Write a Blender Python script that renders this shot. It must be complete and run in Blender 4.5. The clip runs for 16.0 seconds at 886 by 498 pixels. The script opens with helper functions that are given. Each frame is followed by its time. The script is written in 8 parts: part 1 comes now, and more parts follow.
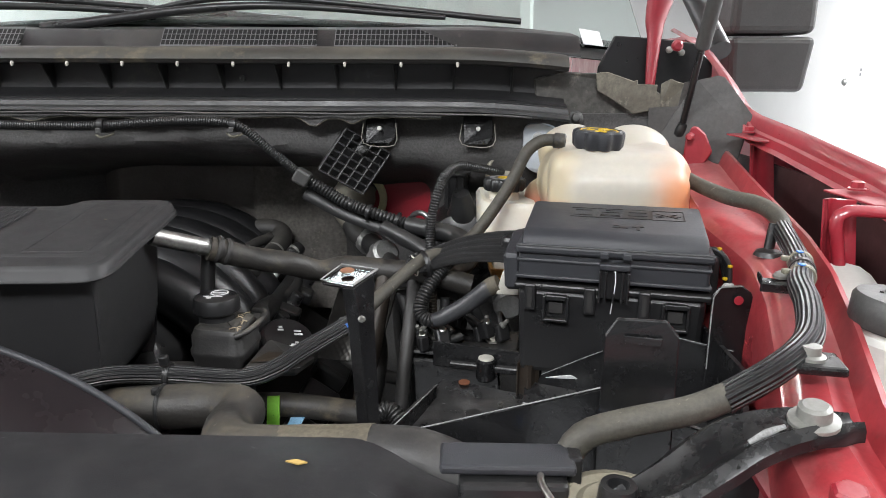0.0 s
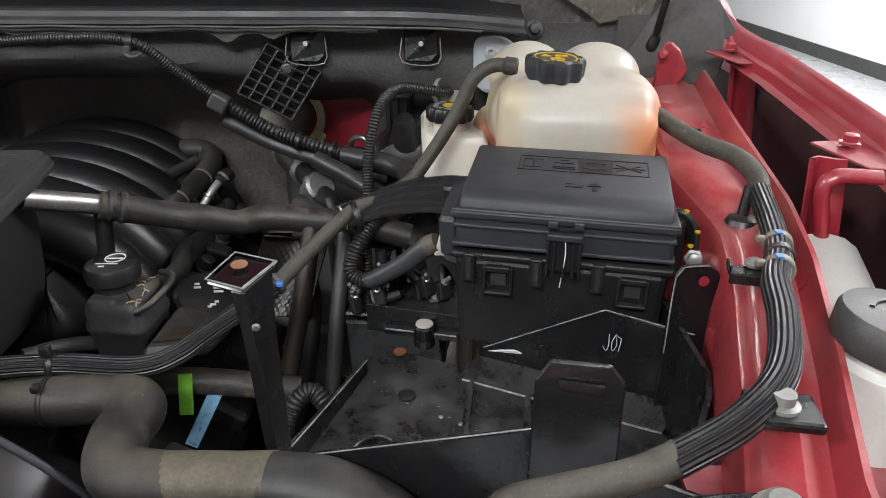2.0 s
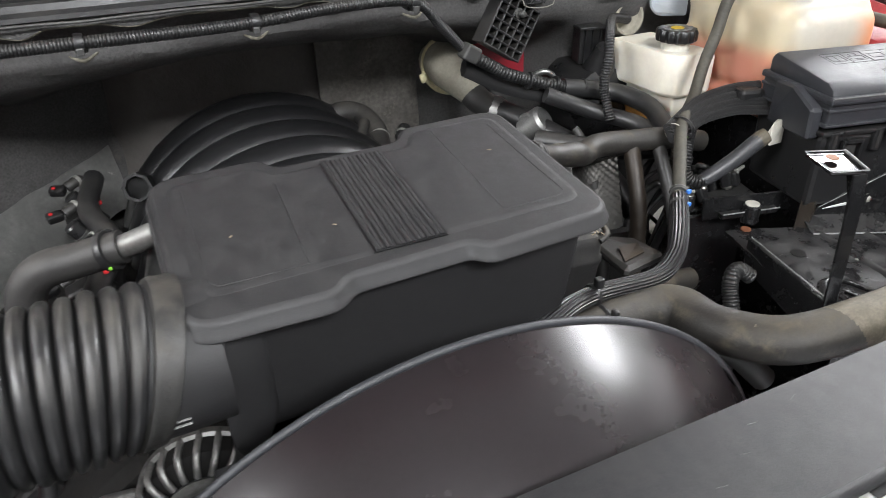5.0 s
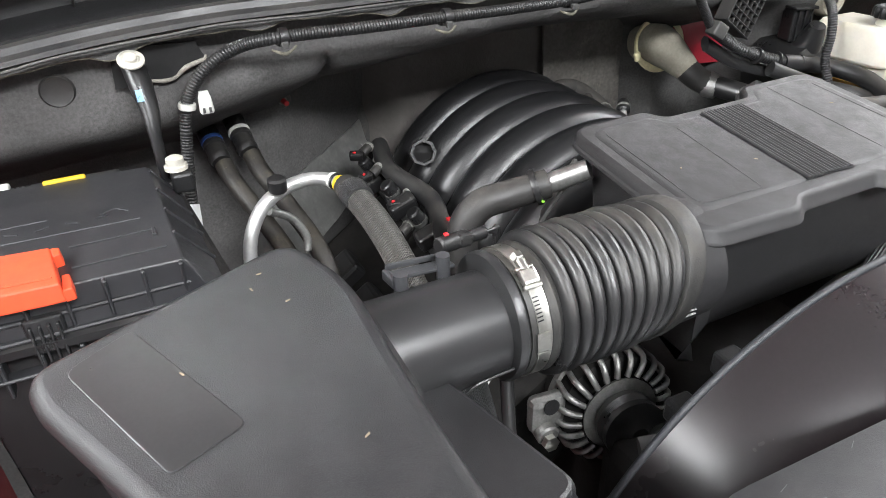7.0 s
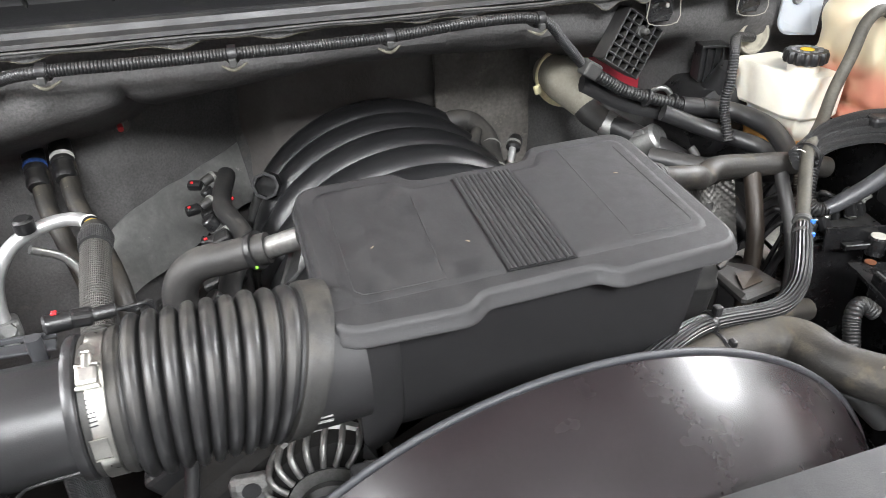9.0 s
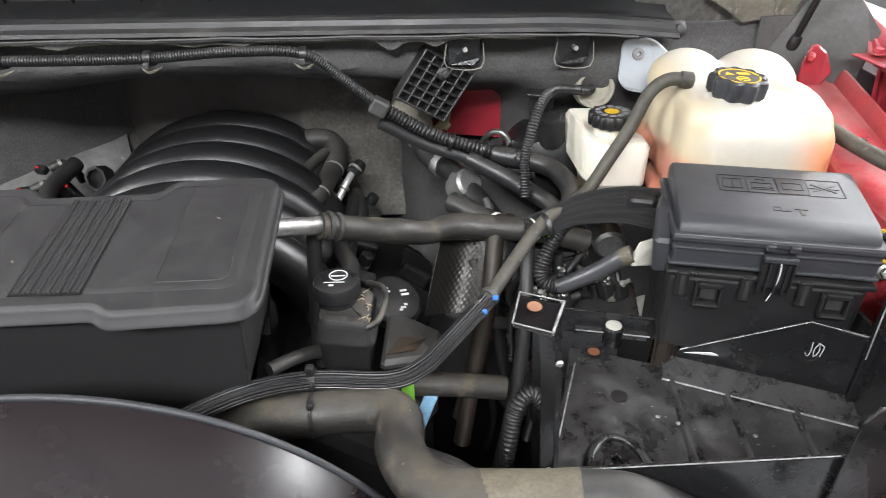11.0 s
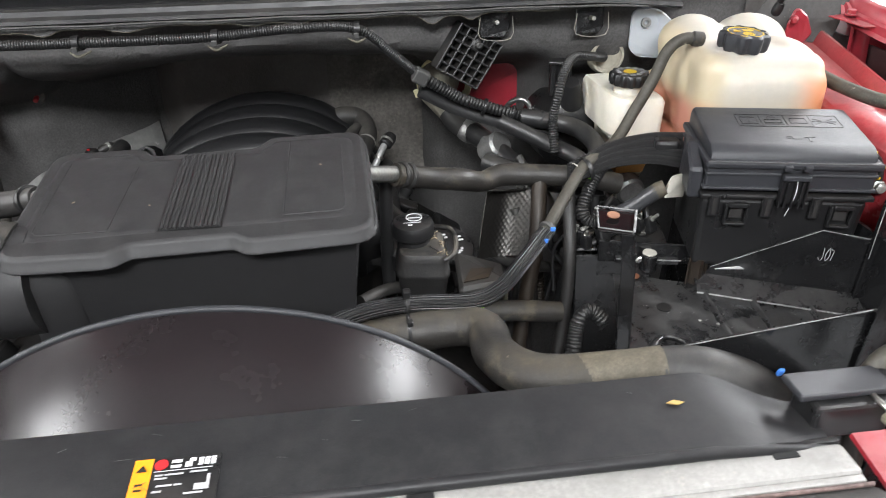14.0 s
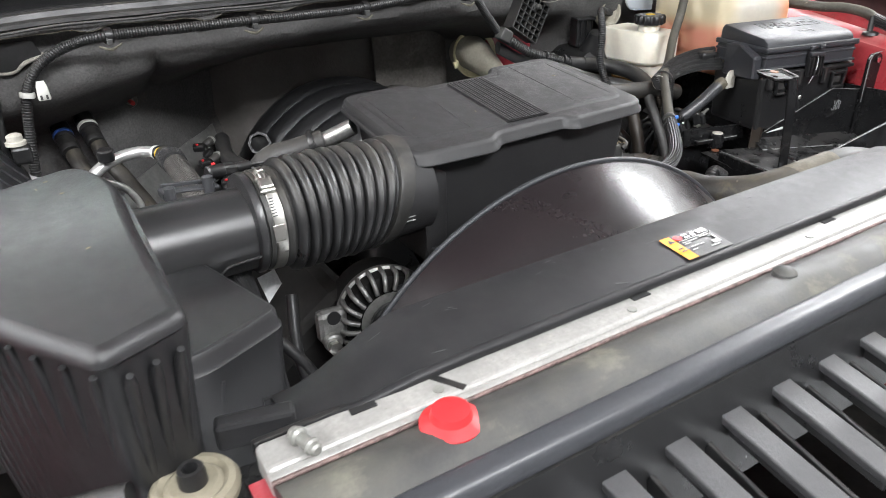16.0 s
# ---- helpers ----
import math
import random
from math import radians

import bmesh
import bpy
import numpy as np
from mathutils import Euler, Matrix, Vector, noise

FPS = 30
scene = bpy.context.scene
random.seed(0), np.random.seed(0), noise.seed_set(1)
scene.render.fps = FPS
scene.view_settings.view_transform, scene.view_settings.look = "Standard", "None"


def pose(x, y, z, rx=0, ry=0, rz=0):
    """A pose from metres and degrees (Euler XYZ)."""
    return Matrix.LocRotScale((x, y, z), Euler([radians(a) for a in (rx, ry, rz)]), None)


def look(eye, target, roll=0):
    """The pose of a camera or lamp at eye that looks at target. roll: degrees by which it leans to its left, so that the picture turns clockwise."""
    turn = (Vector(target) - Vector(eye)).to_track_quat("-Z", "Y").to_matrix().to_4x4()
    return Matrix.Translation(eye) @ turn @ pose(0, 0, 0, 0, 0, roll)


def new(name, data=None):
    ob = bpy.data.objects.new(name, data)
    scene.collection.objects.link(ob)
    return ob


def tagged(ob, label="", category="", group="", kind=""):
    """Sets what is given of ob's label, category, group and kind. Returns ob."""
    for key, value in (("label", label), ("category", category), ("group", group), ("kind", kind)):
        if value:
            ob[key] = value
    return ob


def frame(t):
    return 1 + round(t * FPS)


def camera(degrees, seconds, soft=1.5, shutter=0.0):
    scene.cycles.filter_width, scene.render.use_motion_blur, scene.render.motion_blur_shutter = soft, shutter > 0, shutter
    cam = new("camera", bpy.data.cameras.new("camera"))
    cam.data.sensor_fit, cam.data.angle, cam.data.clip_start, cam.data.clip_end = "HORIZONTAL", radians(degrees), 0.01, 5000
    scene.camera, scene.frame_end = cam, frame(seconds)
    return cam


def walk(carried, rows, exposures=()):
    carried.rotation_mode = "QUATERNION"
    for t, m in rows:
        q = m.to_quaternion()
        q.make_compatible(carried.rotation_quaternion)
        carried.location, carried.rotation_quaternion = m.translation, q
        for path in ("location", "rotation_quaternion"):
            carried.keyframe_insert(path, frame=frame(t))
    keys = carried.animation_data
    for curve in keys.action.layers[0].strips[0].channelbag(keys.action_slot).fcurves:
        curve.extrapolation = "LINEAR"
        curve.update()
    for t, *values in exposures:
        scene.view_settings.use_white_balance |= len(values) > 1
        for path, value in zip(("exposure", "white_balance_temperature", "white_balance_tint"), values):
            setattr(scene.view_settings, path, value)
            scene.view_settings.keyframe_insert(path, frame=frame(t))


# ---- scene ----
cam = camera(66.0, 16.0, soft=0.35, shutter=0.2)
EXPOSURES = [(0.0, 0.1), (1.0, -0.1), (2.0, -0.25), (2.5, -0.1), (3.2, 0.15), (5.3, 0.5), (6.0, 0.75), (7.0, 0.8), (7.75, 1.05), (8.5, 1.05), (9.0, 1.05), (9.5, 0.92), (10.0, 1.1), (12.3, 0.0), (13.5, 0.2), (14.0, 0.4), (14.5, 0.45), (15.0, 0.58), (15.5, 0.55), (16.0, 0.45)]
PATH = [
    (0, (0.128, -0.001, 1.493), (0.076, 1.931, 0.98), 0.2),
    (0.5, (0.153, 0.035, 1.493), (0.125, 1.965, 0.969), 0.1),
    (1, (0.16, 0.057, 1.509), (0.155, 1.966, 0.913), 0.1),
    (1.5, (0.172, 0.1, 1.526), (0.174, 1.957, 0.783), 0.1),
    (2, (0.167, 0.113, 1.539), (0.188, 1.919, 0.68), 0.2),
    (2.5, (0.112, 0.104, 1.57), (0.178, 1.886, 0.663), 0.1),
    (3, (0.017, 0.101, 1.567), (0.193, 1.85, 0.613), -0.2),
    (3.2, (-0.023, 0.11, 1.566), (0.209, 1.839, 0.588), -0.3),
    (5.3, (-0.564, 0.176, 1.576), (0.188, 1.718, 0.549), -1.5),
    (5.5, (-0.619, 0.181, 1.582), (0.141, 1.718, 0.553), -1.6),
    (6, (-0.727, 0.206, 1.578), (0.03, 1.747, 0.552), -1.9),
    (6.5, (-0.797, 0.215, 1.58), (-0.059, 1.766, 0.556), -2.0),
    (7, (-0.828, 0.214, 1.577), (-0.126, 1.784, 0.557), -2.0),
    (7.5, (-0.807, 0.205, 1.582), (-0.142, 1.791, 0.561), -1.9),
    (8, (-0.74, 0.194, 1.591), (-0.108, 1.787, 0.56), -1.9),
    (8.5, (-0.619, 0.182, 1.599), (-0.047, 1.798, 0.569), -2.1),
    (9, (-0.517, 0.175, 1.597), (-0.014, 1.815, 0.569), -1.7),
    (9.5, (-0.42, 0.155, 1.6), (-0.02, 1.819, 0.566), -1.6),
    (10, (-0.297, 0.125, 1.618), (-0.048, 1.814, 0.576), -1.4),
    (10.2, (-0.244, 0.12, 1.623), (-0.044, 1.815, 0.581), -1.1),
    (12.3, (0.124, 0.1, 1.637), (0.119, 1.815, 0.607), -0.1),
    (12.5, (0.116, 0.097, 1.638), (0.113, 1.813, 0.61), -0.1),
    (13, (0.052, 0.053, 1.649), (0.062, 1.776, 0.633), -0.2),
    (13.5, (-0.053, 0.007, 1.648), (0.038, 1.728, 0.634), -0.5),
    (14, (-0.173, 0.003, 1.621), (0.031, 1.711, 0.6), -0.9),
    (14.5, (-0.307, 0.035, 1.591), (0.013, 1.721, 0.565), -1.0),
    (15, (-0.471, 0.043, 1.578), (0.017, 1.712, 0.591), -1.5),
    (15.5, (-0.638, 0.017, 1.565), (0.077, 1.624, 0.613), -1.7),
    (16, (-0.776, -0.026, 1.547), (0.123, 1.514, 0.641), -2.2),
]
SIZE = 1.08


def real(p):
    """A place of the plan in metres above the floor."""
    return Vector((SIZE * p[0], SIZE * p[1], SIZE * (p[2] - 1.3) + 1.2))


REAL = Matrix.Translation((0, 0, 1.2 - 1.3 * SIZE)) @ Matrix.Scale(SIZE, 4)
walk(cam, [(t, look(real(eye), real(target), roll)) for t, eye, target, roll in PATH], EXPOSURES)

# ---- world and lamps ----
world = bpy.data.worlds.new("world")
scene.world = world
world.use_nodes = True
world.node_tree.nodes["Background"].inputs[0].default_value = (0.9, 0.95, 1.0, 1)
world.node_tree.nodes["Background"].inputs[1].default_value = 0.05

# unseen ceiling lamps, some added only for brightness: (x, y, length along x, width, watts)
CEILING = 3.4
# side pair set by the shroud's highlights; others added to brighten bay, wall, windshield
LAMPS = [(-3.4, -0.3, 1.4, 1.5, 160), (-0.4, -1.8, 1.5, 0.8, 175), (3.1, 0.95, 1.5, 1.2, 205),
         (-2.9, 2.6, 0.65, 1.5, 80), (3.2, 3.2, 0.65, 1.5, 230), (3.0, 6.5, 0.65, 1.5, 230), (-2.2, 6.0, 0.65, 1.5, 80), (-0.6, 4.9, 1.4, 1.1, 200)]


# ---- mesh helpers ----
def smooth(bm, angle=40):
    for f in bm.faces:
        f.smooth = True
    for e in bm.edges:
        if len(e.link_faces) == 2 and e.calc_face_angle(0) > radians(angle):
            e.smooth = False
    return bm


def join(*bms):
    out = bms[0]
    for other in bms[1:]:
        me = bpy.data.meshes.new("tmp")
        other.to_mesh(me)
        other.free()
        out.from_mesh(me)
        bpy.data.meshes.remove(me)
    return out


def turned(bm, m):
    bm.transform(m)
    return bm


def box(c, size, rz=0, bev=0.002, seg=2, rx=0, ry=0, taper=1.0):
    bm = bmesh.new()
    bmesh.ops.create_cube(bm, size=1)
    for v in bm.verts:
        k = taper if v.co.z < 0 else 1.0
        v.co = (v.co.x * size[0] * k, v.co.y * size[1] * k, v.co.z * size[2])
    if bev:
        bmesh.ops.bevel(bm, geom=bm.edges[:], offset=min(bev, 0.45 * min(size)), segments=seg, profile=0.5, affect="EDGES")
    return turned(bm, pose(*c, rx, ry, rz))


def ring_mesh(rings, caps=True, closed=True, uv=None):
    """Skin a list of rings of points."""
    bm = bmesh.new()
    layer = bm.loops.layers.uv.new("uv")
    vs = [[bm.verts.new(p) for p in r] for r in rings]
    n = len(rings[0])
    span = n if closed else n - 1
    for i in range(len(rings) - 1):
        for j in range(span):
            k = (j + 1) % n
            f = bm.faces.new((vs[i][j], vs[i][k], vs[i + 1][k], vs[i + 1][j]))
            if uv:
                us = (uv[i], uv[i], uv[i + 1], uv[i + 1])
                ws = (j, j + 1, j + 1, j)
                for loop, u, w in zip(f.loops, us, ws):
                    loop[layer].uv = (u, w / n)
    if caps and closed:
        bm.faces.new(vs[0][::-1])
        bm.faces.new(vs[-1])
    bmesh.ops.recalc_face_normals(bm, faces=bm.faces[:])
    return bm


def spline(pts, step):
    """Points along a smooth line through pts, about step apart."""
    p = [Vector(q) for q in pts]
    p = [2 * p[0] - p[1]] + p + [2 * p[-1] - p[-2]]
    out = []
    for i in range(1, len(p) - 2):
        a, b, c, d = p[i - 1 : i + 3]
        n = max(1, round((c - b).length / step))
        for k in range(n):
            t = k / n
            out.append(0.5 * ((2 * b) + (c - a) * t + (2 * a - 5 * b + 4 * c - d) * t * t + (3 * b - a - 3 * c + d) * t**3))
    return out + [p[-2]]


def tube(pts, r, seg=14, step=0.006, wave=0.0, pitch=0.006, caps=True, flat=1.0):
    """A hose along pts. r: a radius, or one for each point. wave: height of the rings of a corrugated hose."""
    if wave:
        step = pitch / 4
    line = spline(pts, step)
    radii = list(r) if isinstance(r, (list, tuple)) else [r] * len(pts)
    lengths = [0.0]
    for a, b in zip(pts, pts[1:]):
        lengths.append(lengths[-1] + (Vector(b) - Vector(a)).length)
    side, s, rings, us = None, 0.0, [], []
    for i, p in enumerate(line):
        t = (line[min(i + 1, len(line) - 1)] - line[max(i - 1, 0)]).normalized()
        if side is None:
            side = t.orthogonal().normalized()
        side = (side - t * side.dot(t)).normalized()
        up = t.cross(side)
        if i:
            s += (p - line[i - 1]).length
        rad = float(np.interp(s, lengths, radii))
        if wave:
            rad += wave * (-1, 0.6, 1, 0.6)[i % 4]
        rings.append([p + rad * (math.cos(a) * side + flat * math.sin(a) * up) for a in (2 * math.pi * k / seg for k in range(seg))])
        us.append(s)
    return smooth(ring_mesh(rings, caps, True, us), 50)


def lathe(profile, origin=(0, 0, 0), axis=(0, 0, 1), seg=40, caps=True):
    """Profile (radius, height) turned about an axis."""
    turn = Vector(axis).to_track_quat("Z", "Y").to_matrix().to_4x4()
    rings = [[(max(r, 1e-5) * math.cos(2 * math.pi * k / seg), max(r, 1e-5) * math.sin(2 * math.pi * k / seg), h) for k in range(seg)] for r, h in profile]
    return turned(smooth(ring_mesh(rings, caps, True, [h for _, h in profile]), 32), Matrix.Translation(origin) @ turn)


def rod(a, b, r, r2=None, seg=20, bev=0.0):
    a, b = Vector(a), Vector(b)
    n, r2 = (b - a).length, r if r2 is None else r2
    if bev:
        prof = [(r - bev, 0), (r, bev), (r2, n - bev), (r2 - bev, n)]
    else:
        prof = [(r, 0), (r2, n)]
    return lathe(prof, a, b - a, seg)


def rounded(poly, r, n=4):
    """A polygon with its corners rounded. r: a radius, or one for each corner."""
    out, m = [], len(poly)
    rr = r if isinstance(r, (list, tuple)) else [r] * m
    for i in range(m):
        p, a, b = (Vector(poly[k]) for k in (i, i - 1, (i + 1) % m))
        da, db = (a - p), (b - p)
        k = min(rr[i], 0.48 * da.length, 0.48 * db.length)
        a, b = p + da.normalized() * k, p + db.normalized() * k
        for j in range(n + 1):
            t = j / n
            out.append(tuple((1 - t) ** 2 * a + 2 * t * (1 - t) * p + t * t * b))
    return out


def prism(poly, layers):
    """Skin a polygon in plan through layers (height, growth): growth moves the outline outward from its middle line."""
    c = sum((Vector(p[:2]) for p in poly), Vector((0, 0))) / len(poly)
    m = len(poly)
    normals = []
    area = sum(poly[i - 1][0] * poly[i][1] - poly[i][0] * poly[i - 1][1] for i in range(m))
    for i in range(m):
        e = Vector(poly[(i + 1) % m][:2]) - Vector(poly[i - 1][:2])
        nrm = Vector((e.y, -e.x)).normalized() * (1 if area > 0 else -1)
        normals.append(nrm)
    rings = []
    for z, g in layers:
        rings.append([(poly[i][0] + g * normals[i].x, poly[i][1] + g * normals[i].y, z(poly[i][0] + g * normals[i].x, poly[i][1] + g * normals[i].y) if callable(z) else z) for i in range(m)])
    bm = smooth(ring_mesh(rings, True, True), 35)
    for f in bm.faces:
        if len(f.verts) == m and m > 4:
            f.smooth = False
    return bm


def cone(poly, layers):
    """Skin a polygon through layers (height, scale about its middle)."""
    c = sum((Vector(p[:2]) for p in poly), Vector((0, 0))) / len(poly)
    bm = smooth(ring_mesh([[(c.x + (p[0] - c.x) * k, c.y + (p[1] - c.y) * k, z) for p in poly] for z, k in layers], True, True), 35)
    for f in bm.faces:
        if len(f.verts) == len(poly):
            f.smooth = False
    return bm


def plate(pts, thick, bev=0.001, axis=None):
    """A flat sheet through pts (in order round its outline), with a thickness."""
    bm = bmesh.new()
    vs = [bm.verts.new(p) for p in pts]
    f = bm.faces.new(vs)
    bm.normal_update()
    nrm = Vector(axis) if axis else f.normal.copy()
    got = bmesh.ops.extrude_face_region(bm, geom=[f])
    for v in (g for g in got["geom"] if isinstance(g, bmesh.types.BMVert)):
        v.co += nrm.normalized() * thick
    bmesh.ops.recalc_face_normals(bm, faces=bm.faces[:])
    if bev:
        bmesh.ops.bevel(bm, geom=bm.edges[:], offset=bev, segments=1, affect="EDGES")
    return bm


def sheet(fn, us, vs, thick=0.0):
    """A bent sheet: fn(u, v) gives its points."""
    bm = bmesh.new()
    rows = [[bm.verts.new(fn(u, v)) for v in vs] for u in us]
    for i in range(len(us) - 1):
        for j in range(len(vs) - 1):
            bm.faces.new((rows[i][j], rows[i + 1][j], rows[i + 1][j + 1], rows[i][j + 1]))
    bmesh.ops.recalc_face_normals(bm, faces=bm.faces[:])
    if thick:
        bmesh.ops.solidify(bm, geom=bm.faces[:], thickness=thick)
    return smooth(bm, 40)


def span(a, b, n):
    return [a + (b - a) * i / n for i in range(n + 1)]


def flat_mark(pts, m, thick=0.0006):
    return turned(plate([(*p, 0) for p in pts], thick, 0), m)


def arc_mark(r0, r1, a0, a1, n, m, thick=0.0006):
    out = [(r1 * math.cos(t), r1 * math.sin(t)) for t in span(a0, a1, n)] + [(r0 * math.cos(t), r0 * math.sin(t)) for t in span(a1, a0, n)]
    return flat_mark(out, m, thick)


def hull(points, bev=0.0015):
    """The convex body round some corners, with its edges taken off."""
    bm = bmesh.new()
    for p in points:
        bm.verts.new(p)
    bmesh.ops.convex_hull(bm, input=bm.verts[:])
    bmesh.ops.dissolve_limit(bm, angle_limit=0.02, verts=bm.verts[:], edges=bm.edges[:])
    bmesh.ops.bevel(bm, geom=bm.edges[:], offset=bev, segments=2, affect="EDGES", profile=0.5)
    bmesh.ops.recalc_face_normals(bm, faces=bm.faces[:])
    return bm


def sweep(profiles):
    """Skin open cross-sections, one after another."""
    return smooth(ring_mesh(profiles, False, False), 35)


WORLD_OF = {}


def thing(name, at, label, category, group="", kind=""):
    ob = new(name)
    ob.empty_display_size = 0.05
    ob.location = real(at)
    WORLD_OF[ob] = Matrix.Translation(real(at))
    return tagged(ob, label, category, group, kind)


def part(name, bm, material, parent=None, label=""):
    """Link a bmesh of the plan as one mesh object, in metres, under a thing or a part."""
    me = bpy.data.meshes.new(name)
    bm.transform(REAL)
    cs = [v.co for v in bm.verts]
    c = Vector([(min(q[k] for q in cs) + max(q[k] for q in cs)) / 2 for k in range(3)])
    bm.transform(Matrix.Translation(-c))
    bm.to_mesh(me)
    bm.free()
    me.materials.append(material)
    ob = new(name, me)
    ob.location = c
    WORLD_OF[ob] = Matrix.Translation(c)
    if parent:
        ob.parent = parent
        ob.matrix_parent_inverse = WORLD_OF[parent].inverted()
    return tagged(ob, label)


def single(name, bm, material, label, category, group="", kind=""):
    """A thing that is one mesh."""
    return tagged(part(name, bm, material), label, category, group, kind)


# ---- materials ----
def material(name, colour, rough=0.5, metal=0.0, spot=(), grain=300.0, grain_bump=0.0, grain_colour=0.15, rough_var=0.1, dust=0.0,
             dust_colour=(0.22, 0.2, 0.17), coat=0.0, coarse=25.0, coarse_amount=0.25, braid=0.0, transmission=0.0, flake=0.0, subsurface=0.0, spec=0.5, stripes=0):
    """A surface with grain and larger stains; dust gathers where the face looks up; braid: a woven sleeve's relief."""
    mat = bpy.data.materials.new(name)
    mat.use_nodes = True
    nt = mat.node_tree
    bsdf = nt.nodes["Principled BSDF"]
    link = nt.links.new

    def node(kind, **values):
        n = nt.nodes.new(kind)
        for key, v in values.items():
            n.inputs[key].default_value = v
        return n

    coords = nt.nodes.new("ShaderNodeTexCoord").outputs["Object"]
    fine = node("ShaderNodeTexNoise", Scale=grain, Detail=3.0, Roughness=0.6)
    big = node("ShaderNodeTexNoise", Scale=coarse, Detail=5.0, Roughness=0.65)
    for n in (fine, big):
        link(coords, n.inputs["Vector"])

    def ramp(src, lo, hi, a, b):
        m = node("ShaderNodeMapRange")
        m.inputs[1].default_value, m.inputs[2].default_value, m.inputs[3].default_value, m.inputs[4].default_value = lo, hi, a, b
        link(src, m.inputs[0])
        return m.outputs[0]

    def mix(fac, a, b):
        m = nt.nodes.new("ShaderNodeMix")
        m.data_type = "RGBA"
        if isinstance(fac, float):
            m.inputs[0].default_value = fac
        else:
            link(fac, m.inputs[0])
        for sock, v in ((m.inputs[6], a), (m.inputs[7], b)):
            if isinstance(v, tuple):
                sock.default_value = (*v[:3], 1)
            else:
                link(v, sock)
        return m.outputs[2]

    base = tuple(colour)
    dark = tuple(c * (1 - grain_colour) for c in base)
    lite = tuple(min(1, c * (1 + grain_colour)) for c in base)
    col = mix(ramp(fine.outputs["Fac"], 0.3, 0.7, 0, 1), dark, lite)
    stain = tuple(c * (1 - coarse_amount) for c in base)
    col = mix(ramp(big.outputs["Fac"], 0.35, 0.7, 0, 0.8), col, stain)
    rgh = ramp(big.outputs["Fac"], 0.3, 0.7, max(0.02, rough - rough_var), min(1, rough + rough_var))
    if dust:
        geo = nt.nodes.new("ShaderNodeNewGeometry")
        sep = nt.nodes.new("ShaderNodeSeparateXYZ")
        link(geo.outputs["Normal"], sep.inputs[0])
        up = ramp(sep.outputs["Z"], 0.2, 0.95, 0, 1)
        patch = node("ShaderNodeTexNoise", Scale=coarse * 0.6, Detail=8.0, Roughness=0.75)
        link(coords, patch.inputs["Vector"])
        much = ramp(patch.outputs["Fac"], 0.42, 0.72, 0.0, 1.0)
        mul = nt.nodes.new("ShaderNodeMath")
        mul.operation = "MULTIPLY"
        link(up, mul.inputs[0]), link(much, mul.inputs[1])
        mul2 = nt.nodes.new("ShaderNodeMath")
        mul2.operation = "MULTIPLY"
        link(mul.outputs[0], mul2.inputs[0])
        mul2.inputs[1].default_value = dust
        col = mix(mul2.outputs[0], col, dust_colour)
        add = nt.nodes.new("ShaderNodeMath")
        add.operation = "ADD"
        add.use_clamp = True
        link(rgh, add.inputs[0]), link(mul2.outputs[0], add.inputs[1])
        rgh = add.outputs[0]
    for lo, hi, tint, scale in spot:
        sp = node("ShaderNodeTexNoise", Scale=scale, Detail=6.0, Roughness=0.7)
        link(coords, sp.inputs["Vector"])
        col = mix(ramp(sp.outputs["Fac"], lo, hi, 0, 1), col, tint)
    link(col, bsdf.inputs["Base Color"])
    link(rgh, bsdf.inputs["Roughness"])
    bsdf.inputs["Metallic"].default_value = metal
    bsdf.inputs["Specular IOR Level"].default_value = spec
    bsdf.inputs["Coat Weight"].default_value = coat
    bsdf.inputs["Coat Roughness"].default_value = 0.06
    bsdf.inputs["Transmission Weight"].default_value = transmission
    if subsurface:
        bsdf.inputs["Subsurface Weight"].default_value = subsurface
        bsdf.inputs["Subsurface Radius"].default_value = (0.02, 0.015, 0.01)
        bsdf.inputs["Subsurface Scale"].default_value = 1.0
    height = None
    if braid:
        uv = nt.nodes.new("ShaderNodeTexCoord").outputs["UV"]
        sepuv = nt.nodes.new("ShaderNodeSeparateXYZ")
        link(uv, sepuv.inputs[0])
        waves = []
        for sign in (1, -1):
            along = nt.nodes.new("ShaderNodeMath")
            along.operation = "MULTIPLY"
            link(sepuv.outputs["X"], along.inputs[0])
            along.inputs[1].default_value = 2 * math.pi * braid
            round_ = nt.nodes.new("ShaderNodeMath")
            round_.operation = "MULTIPLY_ADD"
            link(sepuv.outputs["Y"], round_.inputs[0])
            round_.inputs[1].default_value = sign * 2 * math.pi * 28
            link(along.outputs[0], round_.inputs[2])
            sine = nt.nodes.new("ShaderNodeMath")
            sine.operation = "SINE"
            link(round_.outputs[0], sine.inputs[0])
            waves.append(sine.outputs[0])
        weave = nt.nodes.new("ShaderNodeMath")
        weave.operation = "MULTIPLY"
        link(waves[0], weave.inputs[0]), link(waves[1], weave.inputs[1])
        height = weave.outputs[0]
        lane = nt.nodes.new("ShaderNodeMath")
        lane.operation = "MULTIPLY"
        link(sepuv.outputs["Y"], lane.inputs[0])
        lane.inputs[1].default_value = 2 * math.pi * 7
        wavy = nt.nodes.new("ShaderNodeMath")
        wavy.operation = "SINE"
        link(lane.outputs[0], wavy.inputs[0])
        both = nt.nodes.new("ShaderNodeMath")
        both.operation = "MULTIPLY"
        link(ramp(height, -0.2, 0.9, 0, 1), both.inputs[0])
        link(ramp(wavy.outputs[0], -0.3, 0.8, 0.25, 1), both.inputs[1])
        col2 = mix(both.outputs[0], col, tuple(min(1, c * 2.4 + 0.03) for c in base))
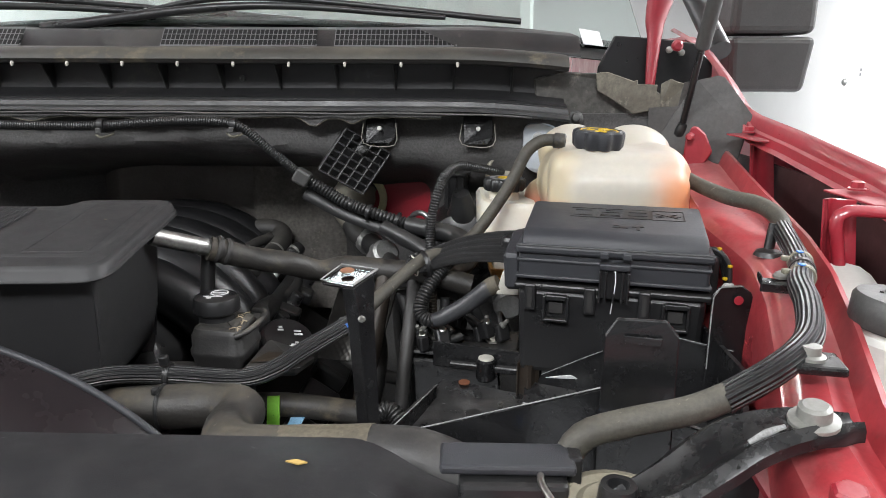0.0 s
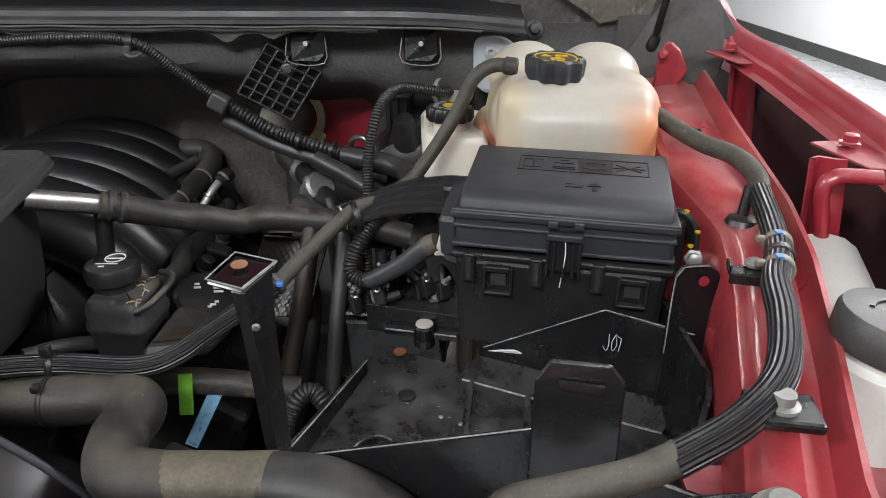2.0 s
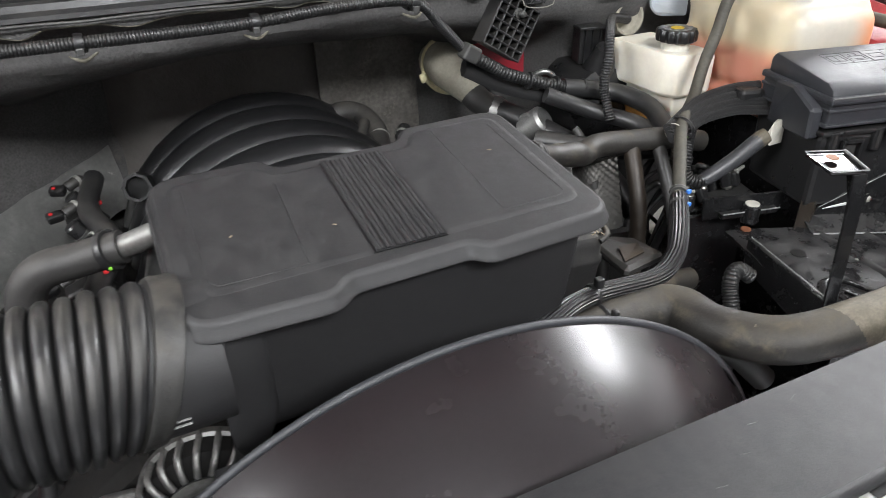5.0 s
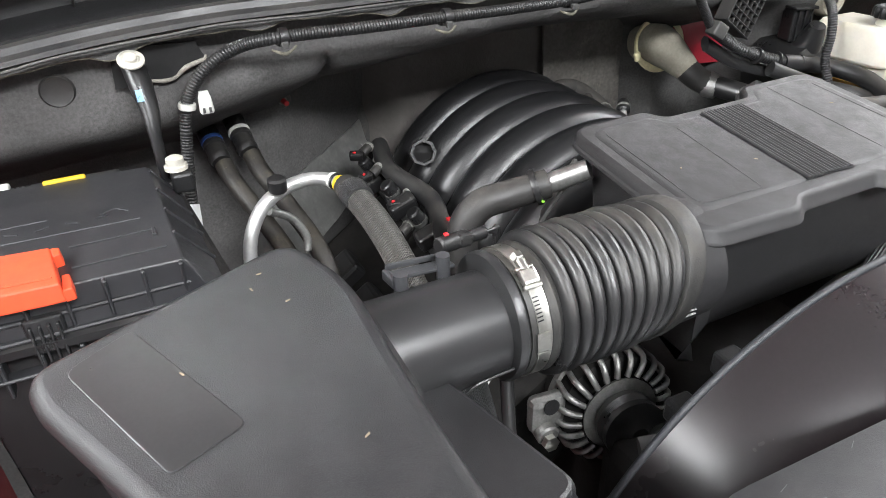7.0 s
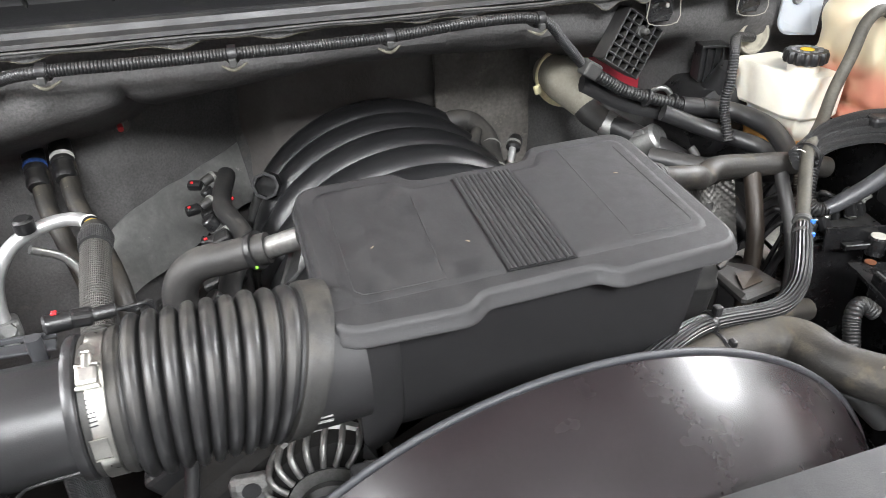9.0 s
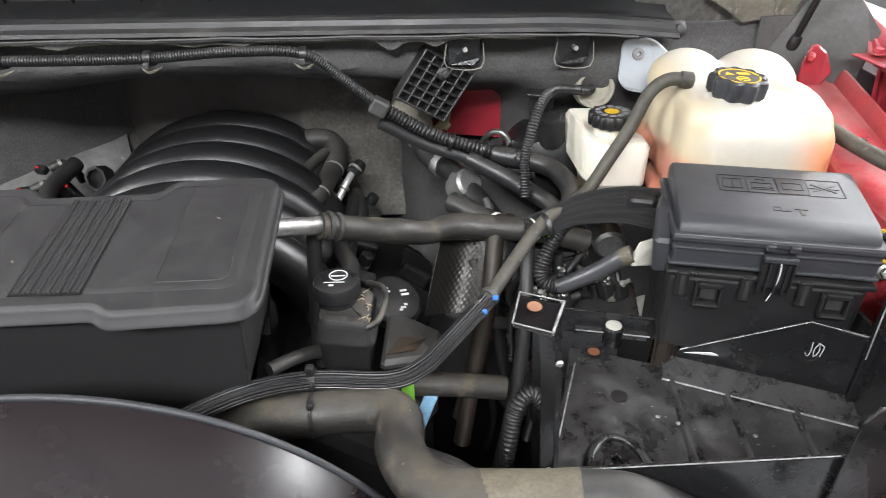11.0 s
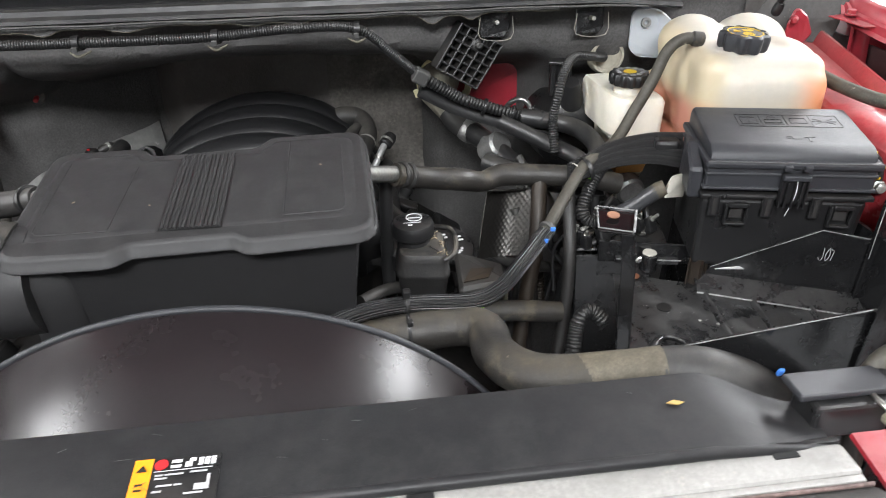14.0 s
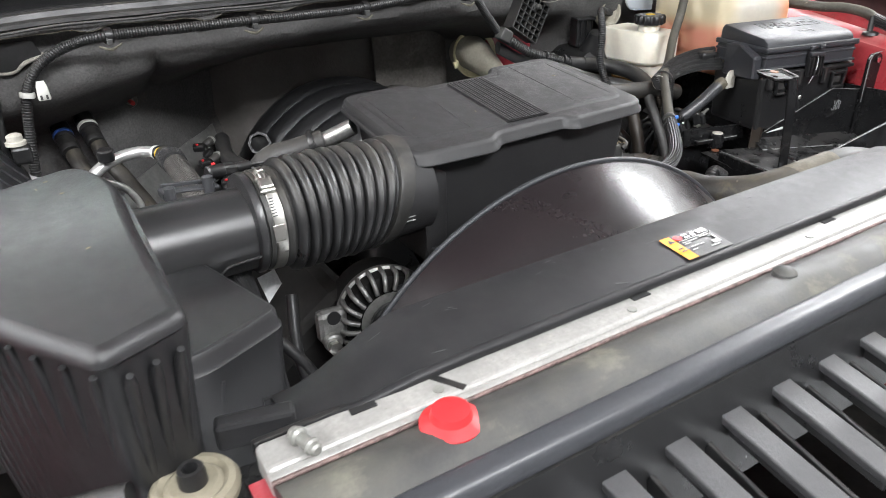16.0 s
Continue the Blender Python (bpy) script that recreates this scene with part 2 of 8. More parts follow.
        link(col2, bsdf.inputs["Base Color"])
        strength = 0.9
        dist = 0.001
    if stripes:
        uv = nt.nodes.new("ShaderNodeTexCoord").outputs["UV"]
        sepuv = nt.nodes.new("ShaderNodeSeparateXYZ")
        link(uv, sepuv.inputs[0])
        lane = nt.nodes.new("ShaderNodeMath")
        lane.operation = "MULTIPLY"
        link(sepuv.outputs["Y"], lane.inputs[0])
        lane.inputs[1].default_value = 2 * math.pi * stripes
        wavy = nt.nodes.new("ShaderNodeMath")
        wavy.operation = "SINE"
        link(lane.outputs[0], wavy.inputs[0])
        height, strength, dist = wavy.outputs[0], 0.8, 0.0012
        col3 = mix(ramp(height, 0.0, 0.9, 0, 0.8), col, tuple(c * 1.5 + 0.004 for c in base))
        link(col3, bsdf.inputs["Base Color"])
    if grain_bump and height is None:
        height, strength, dist = fine.outputs["Fac"], grain_bump, 0.001
    if height is not None:
        bump = node("ShaderNodeBump", Strength=strength, Distance=dist)
        link(height, bump.inputs["Height"])
        link(bump.outputs[0], bsdf.inputs["Normal"])
    return mat


GREY_DUST = (0.3, 0.28, 0.25)
BLACK = material("black_plastic", (0.013, 0.013, 0.0135), 0.33, grain=900, grain_bump=0.2, dust=0.1, coarse=18, spot=((0.73, 0.76, (0.14, 0.13, 0.115), 140),))
BOX_BLACK = material("air_box_plastic", (0.018, 0.018, 0.019), 0.34, grain=1300, grain_bump=0.32, grain_colour=0.45, dust=0.1, dust_colour=(0.11, 0.11, 0.11), coarse=60, coarse_amount=0.15, rough_var=0.05, spot=((0.75, 0.765, (0.3, 0.28, 0.24), 120),))
TUBE = material("smooth_tube_plastic", (0.021, 0.021, 0.0215), 0.3, grain=1500, grain_bump=0.15, grain_colour=0.4, coarse=25, coarse_amount=0.05, rough_var=0.02)
LID_GREY = material("lid_plastic", (0.0225, 0.0222, 0.0228), 0.46, spec=0.36, dust=0.3, dust_colour=(0.055, 0.053, 0.05), grain=1300, grain_bump=0.3, grain_colour=0.35, coarse=60, coarse_amount=0.12, rough_var=0.03, spot=((0.78, 0.79, (0.3, 0.29, 0.26), 100),))
FUSE_GREY = material("fuse_lid_plastic", (0.027, 0.0282, 0.032), 0.44, spec=0.4, grain=1300, grain_bump=0.3, grain_colour=0.3, dust=0.12, dust_colour=(0.11, 0.11, 0.11), coarse=30, coarse_amount=0.15, rough_var=0.06, spot=((0.75, 0.77, (0.2, 0.19, 0.18), 130),))
# slight maroon in the base stands for the red hood's reflection
SHROUD = material("maroon_tinted_shroud", (0.0125, 0.0098, 0.0106), 0.265, spec=0.32, grain=260, grain_bump=0.03, grain_colour=0.1, coarse=7, coarse_amount=0.05, rough_var=0.03, spot=((0.77, 0.775, (0.2, 0.19, 0.18), 110),))
COVER = material("cover_plastic", (0.017, 0.017, 0.018), 0.42, spec=0.24, grain=1200, grain_bump=0.18, grain_colour=0.3, dust=0.1, dust_colour=(0.12, 0.116, 0.11), coarse=70, coarse_amount=0.15, rough_var=0.05, spot=((0.73, 0.75, (0.2, 0.19, 0.18), 110),))
RUBBER = material("hose_rubber", (0.022, 0.021, 0.02), 0.55, grain=400, grain_bump=0.2, dust=0.25, coarse=25)
DUSTY = material("dusty_rubber", (0.023, 0.0212, 0.0188), 0.5, grain=350, grain_bump=0.3, grain_colour=0.3, dust=0.6, dust_colour=(0.12, 0.102, 0.072), coarse=24, coarse_amount=0.55, spot=((0.56, 0.74, (0.085, 0.07, 0.047), 28), (0.69, 0.73, (0.15, 0.13, 0.095), 90)))
TRAY_STEEL = material("dusty_tray_steel", (0.011, 0.011, 0.0115), 0.22, grain=260, grain_bump=0.35, dust=0.7, dust_colour=(0.1, 0.098, 0.095), coarse=24, rough_var=0.14, spot=((0.62, 0.72, (0.06, 0.058, 0.054), 55), (0.69, 0.71, (0.34, 0.33, 0.31), 230)))
CONDUIT = material("conduit_plastic", (0.017, 0.017, 0.0175), 0.38, grain=700, grain_bump=0.08, dust=0.25, rough_var=0.06)
BRAID = material("braided_sleeve", (0.02, 0.02, 0.0205), 0.5, braid=460.0, grain=700)
SLEEVE = material("striped_sleeve", (0.014, 0.014, 0.0148), 0.38, grain=700, dust=0.2, dust_colour=(0.1, 0.098, 0.092), coarse=40, stripes=18)
BRAID_GREY = material("grey_braided_sleeve", (0.05, 0.047, 0.042), 0.6, braid=190.0, grain=700)
BELLOWS = material("bellows_rubber", (0.018, 0.018, 0.0183), 0.36, grain=600, grain_bump=0.12, dust=0.45, dust_colour=(0.13, 0.118, 0.095), coarse=30, coarse_amount=0.2)
CUFF = material("dusty_tan_cuff", (0.022, 0.0215, 0.02), 0.5, grain=400, grain_bump=0.3, dust=0.35, dust_colour=(0.15, 0.13, 0.1), coarse=60)
FELT = material("firewall_mat", (0.075, 0.073, 0.071), 0.8, grain=300, grain_bump=0.7, grain_colour=0.35, dust=0.1, coarse=7, coarse_amount=0.5, spot=((0.62, 0.75, (0.1, 0.092, 0.082), 14), (0.71, 0.73, (0.2, 0.18, 0.15), 60)))
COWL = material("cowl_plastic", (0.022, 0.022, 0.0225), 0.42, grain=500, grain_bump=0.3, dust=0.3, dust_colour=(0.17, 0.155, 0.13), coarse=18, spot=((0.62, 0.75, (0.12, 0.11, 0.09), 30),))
# darker copy of the cowl plastic: the ledge's shadow in the colour, plus dirt
COWL_FACE = material("shade_dark_cowl_plastic", (0.011, 0.011, 0.0115), 0.5, grain=500, grain_bump=0.3, coarse=14, coarse_amount=0.4, spot=((0.6, 0.75, (0.05, 0.045, 0.036), 20), (0.72, 0.74, (0.12, 0.11, 0.09), 90)))
COWL_TOP = material("dusty_cowl_plastic", (0.03, 0.029, 0.026), 0.5, grain=500, grain_bump=0.3, dust=0.7, dust_colour=(0.17, 0.15, 0.11), coarse=12, spot=((0.58, 0.72, (0.15, 0.13, 0.085), 12),))
# base lightened to carry the light that the vent bars reflect
VENT_GREY = material("sheen_grey_vent_plastic", (0.14, 0.14, 0.143), 0.5, grain=500, grain_bump=0.2, dust=0.4, dust_colour=(0.2, 0.19, 0.18), coarse=14)
FOAM_RIM = material("frayed_foam_rim", (0.16, 0.15, 0.115), 0.9, grain=300, grain_bump=0.5, grain_colour=0.5, coarse=40, coarse_amount=0.7)
STEEL_GLOSS = material("glossy_black_paint", (0.008, 0.007, 0.0075), 0.09, grain=300, coarse=60, rough_var=0.04, spot=((0.72, 0.74, (0.1, 0.098, 0.09), 160),))
TAN_HOSE = material("tan_dusty_rubber", (0.1, 0.086, 0.06), 0.7, grain=350, grain_bump=0.3, grain_colour=0.25, coarse=30, coarse_amount=0.55, spot=((0.6, 0.72, (0.15, 0.13, 0.092), 40),))
SHIELD_DUST = material("beige_dusty_plastic", (0.14, 0.128, 0.1), 0.6, grain=120, grain_bump=0.4, grain_colour=0.35, coarse=16, coarse_amount=0.65, spot=((0.6, 0.7, (0.22, 0.2, 0.16), 30),))
SEAL_DUSTY = material("smeared_seal_rubber", (0.042, 0.042, 0.041), 0.45, grain=350, grain_bump=0.2, coarse=9, coarse_amount=0.4, dust=0.5, dust_colour=(0.17, 0.162, 0.13), spot=((0.56, 0.74, (0.17, 0.162, 0.125), 11), (0.74, 0.78, (0.24, 0.23, 0.19), 90)))
TAB_PLASTIC = material("bluish_tab_plastic", (0.42, 0.45, 0.48), 0.4, grain=120, grain_colour=0.05, coarse=14, coarse_amount=0.12, subsurface=0.2)
STEEL_BLACK = material("black_painted_steel", (0.009, 0.009, 0.0095), 0.22, grain=300, grain_bump=0.15, dust=0.3, dust_colour=(0.1, 0.098, 0.092), coarse=50, rough_var=0.12, spec=0.4, spot=((0.63, 0.72, (0.035, 0.0345, 0.033), 40), (0.7, 0.72, (0.26, 0.25, 0.23), 190)))
# in both reds the pink dust also paints the ceiling's sheen on upward faces
RED = material("red_paint", (0.3, 0.02, 0.032), 0.36, grain=200, grain_colour=0.08, dust=0.8, dust_colour=(0.42, 0.215, 0.21), coat=0.6, coarse=14, coarse_amount=0.3)
RED_DUSTY = material("dusty_sheen_red_paint", (0.37, 0.04, 0.048), 0.34, grain=220, grain_colour=0.15, grain_bump=0.1, dust=1.0, dust_colour=(0.43, 0.24, 0.215), coat=0.5, coarse=7, coarse_amount=0.45, rough_var=0.15, spot=((0.6, 0.72, (0.2, 0.06, 0.045), 22), (0.7, 0.74, (0.34, 0.24, 0.2), 60)))
# red paint with the shadow inside the fender put into its colour
SHADOWED_RED = material("shadowed_red_skin", (0.085, 0.036, 0.036), 0.6, grain=120, coarse=8, coarse_amount=0.5)
MOTTLED = material("dirty_grey_plastic", (0.07, 0.067, 0.06), 0.55, grain=120, grain_bump=0.4, grain_colour=0.4, coarse=22, coarse_amount=0.8, spot=((0.56, 0.66, (0.16, 0.15, 0.125), 28), (0.68, 0.7, (0.3, 0.27, 0.22), 90)))
BROWN_PAD = material("brown_insulation", (0.115, 0.106, 0.098), 0.85, grain=160, grain_bump=0.5, coarse=10, coarse_amount=0.4, spot=((0.66, 0.74, (0.13, 0.115, 0.1), 30),))
CORNER_GREY = material("soft_grey_panel", (0.062, 0.06, 0.057), 0.6, grain=160, grain_bump=0.3, grain_colour=0.25, coarse=8, coarse_amount=0.35, spot=((0.68, 0.72, (0.12, 0.113, 0.1), 60),))
PAD = material("dusty_insulation", (0.128, 0.118, 0.106), 0.85, grain=160, grain_bump=0.5, grain_colour=0.3, coarse=14, coarse_amount=0.7, spot=((0.58, 0.72, (0.2, 0.18, 0.15), 20), (0.64, 0.76, (0.1, 0.09, 0.08), 30)))
TORN = material("torn_fibre_edge", (0.27, 0.255, 0.22), 0.9, grain=300, grain_bump=0.5, grain_colour=0.4)
RED_DULL = material("dull_red_primer", (0.24, 0.03, 0.035), 0.55, grain=200, dust=0.4, dust_colour=(0.34, 0.24, 0.21), coarse=9, coarse_amount=0.35)
ALU = material("aluminium", (0.52, 0.52, 0.51), 0.42, metal=0.7, grain=200, grain_colour=0.08, coarse=30, coarse_amount=0.15)
CAST = material("cast_aluminium", (0.33, 0.33, 0.32), 0.5, metal=0.9, grain=400, grain_bump=0.4, coarse=30, coarse_amount=0.4)
ZINC = material("zinc_plated_steel", (0.55, 0.54, 0.5), 0.35, metal=1.0, grain=250, coarse=40)
ALT_METAL = material("grimy_cast_aluminium", (0.29, 0.287, 0.275), 0.5, metal=0.85, grain=400, grain_bump=0.4, coarse=40, coarse_amount=0.5)
COPPER = material("copper_winding", (0.45, 0.14, 0.06), 0.4, metal=0.8)
WHITE_PL = material("white_plastic", (0.58, 0.58, 0.54), 0.45, grain=300, grain_colour=0.05, coarse=20, coarse_amount=0.1)
CREAM = material("cream_plastic", (0.74, 0.68, 0.42), 0.5, coarse=30)
TANK_CREAM = material("reservoir_plastic", (0.62, 0.59, 0.51), 0.4, grain=120, grain_colour=0.06, coarse=14, coarse_amount=0.14, subsurface=0.3)
STRIP = material("bare_metal_strip", (0.3, 0.293, 0.278), 0.45, metal=0.15, grain=250, grain_bump=0.1, coarse=30, coarse_amount=0.25, spot=((0.62, 0.7, (0.34, 0.32, 0.29), 40), (0.7, 0.72, (0.15, 0.14, 0.12), 120)))
SEAL = material("seal_rubber", (0.05, 0.05, 0.048), 0.5, grain=350, grain_bump=0.2, dust=0.35, dust_colour=(0.24, 0.23, 0.2), coarse=12)
LIP = material("grille_lip_plastic", (0.04, 0.042, 0.047), 0.42, grain=300, coarse=10)
GRILLE = material("grille_plastic", (0.034, 0.034, 0.036), 0.45, grain=500, grain_bump=0.2, dust=0.25, dust_colour=(0.2, 0.2, 0.2), coarse=14)
ORANGE = material("orange_print", (0.85, 0.3, 0.01), 0.5, grain_colour=0.04)
RED_CAP = material("red_plastic", (0.58, 0.024, 0.028), 0.42, grain=300, grain_colour=0.08, coarse=20)
LEAF = material("dry_leaf", (0.4, 0.27, 0.08), 0.7)
# worn edges, and the painted highlight on the headlamp bracket's slot
EDGE_GREY = material("worn_edge_and_glint", (0.27, 0.27, 0.265), 0.5, grain=500, grain_colour=0.5, coarse=60, coarse_amount=0.8)
BOLT_GREY = material("pale_grey_bolt", (0.24, 0.24, 0.22), 0.4, metal=0.3, coarse=60)
YELLOW = material("yellow_plastic", (0.6, 0.4, 0.015), 0.5)
GREEN = material("green_tape", (0.17, 0.45, 0.03), 0.55, coarse=60, spot=((0.6, 0.64, (0.03, 0.1, 0.01), 140),))
BLUE = material("blue_plastic", (0.05, 0.2, 0.65), 0.45)
BLUE_RING = material("dark_blue_plastic", (0.035, 0.09, 0.32), 0.45)
BLUE_TAG = material("pale_blue_tag", (0.2, 0.4, 0.58), 0.55, spot=((0.55, 0.6, (0.06, 0.15, 0.25), 160),))
PRINT = material("white_print", (0.7, 0.7, 0.7), 0.6)
PRINT_DARK = material("grey_print", (0.2, 0.2, 0.21), 0.6)
FOIL = material("foil_shield", (0.045, 0.043, 0.04), 0.42, metal=0.8, grain=120, grain_bump=0.4, coarse=30)
SHIELD = material("grey_sheet_shield", (0.22, 0.22, 0.21), 0.45, metal=0.6, grain=100, grain_bump=0.3, coarse=14, coarse_amount=0.5, spot=((0.66, 0.7, (0.35, 0.34, 0.32), 50),))
BOOT = material("grey_rubber_boot", (0.3, 0.28, 0.225), 0.7, grain=200, grain_bump=0.2, dust=0.3, coarse=30)
# base near black to hold the deep bay's shade, with dirt on top
BLOCK = material("shade_dark_dirty_metal", (0.007, 0.0066, 0.0062), 0.8, spec=0.2, grain=90, grain_bump=0.6, dust=0.05, coarse=20, coarse_amount=0.5)
GUNK = material("oily_brown_metal", (0.022, 0.016, 0.011), 0.5, metal=0.2, grain=120, grain_bump=0.5, dust=0.3, dust_colour=(0.16, 0.11, 0.06), coarse=30)
ROOM_WHITE = material("white_wall_paint", (0.72, 0.72, 0.71), 0.7, grain=60, grain_colour=0.02, coarse=2, coarse_amount=0.04)
# for the unseen front wall only, dark so that it bounces less light
DIM_WALL = material("light_cutting_grey", (0.22, 0.22, 0.225), 0.7, grain=60, grain_colour=0.04, coarse=2, coarse_amount=0.1)
FLOOR = material("painted_floor", (0.34, 0.345, 0.35), 0.3, grain=40, grain_colour=0.06, coarse=3, coarse_amount=0.15)


def lamp_material():
    mat = bpy.data.materials.new("lamp_diffuser")
    mat.use_nodes = True
    b = mat.node_tree.nodes["Principled BSDF"]
    b.inputs["Emission Color"].default_value = (1, 0.98, 0.95, 1)
    b.inputs["Emission Strength"].default_value = 6.0
    return mat


def glass_material():
    mat = bpy.data.materials.new("window_glass")
    mat.use_nodes = True
    b = mat.node_tree.nodes["Principled BSDF"]
    b.inputs["Base Color"].default_value = (0.75, 0.85, 0.82, 1)
    b.inputs["Roughness"].default_value = 0.03
    b.inputs["Transmission Weight"].default_value = 1.0
    b.inputs["IOR"].default_value = 1.5
    return mat


def tank_material():
    """Milky tank that shows the orange coolant through its wall, most where the wall is stained at the outlet side."""
    mat = material("coolant_tank_plastic", (0.43, 0.405, 0.35), 0.42, grain=120, grain_colour=0.04, coarse=10, coarse_amount=0.08, subsurface=0.35)
    nt = mat.node_tree
    bsdf = nt.nodes["Principled BSDF"]
    old = bsdf.inputs["Base Color"].links[0].from_socket
    tc = nt.nodes.new("ShaderNodeTexCoord")
    sep = nt.nodes.new("ShaderNodeSeparateXYZ")
    nt.links.new(tc.outputs["Object"], sep.inputs[0])
    nz = nt.nodes.new("ShaderNodeTexNoise")
    nz.inputs["Scale"].default_value = 22
    nt.links.new(tc.outputs["Object"], nz.inputs["Vector"])

    def math2(op, a, b):
        n = nt.nodes.new("ShaderNodeMath")
        n.operation = op
        n.use_clamp = op == "MULTIPLY"
        for k, v in enumerate((a, b)):
            if isinstance(v, (int, float)):
                n.inputs[k].default_value = v
            else:
                nt.links.new(v, n.inputs[k])
        return n.outputs[0]

    def rng(src, lo, hi):
        n = nt.nodes.new("ShaderNodeMapRange")
        n.interpolation_type = "SMOOTHSTEP"
        n.inputs[1].default_value, n.inputs[2].default_value = lo, hi
        nt.links.new(src, n.inputs[0])
        return n.outputs[0]

    wob = math2("MULTIPLY", nz.outputs["Fac"], 0.04)
    x = math2("ADD", sep.outputs["X"], wob)
    down = math2("SUBTRACT", 0.0, sep.outputs["Z"])
    right = math2("MULTIPLY", rng(x, 0.03, 0.085), rng(down, -0.075, -0.02))
    left = rng(math2("SUBTRACT", wob, sep.outputs["X"]), 0.075, 0.105)
    under = math2("MULTIPLY", left, rng(down, -0.015, 0.02))
    pale = math2("MULTIPLY", math2("ADD", math2("MULTIPLY", rng(down, -0.03, 0.045), 0.9), math2("MULTIPLY", left, 0.7)), 0.85)

    def over(fac, a, colour):
        m = nt.nodes.new("ShaderNodeMix")
        m.data_type = "RGBA"
        nt.links.new(fac, m.inputs[0])
        nt.links.new(a, m.inputs[6])
        m.inputs[7].default_value = (*colour, 1)
        return m.outputs[2]

    col = over(pale, old, (0.5, 0.415, 0.25))
    col = over(math2("MULTIPLY", right, 0.95), col, (0.62, 0.25, 0.11))
    col = over(math2("MULTIPLY", under, 0.75), col, (0.5, 0.13, 0.1))
    nt.links.new(col, bsdf.inputs["Base Color"])
    return mat


DUSTCREAM = material("dusty_cream_rubber", (0.2, 0.18, 0.13), 0.8, coarse=40)
COVER_BLUE = material("box_cover_plastic", (0.019, 0.0193, 0.0212), 0.4, grain=1300, grain_bump=0.15, grain_colour=0.25, dust=0.1, dust_colour=(0.12, 0.12, 0.12), coarse=40, coarse_amount=0.15, rough_var=0.05, spot=((0.76, 0.77, (0.3, 0.29, 0.27), 120),))
TERMINAL = material("orange_red_plastic", (0.7, 0.072, 0.024), 0.42, grain=400, grain_colour=0.06, coarse=40, coarse_amount=0.12)
OLIVE_HOSE = material("olive_dusty_rubber", (0.052, 0.048, 0.038), 0.6, grain=350, grain_bump=0.3, grain_colour=0.3, dust=0.6, dust_colour=(0.16, 0.147, 0.115), coarse=30, coarse_amount=0.45, spot=((0.64, 0.72, (0.24, 0.22, 0.17), 45),))
STUB = material("dull_drawn_aluminium", (0.36, 0.36, 0.345), 0.4, metal=0.85, grain=220, grain_colour=0.25, coarse=45, coarse_amount=0.35, spot=((0.66, 0.72, (0.2, 0.18, 0.12), 60),))
CLAMP = material("olive_clamp_plastic", (0.2, 0.19, 0.14), 0.5, coarse=60, coarse_amount=0.5)
SENSOR = material("grey_sensor_plastic", (0.04, 0.041, 0.044), 0.36, grain=600, grain_bump=0.15, coarse=40)

EDGE_DARK = material("worn_grey_edge", (0.08, 0.08, 0.081), 0.5)
RUNNER = material("manifold_plastic", (0.0105, 0.0105, 0.011), 0.34, grain=900, grain_bump=0.2, grain_colour=0.3, coarse=30, coarse_amount=0.15, rough_var=0.03)
DUSTY_BLACK = material("dusty_black_plastic", (0.02, 0.0195, 0.019), 0.45, grain=300, grain_bump=0.3, dust=0.75, dust_colour=(0.17, 0.15, 0.12), coarse=28, coarse_amount=0.4)
LEAF_DUST = material("dry_beige_debris", (0.3, 0.24, 0.16), 0.85)
FUSE_MARK = material("lid_mark", (0.01, 0.01, 0.0108), 0.4)
# near-black sheet colour that paints the shade inside openings
VOID = material("painted_opening_shade", (0.004, 0.004, 0.004), 0.8)
CAP_WHITE = material("dirty_white_cap", (0.5, 0.48, 0.42), 0.5, grain=300, grain_colour=0.15, coarse=80, coarse_amount=0.4)
PATCH = material("label_patch_plastic", (0.023, 0.023, 0.0232), 0.34, grain=400, grain_bump=0.03, coarse=40, coarse_amount=0.2, rough_var=0.08)
# pale colour stands for the brightness seen through the windshield
CLOTH = material("brightened_seat_cloth", (0.5, 0.52, 0.5), 0.8, grain=200)
CAST_PRINT = material("faded_white_print", (0.4, 0.4, 0.4), 0.6)
LAMP = lamp_material()
GLASS = glass_material()
TANK = tank_material()

# ---- the workshop ----
FLOOR_Z = 1.3 - 1.2 / SIZE


def slab(x0, x1, y0, y1, z0, z1, bev=0.0):
    return box(((x0 + x1) / 2, (y0 + y1) / 2, (z0 + z1) / 2), (x1 - x0, y1 - y0, z1 - z0), bev=bev)


ROOF_Z = 1.3 + (CEILING - 1.2) / SIZE
X0, X1, Y0, Y1 = -4.4, 4.5, -4.4, 13.0
single("floor", slab(X0, X1, Y0, Y1, FLOOR_Z - 0.1, FLOOR_Z), FLOOR, "smooth light grey painted workshop floor", "floor", kind="structure")
single("ceiling", slab(X0, X1, Y0, Y1, ROOF_Z, ROOF_Z + 0.1), ROOM_WHITE, "plain white painted workshop ceiling", "ceiling", kind="structure")
# wall_south is out of view and grey only to weaken the frontal fill
for nm, a in (("wall_east", (X1, X1 + 0.12, Y0, Y1)), ("wall_west", (X0 - 0.12, X0, Y0, Y1)), ("wall_north", (X0, X1, Y1, Y1 + 0.12)), ("wall_south", (X0, X1, Y0 - 0.12, Y0))):
    single(nm, slab(*a, FLOOR_Z - 0.1, ROOF_Z + 0.1), DIM_WALL if nm == "wall_south" else ROOM_WHITE, "unseen front wall, grey to cut the light from the front" if nm == "wall_south" else "plain white painted workshop wall", "wall", kind="structure")
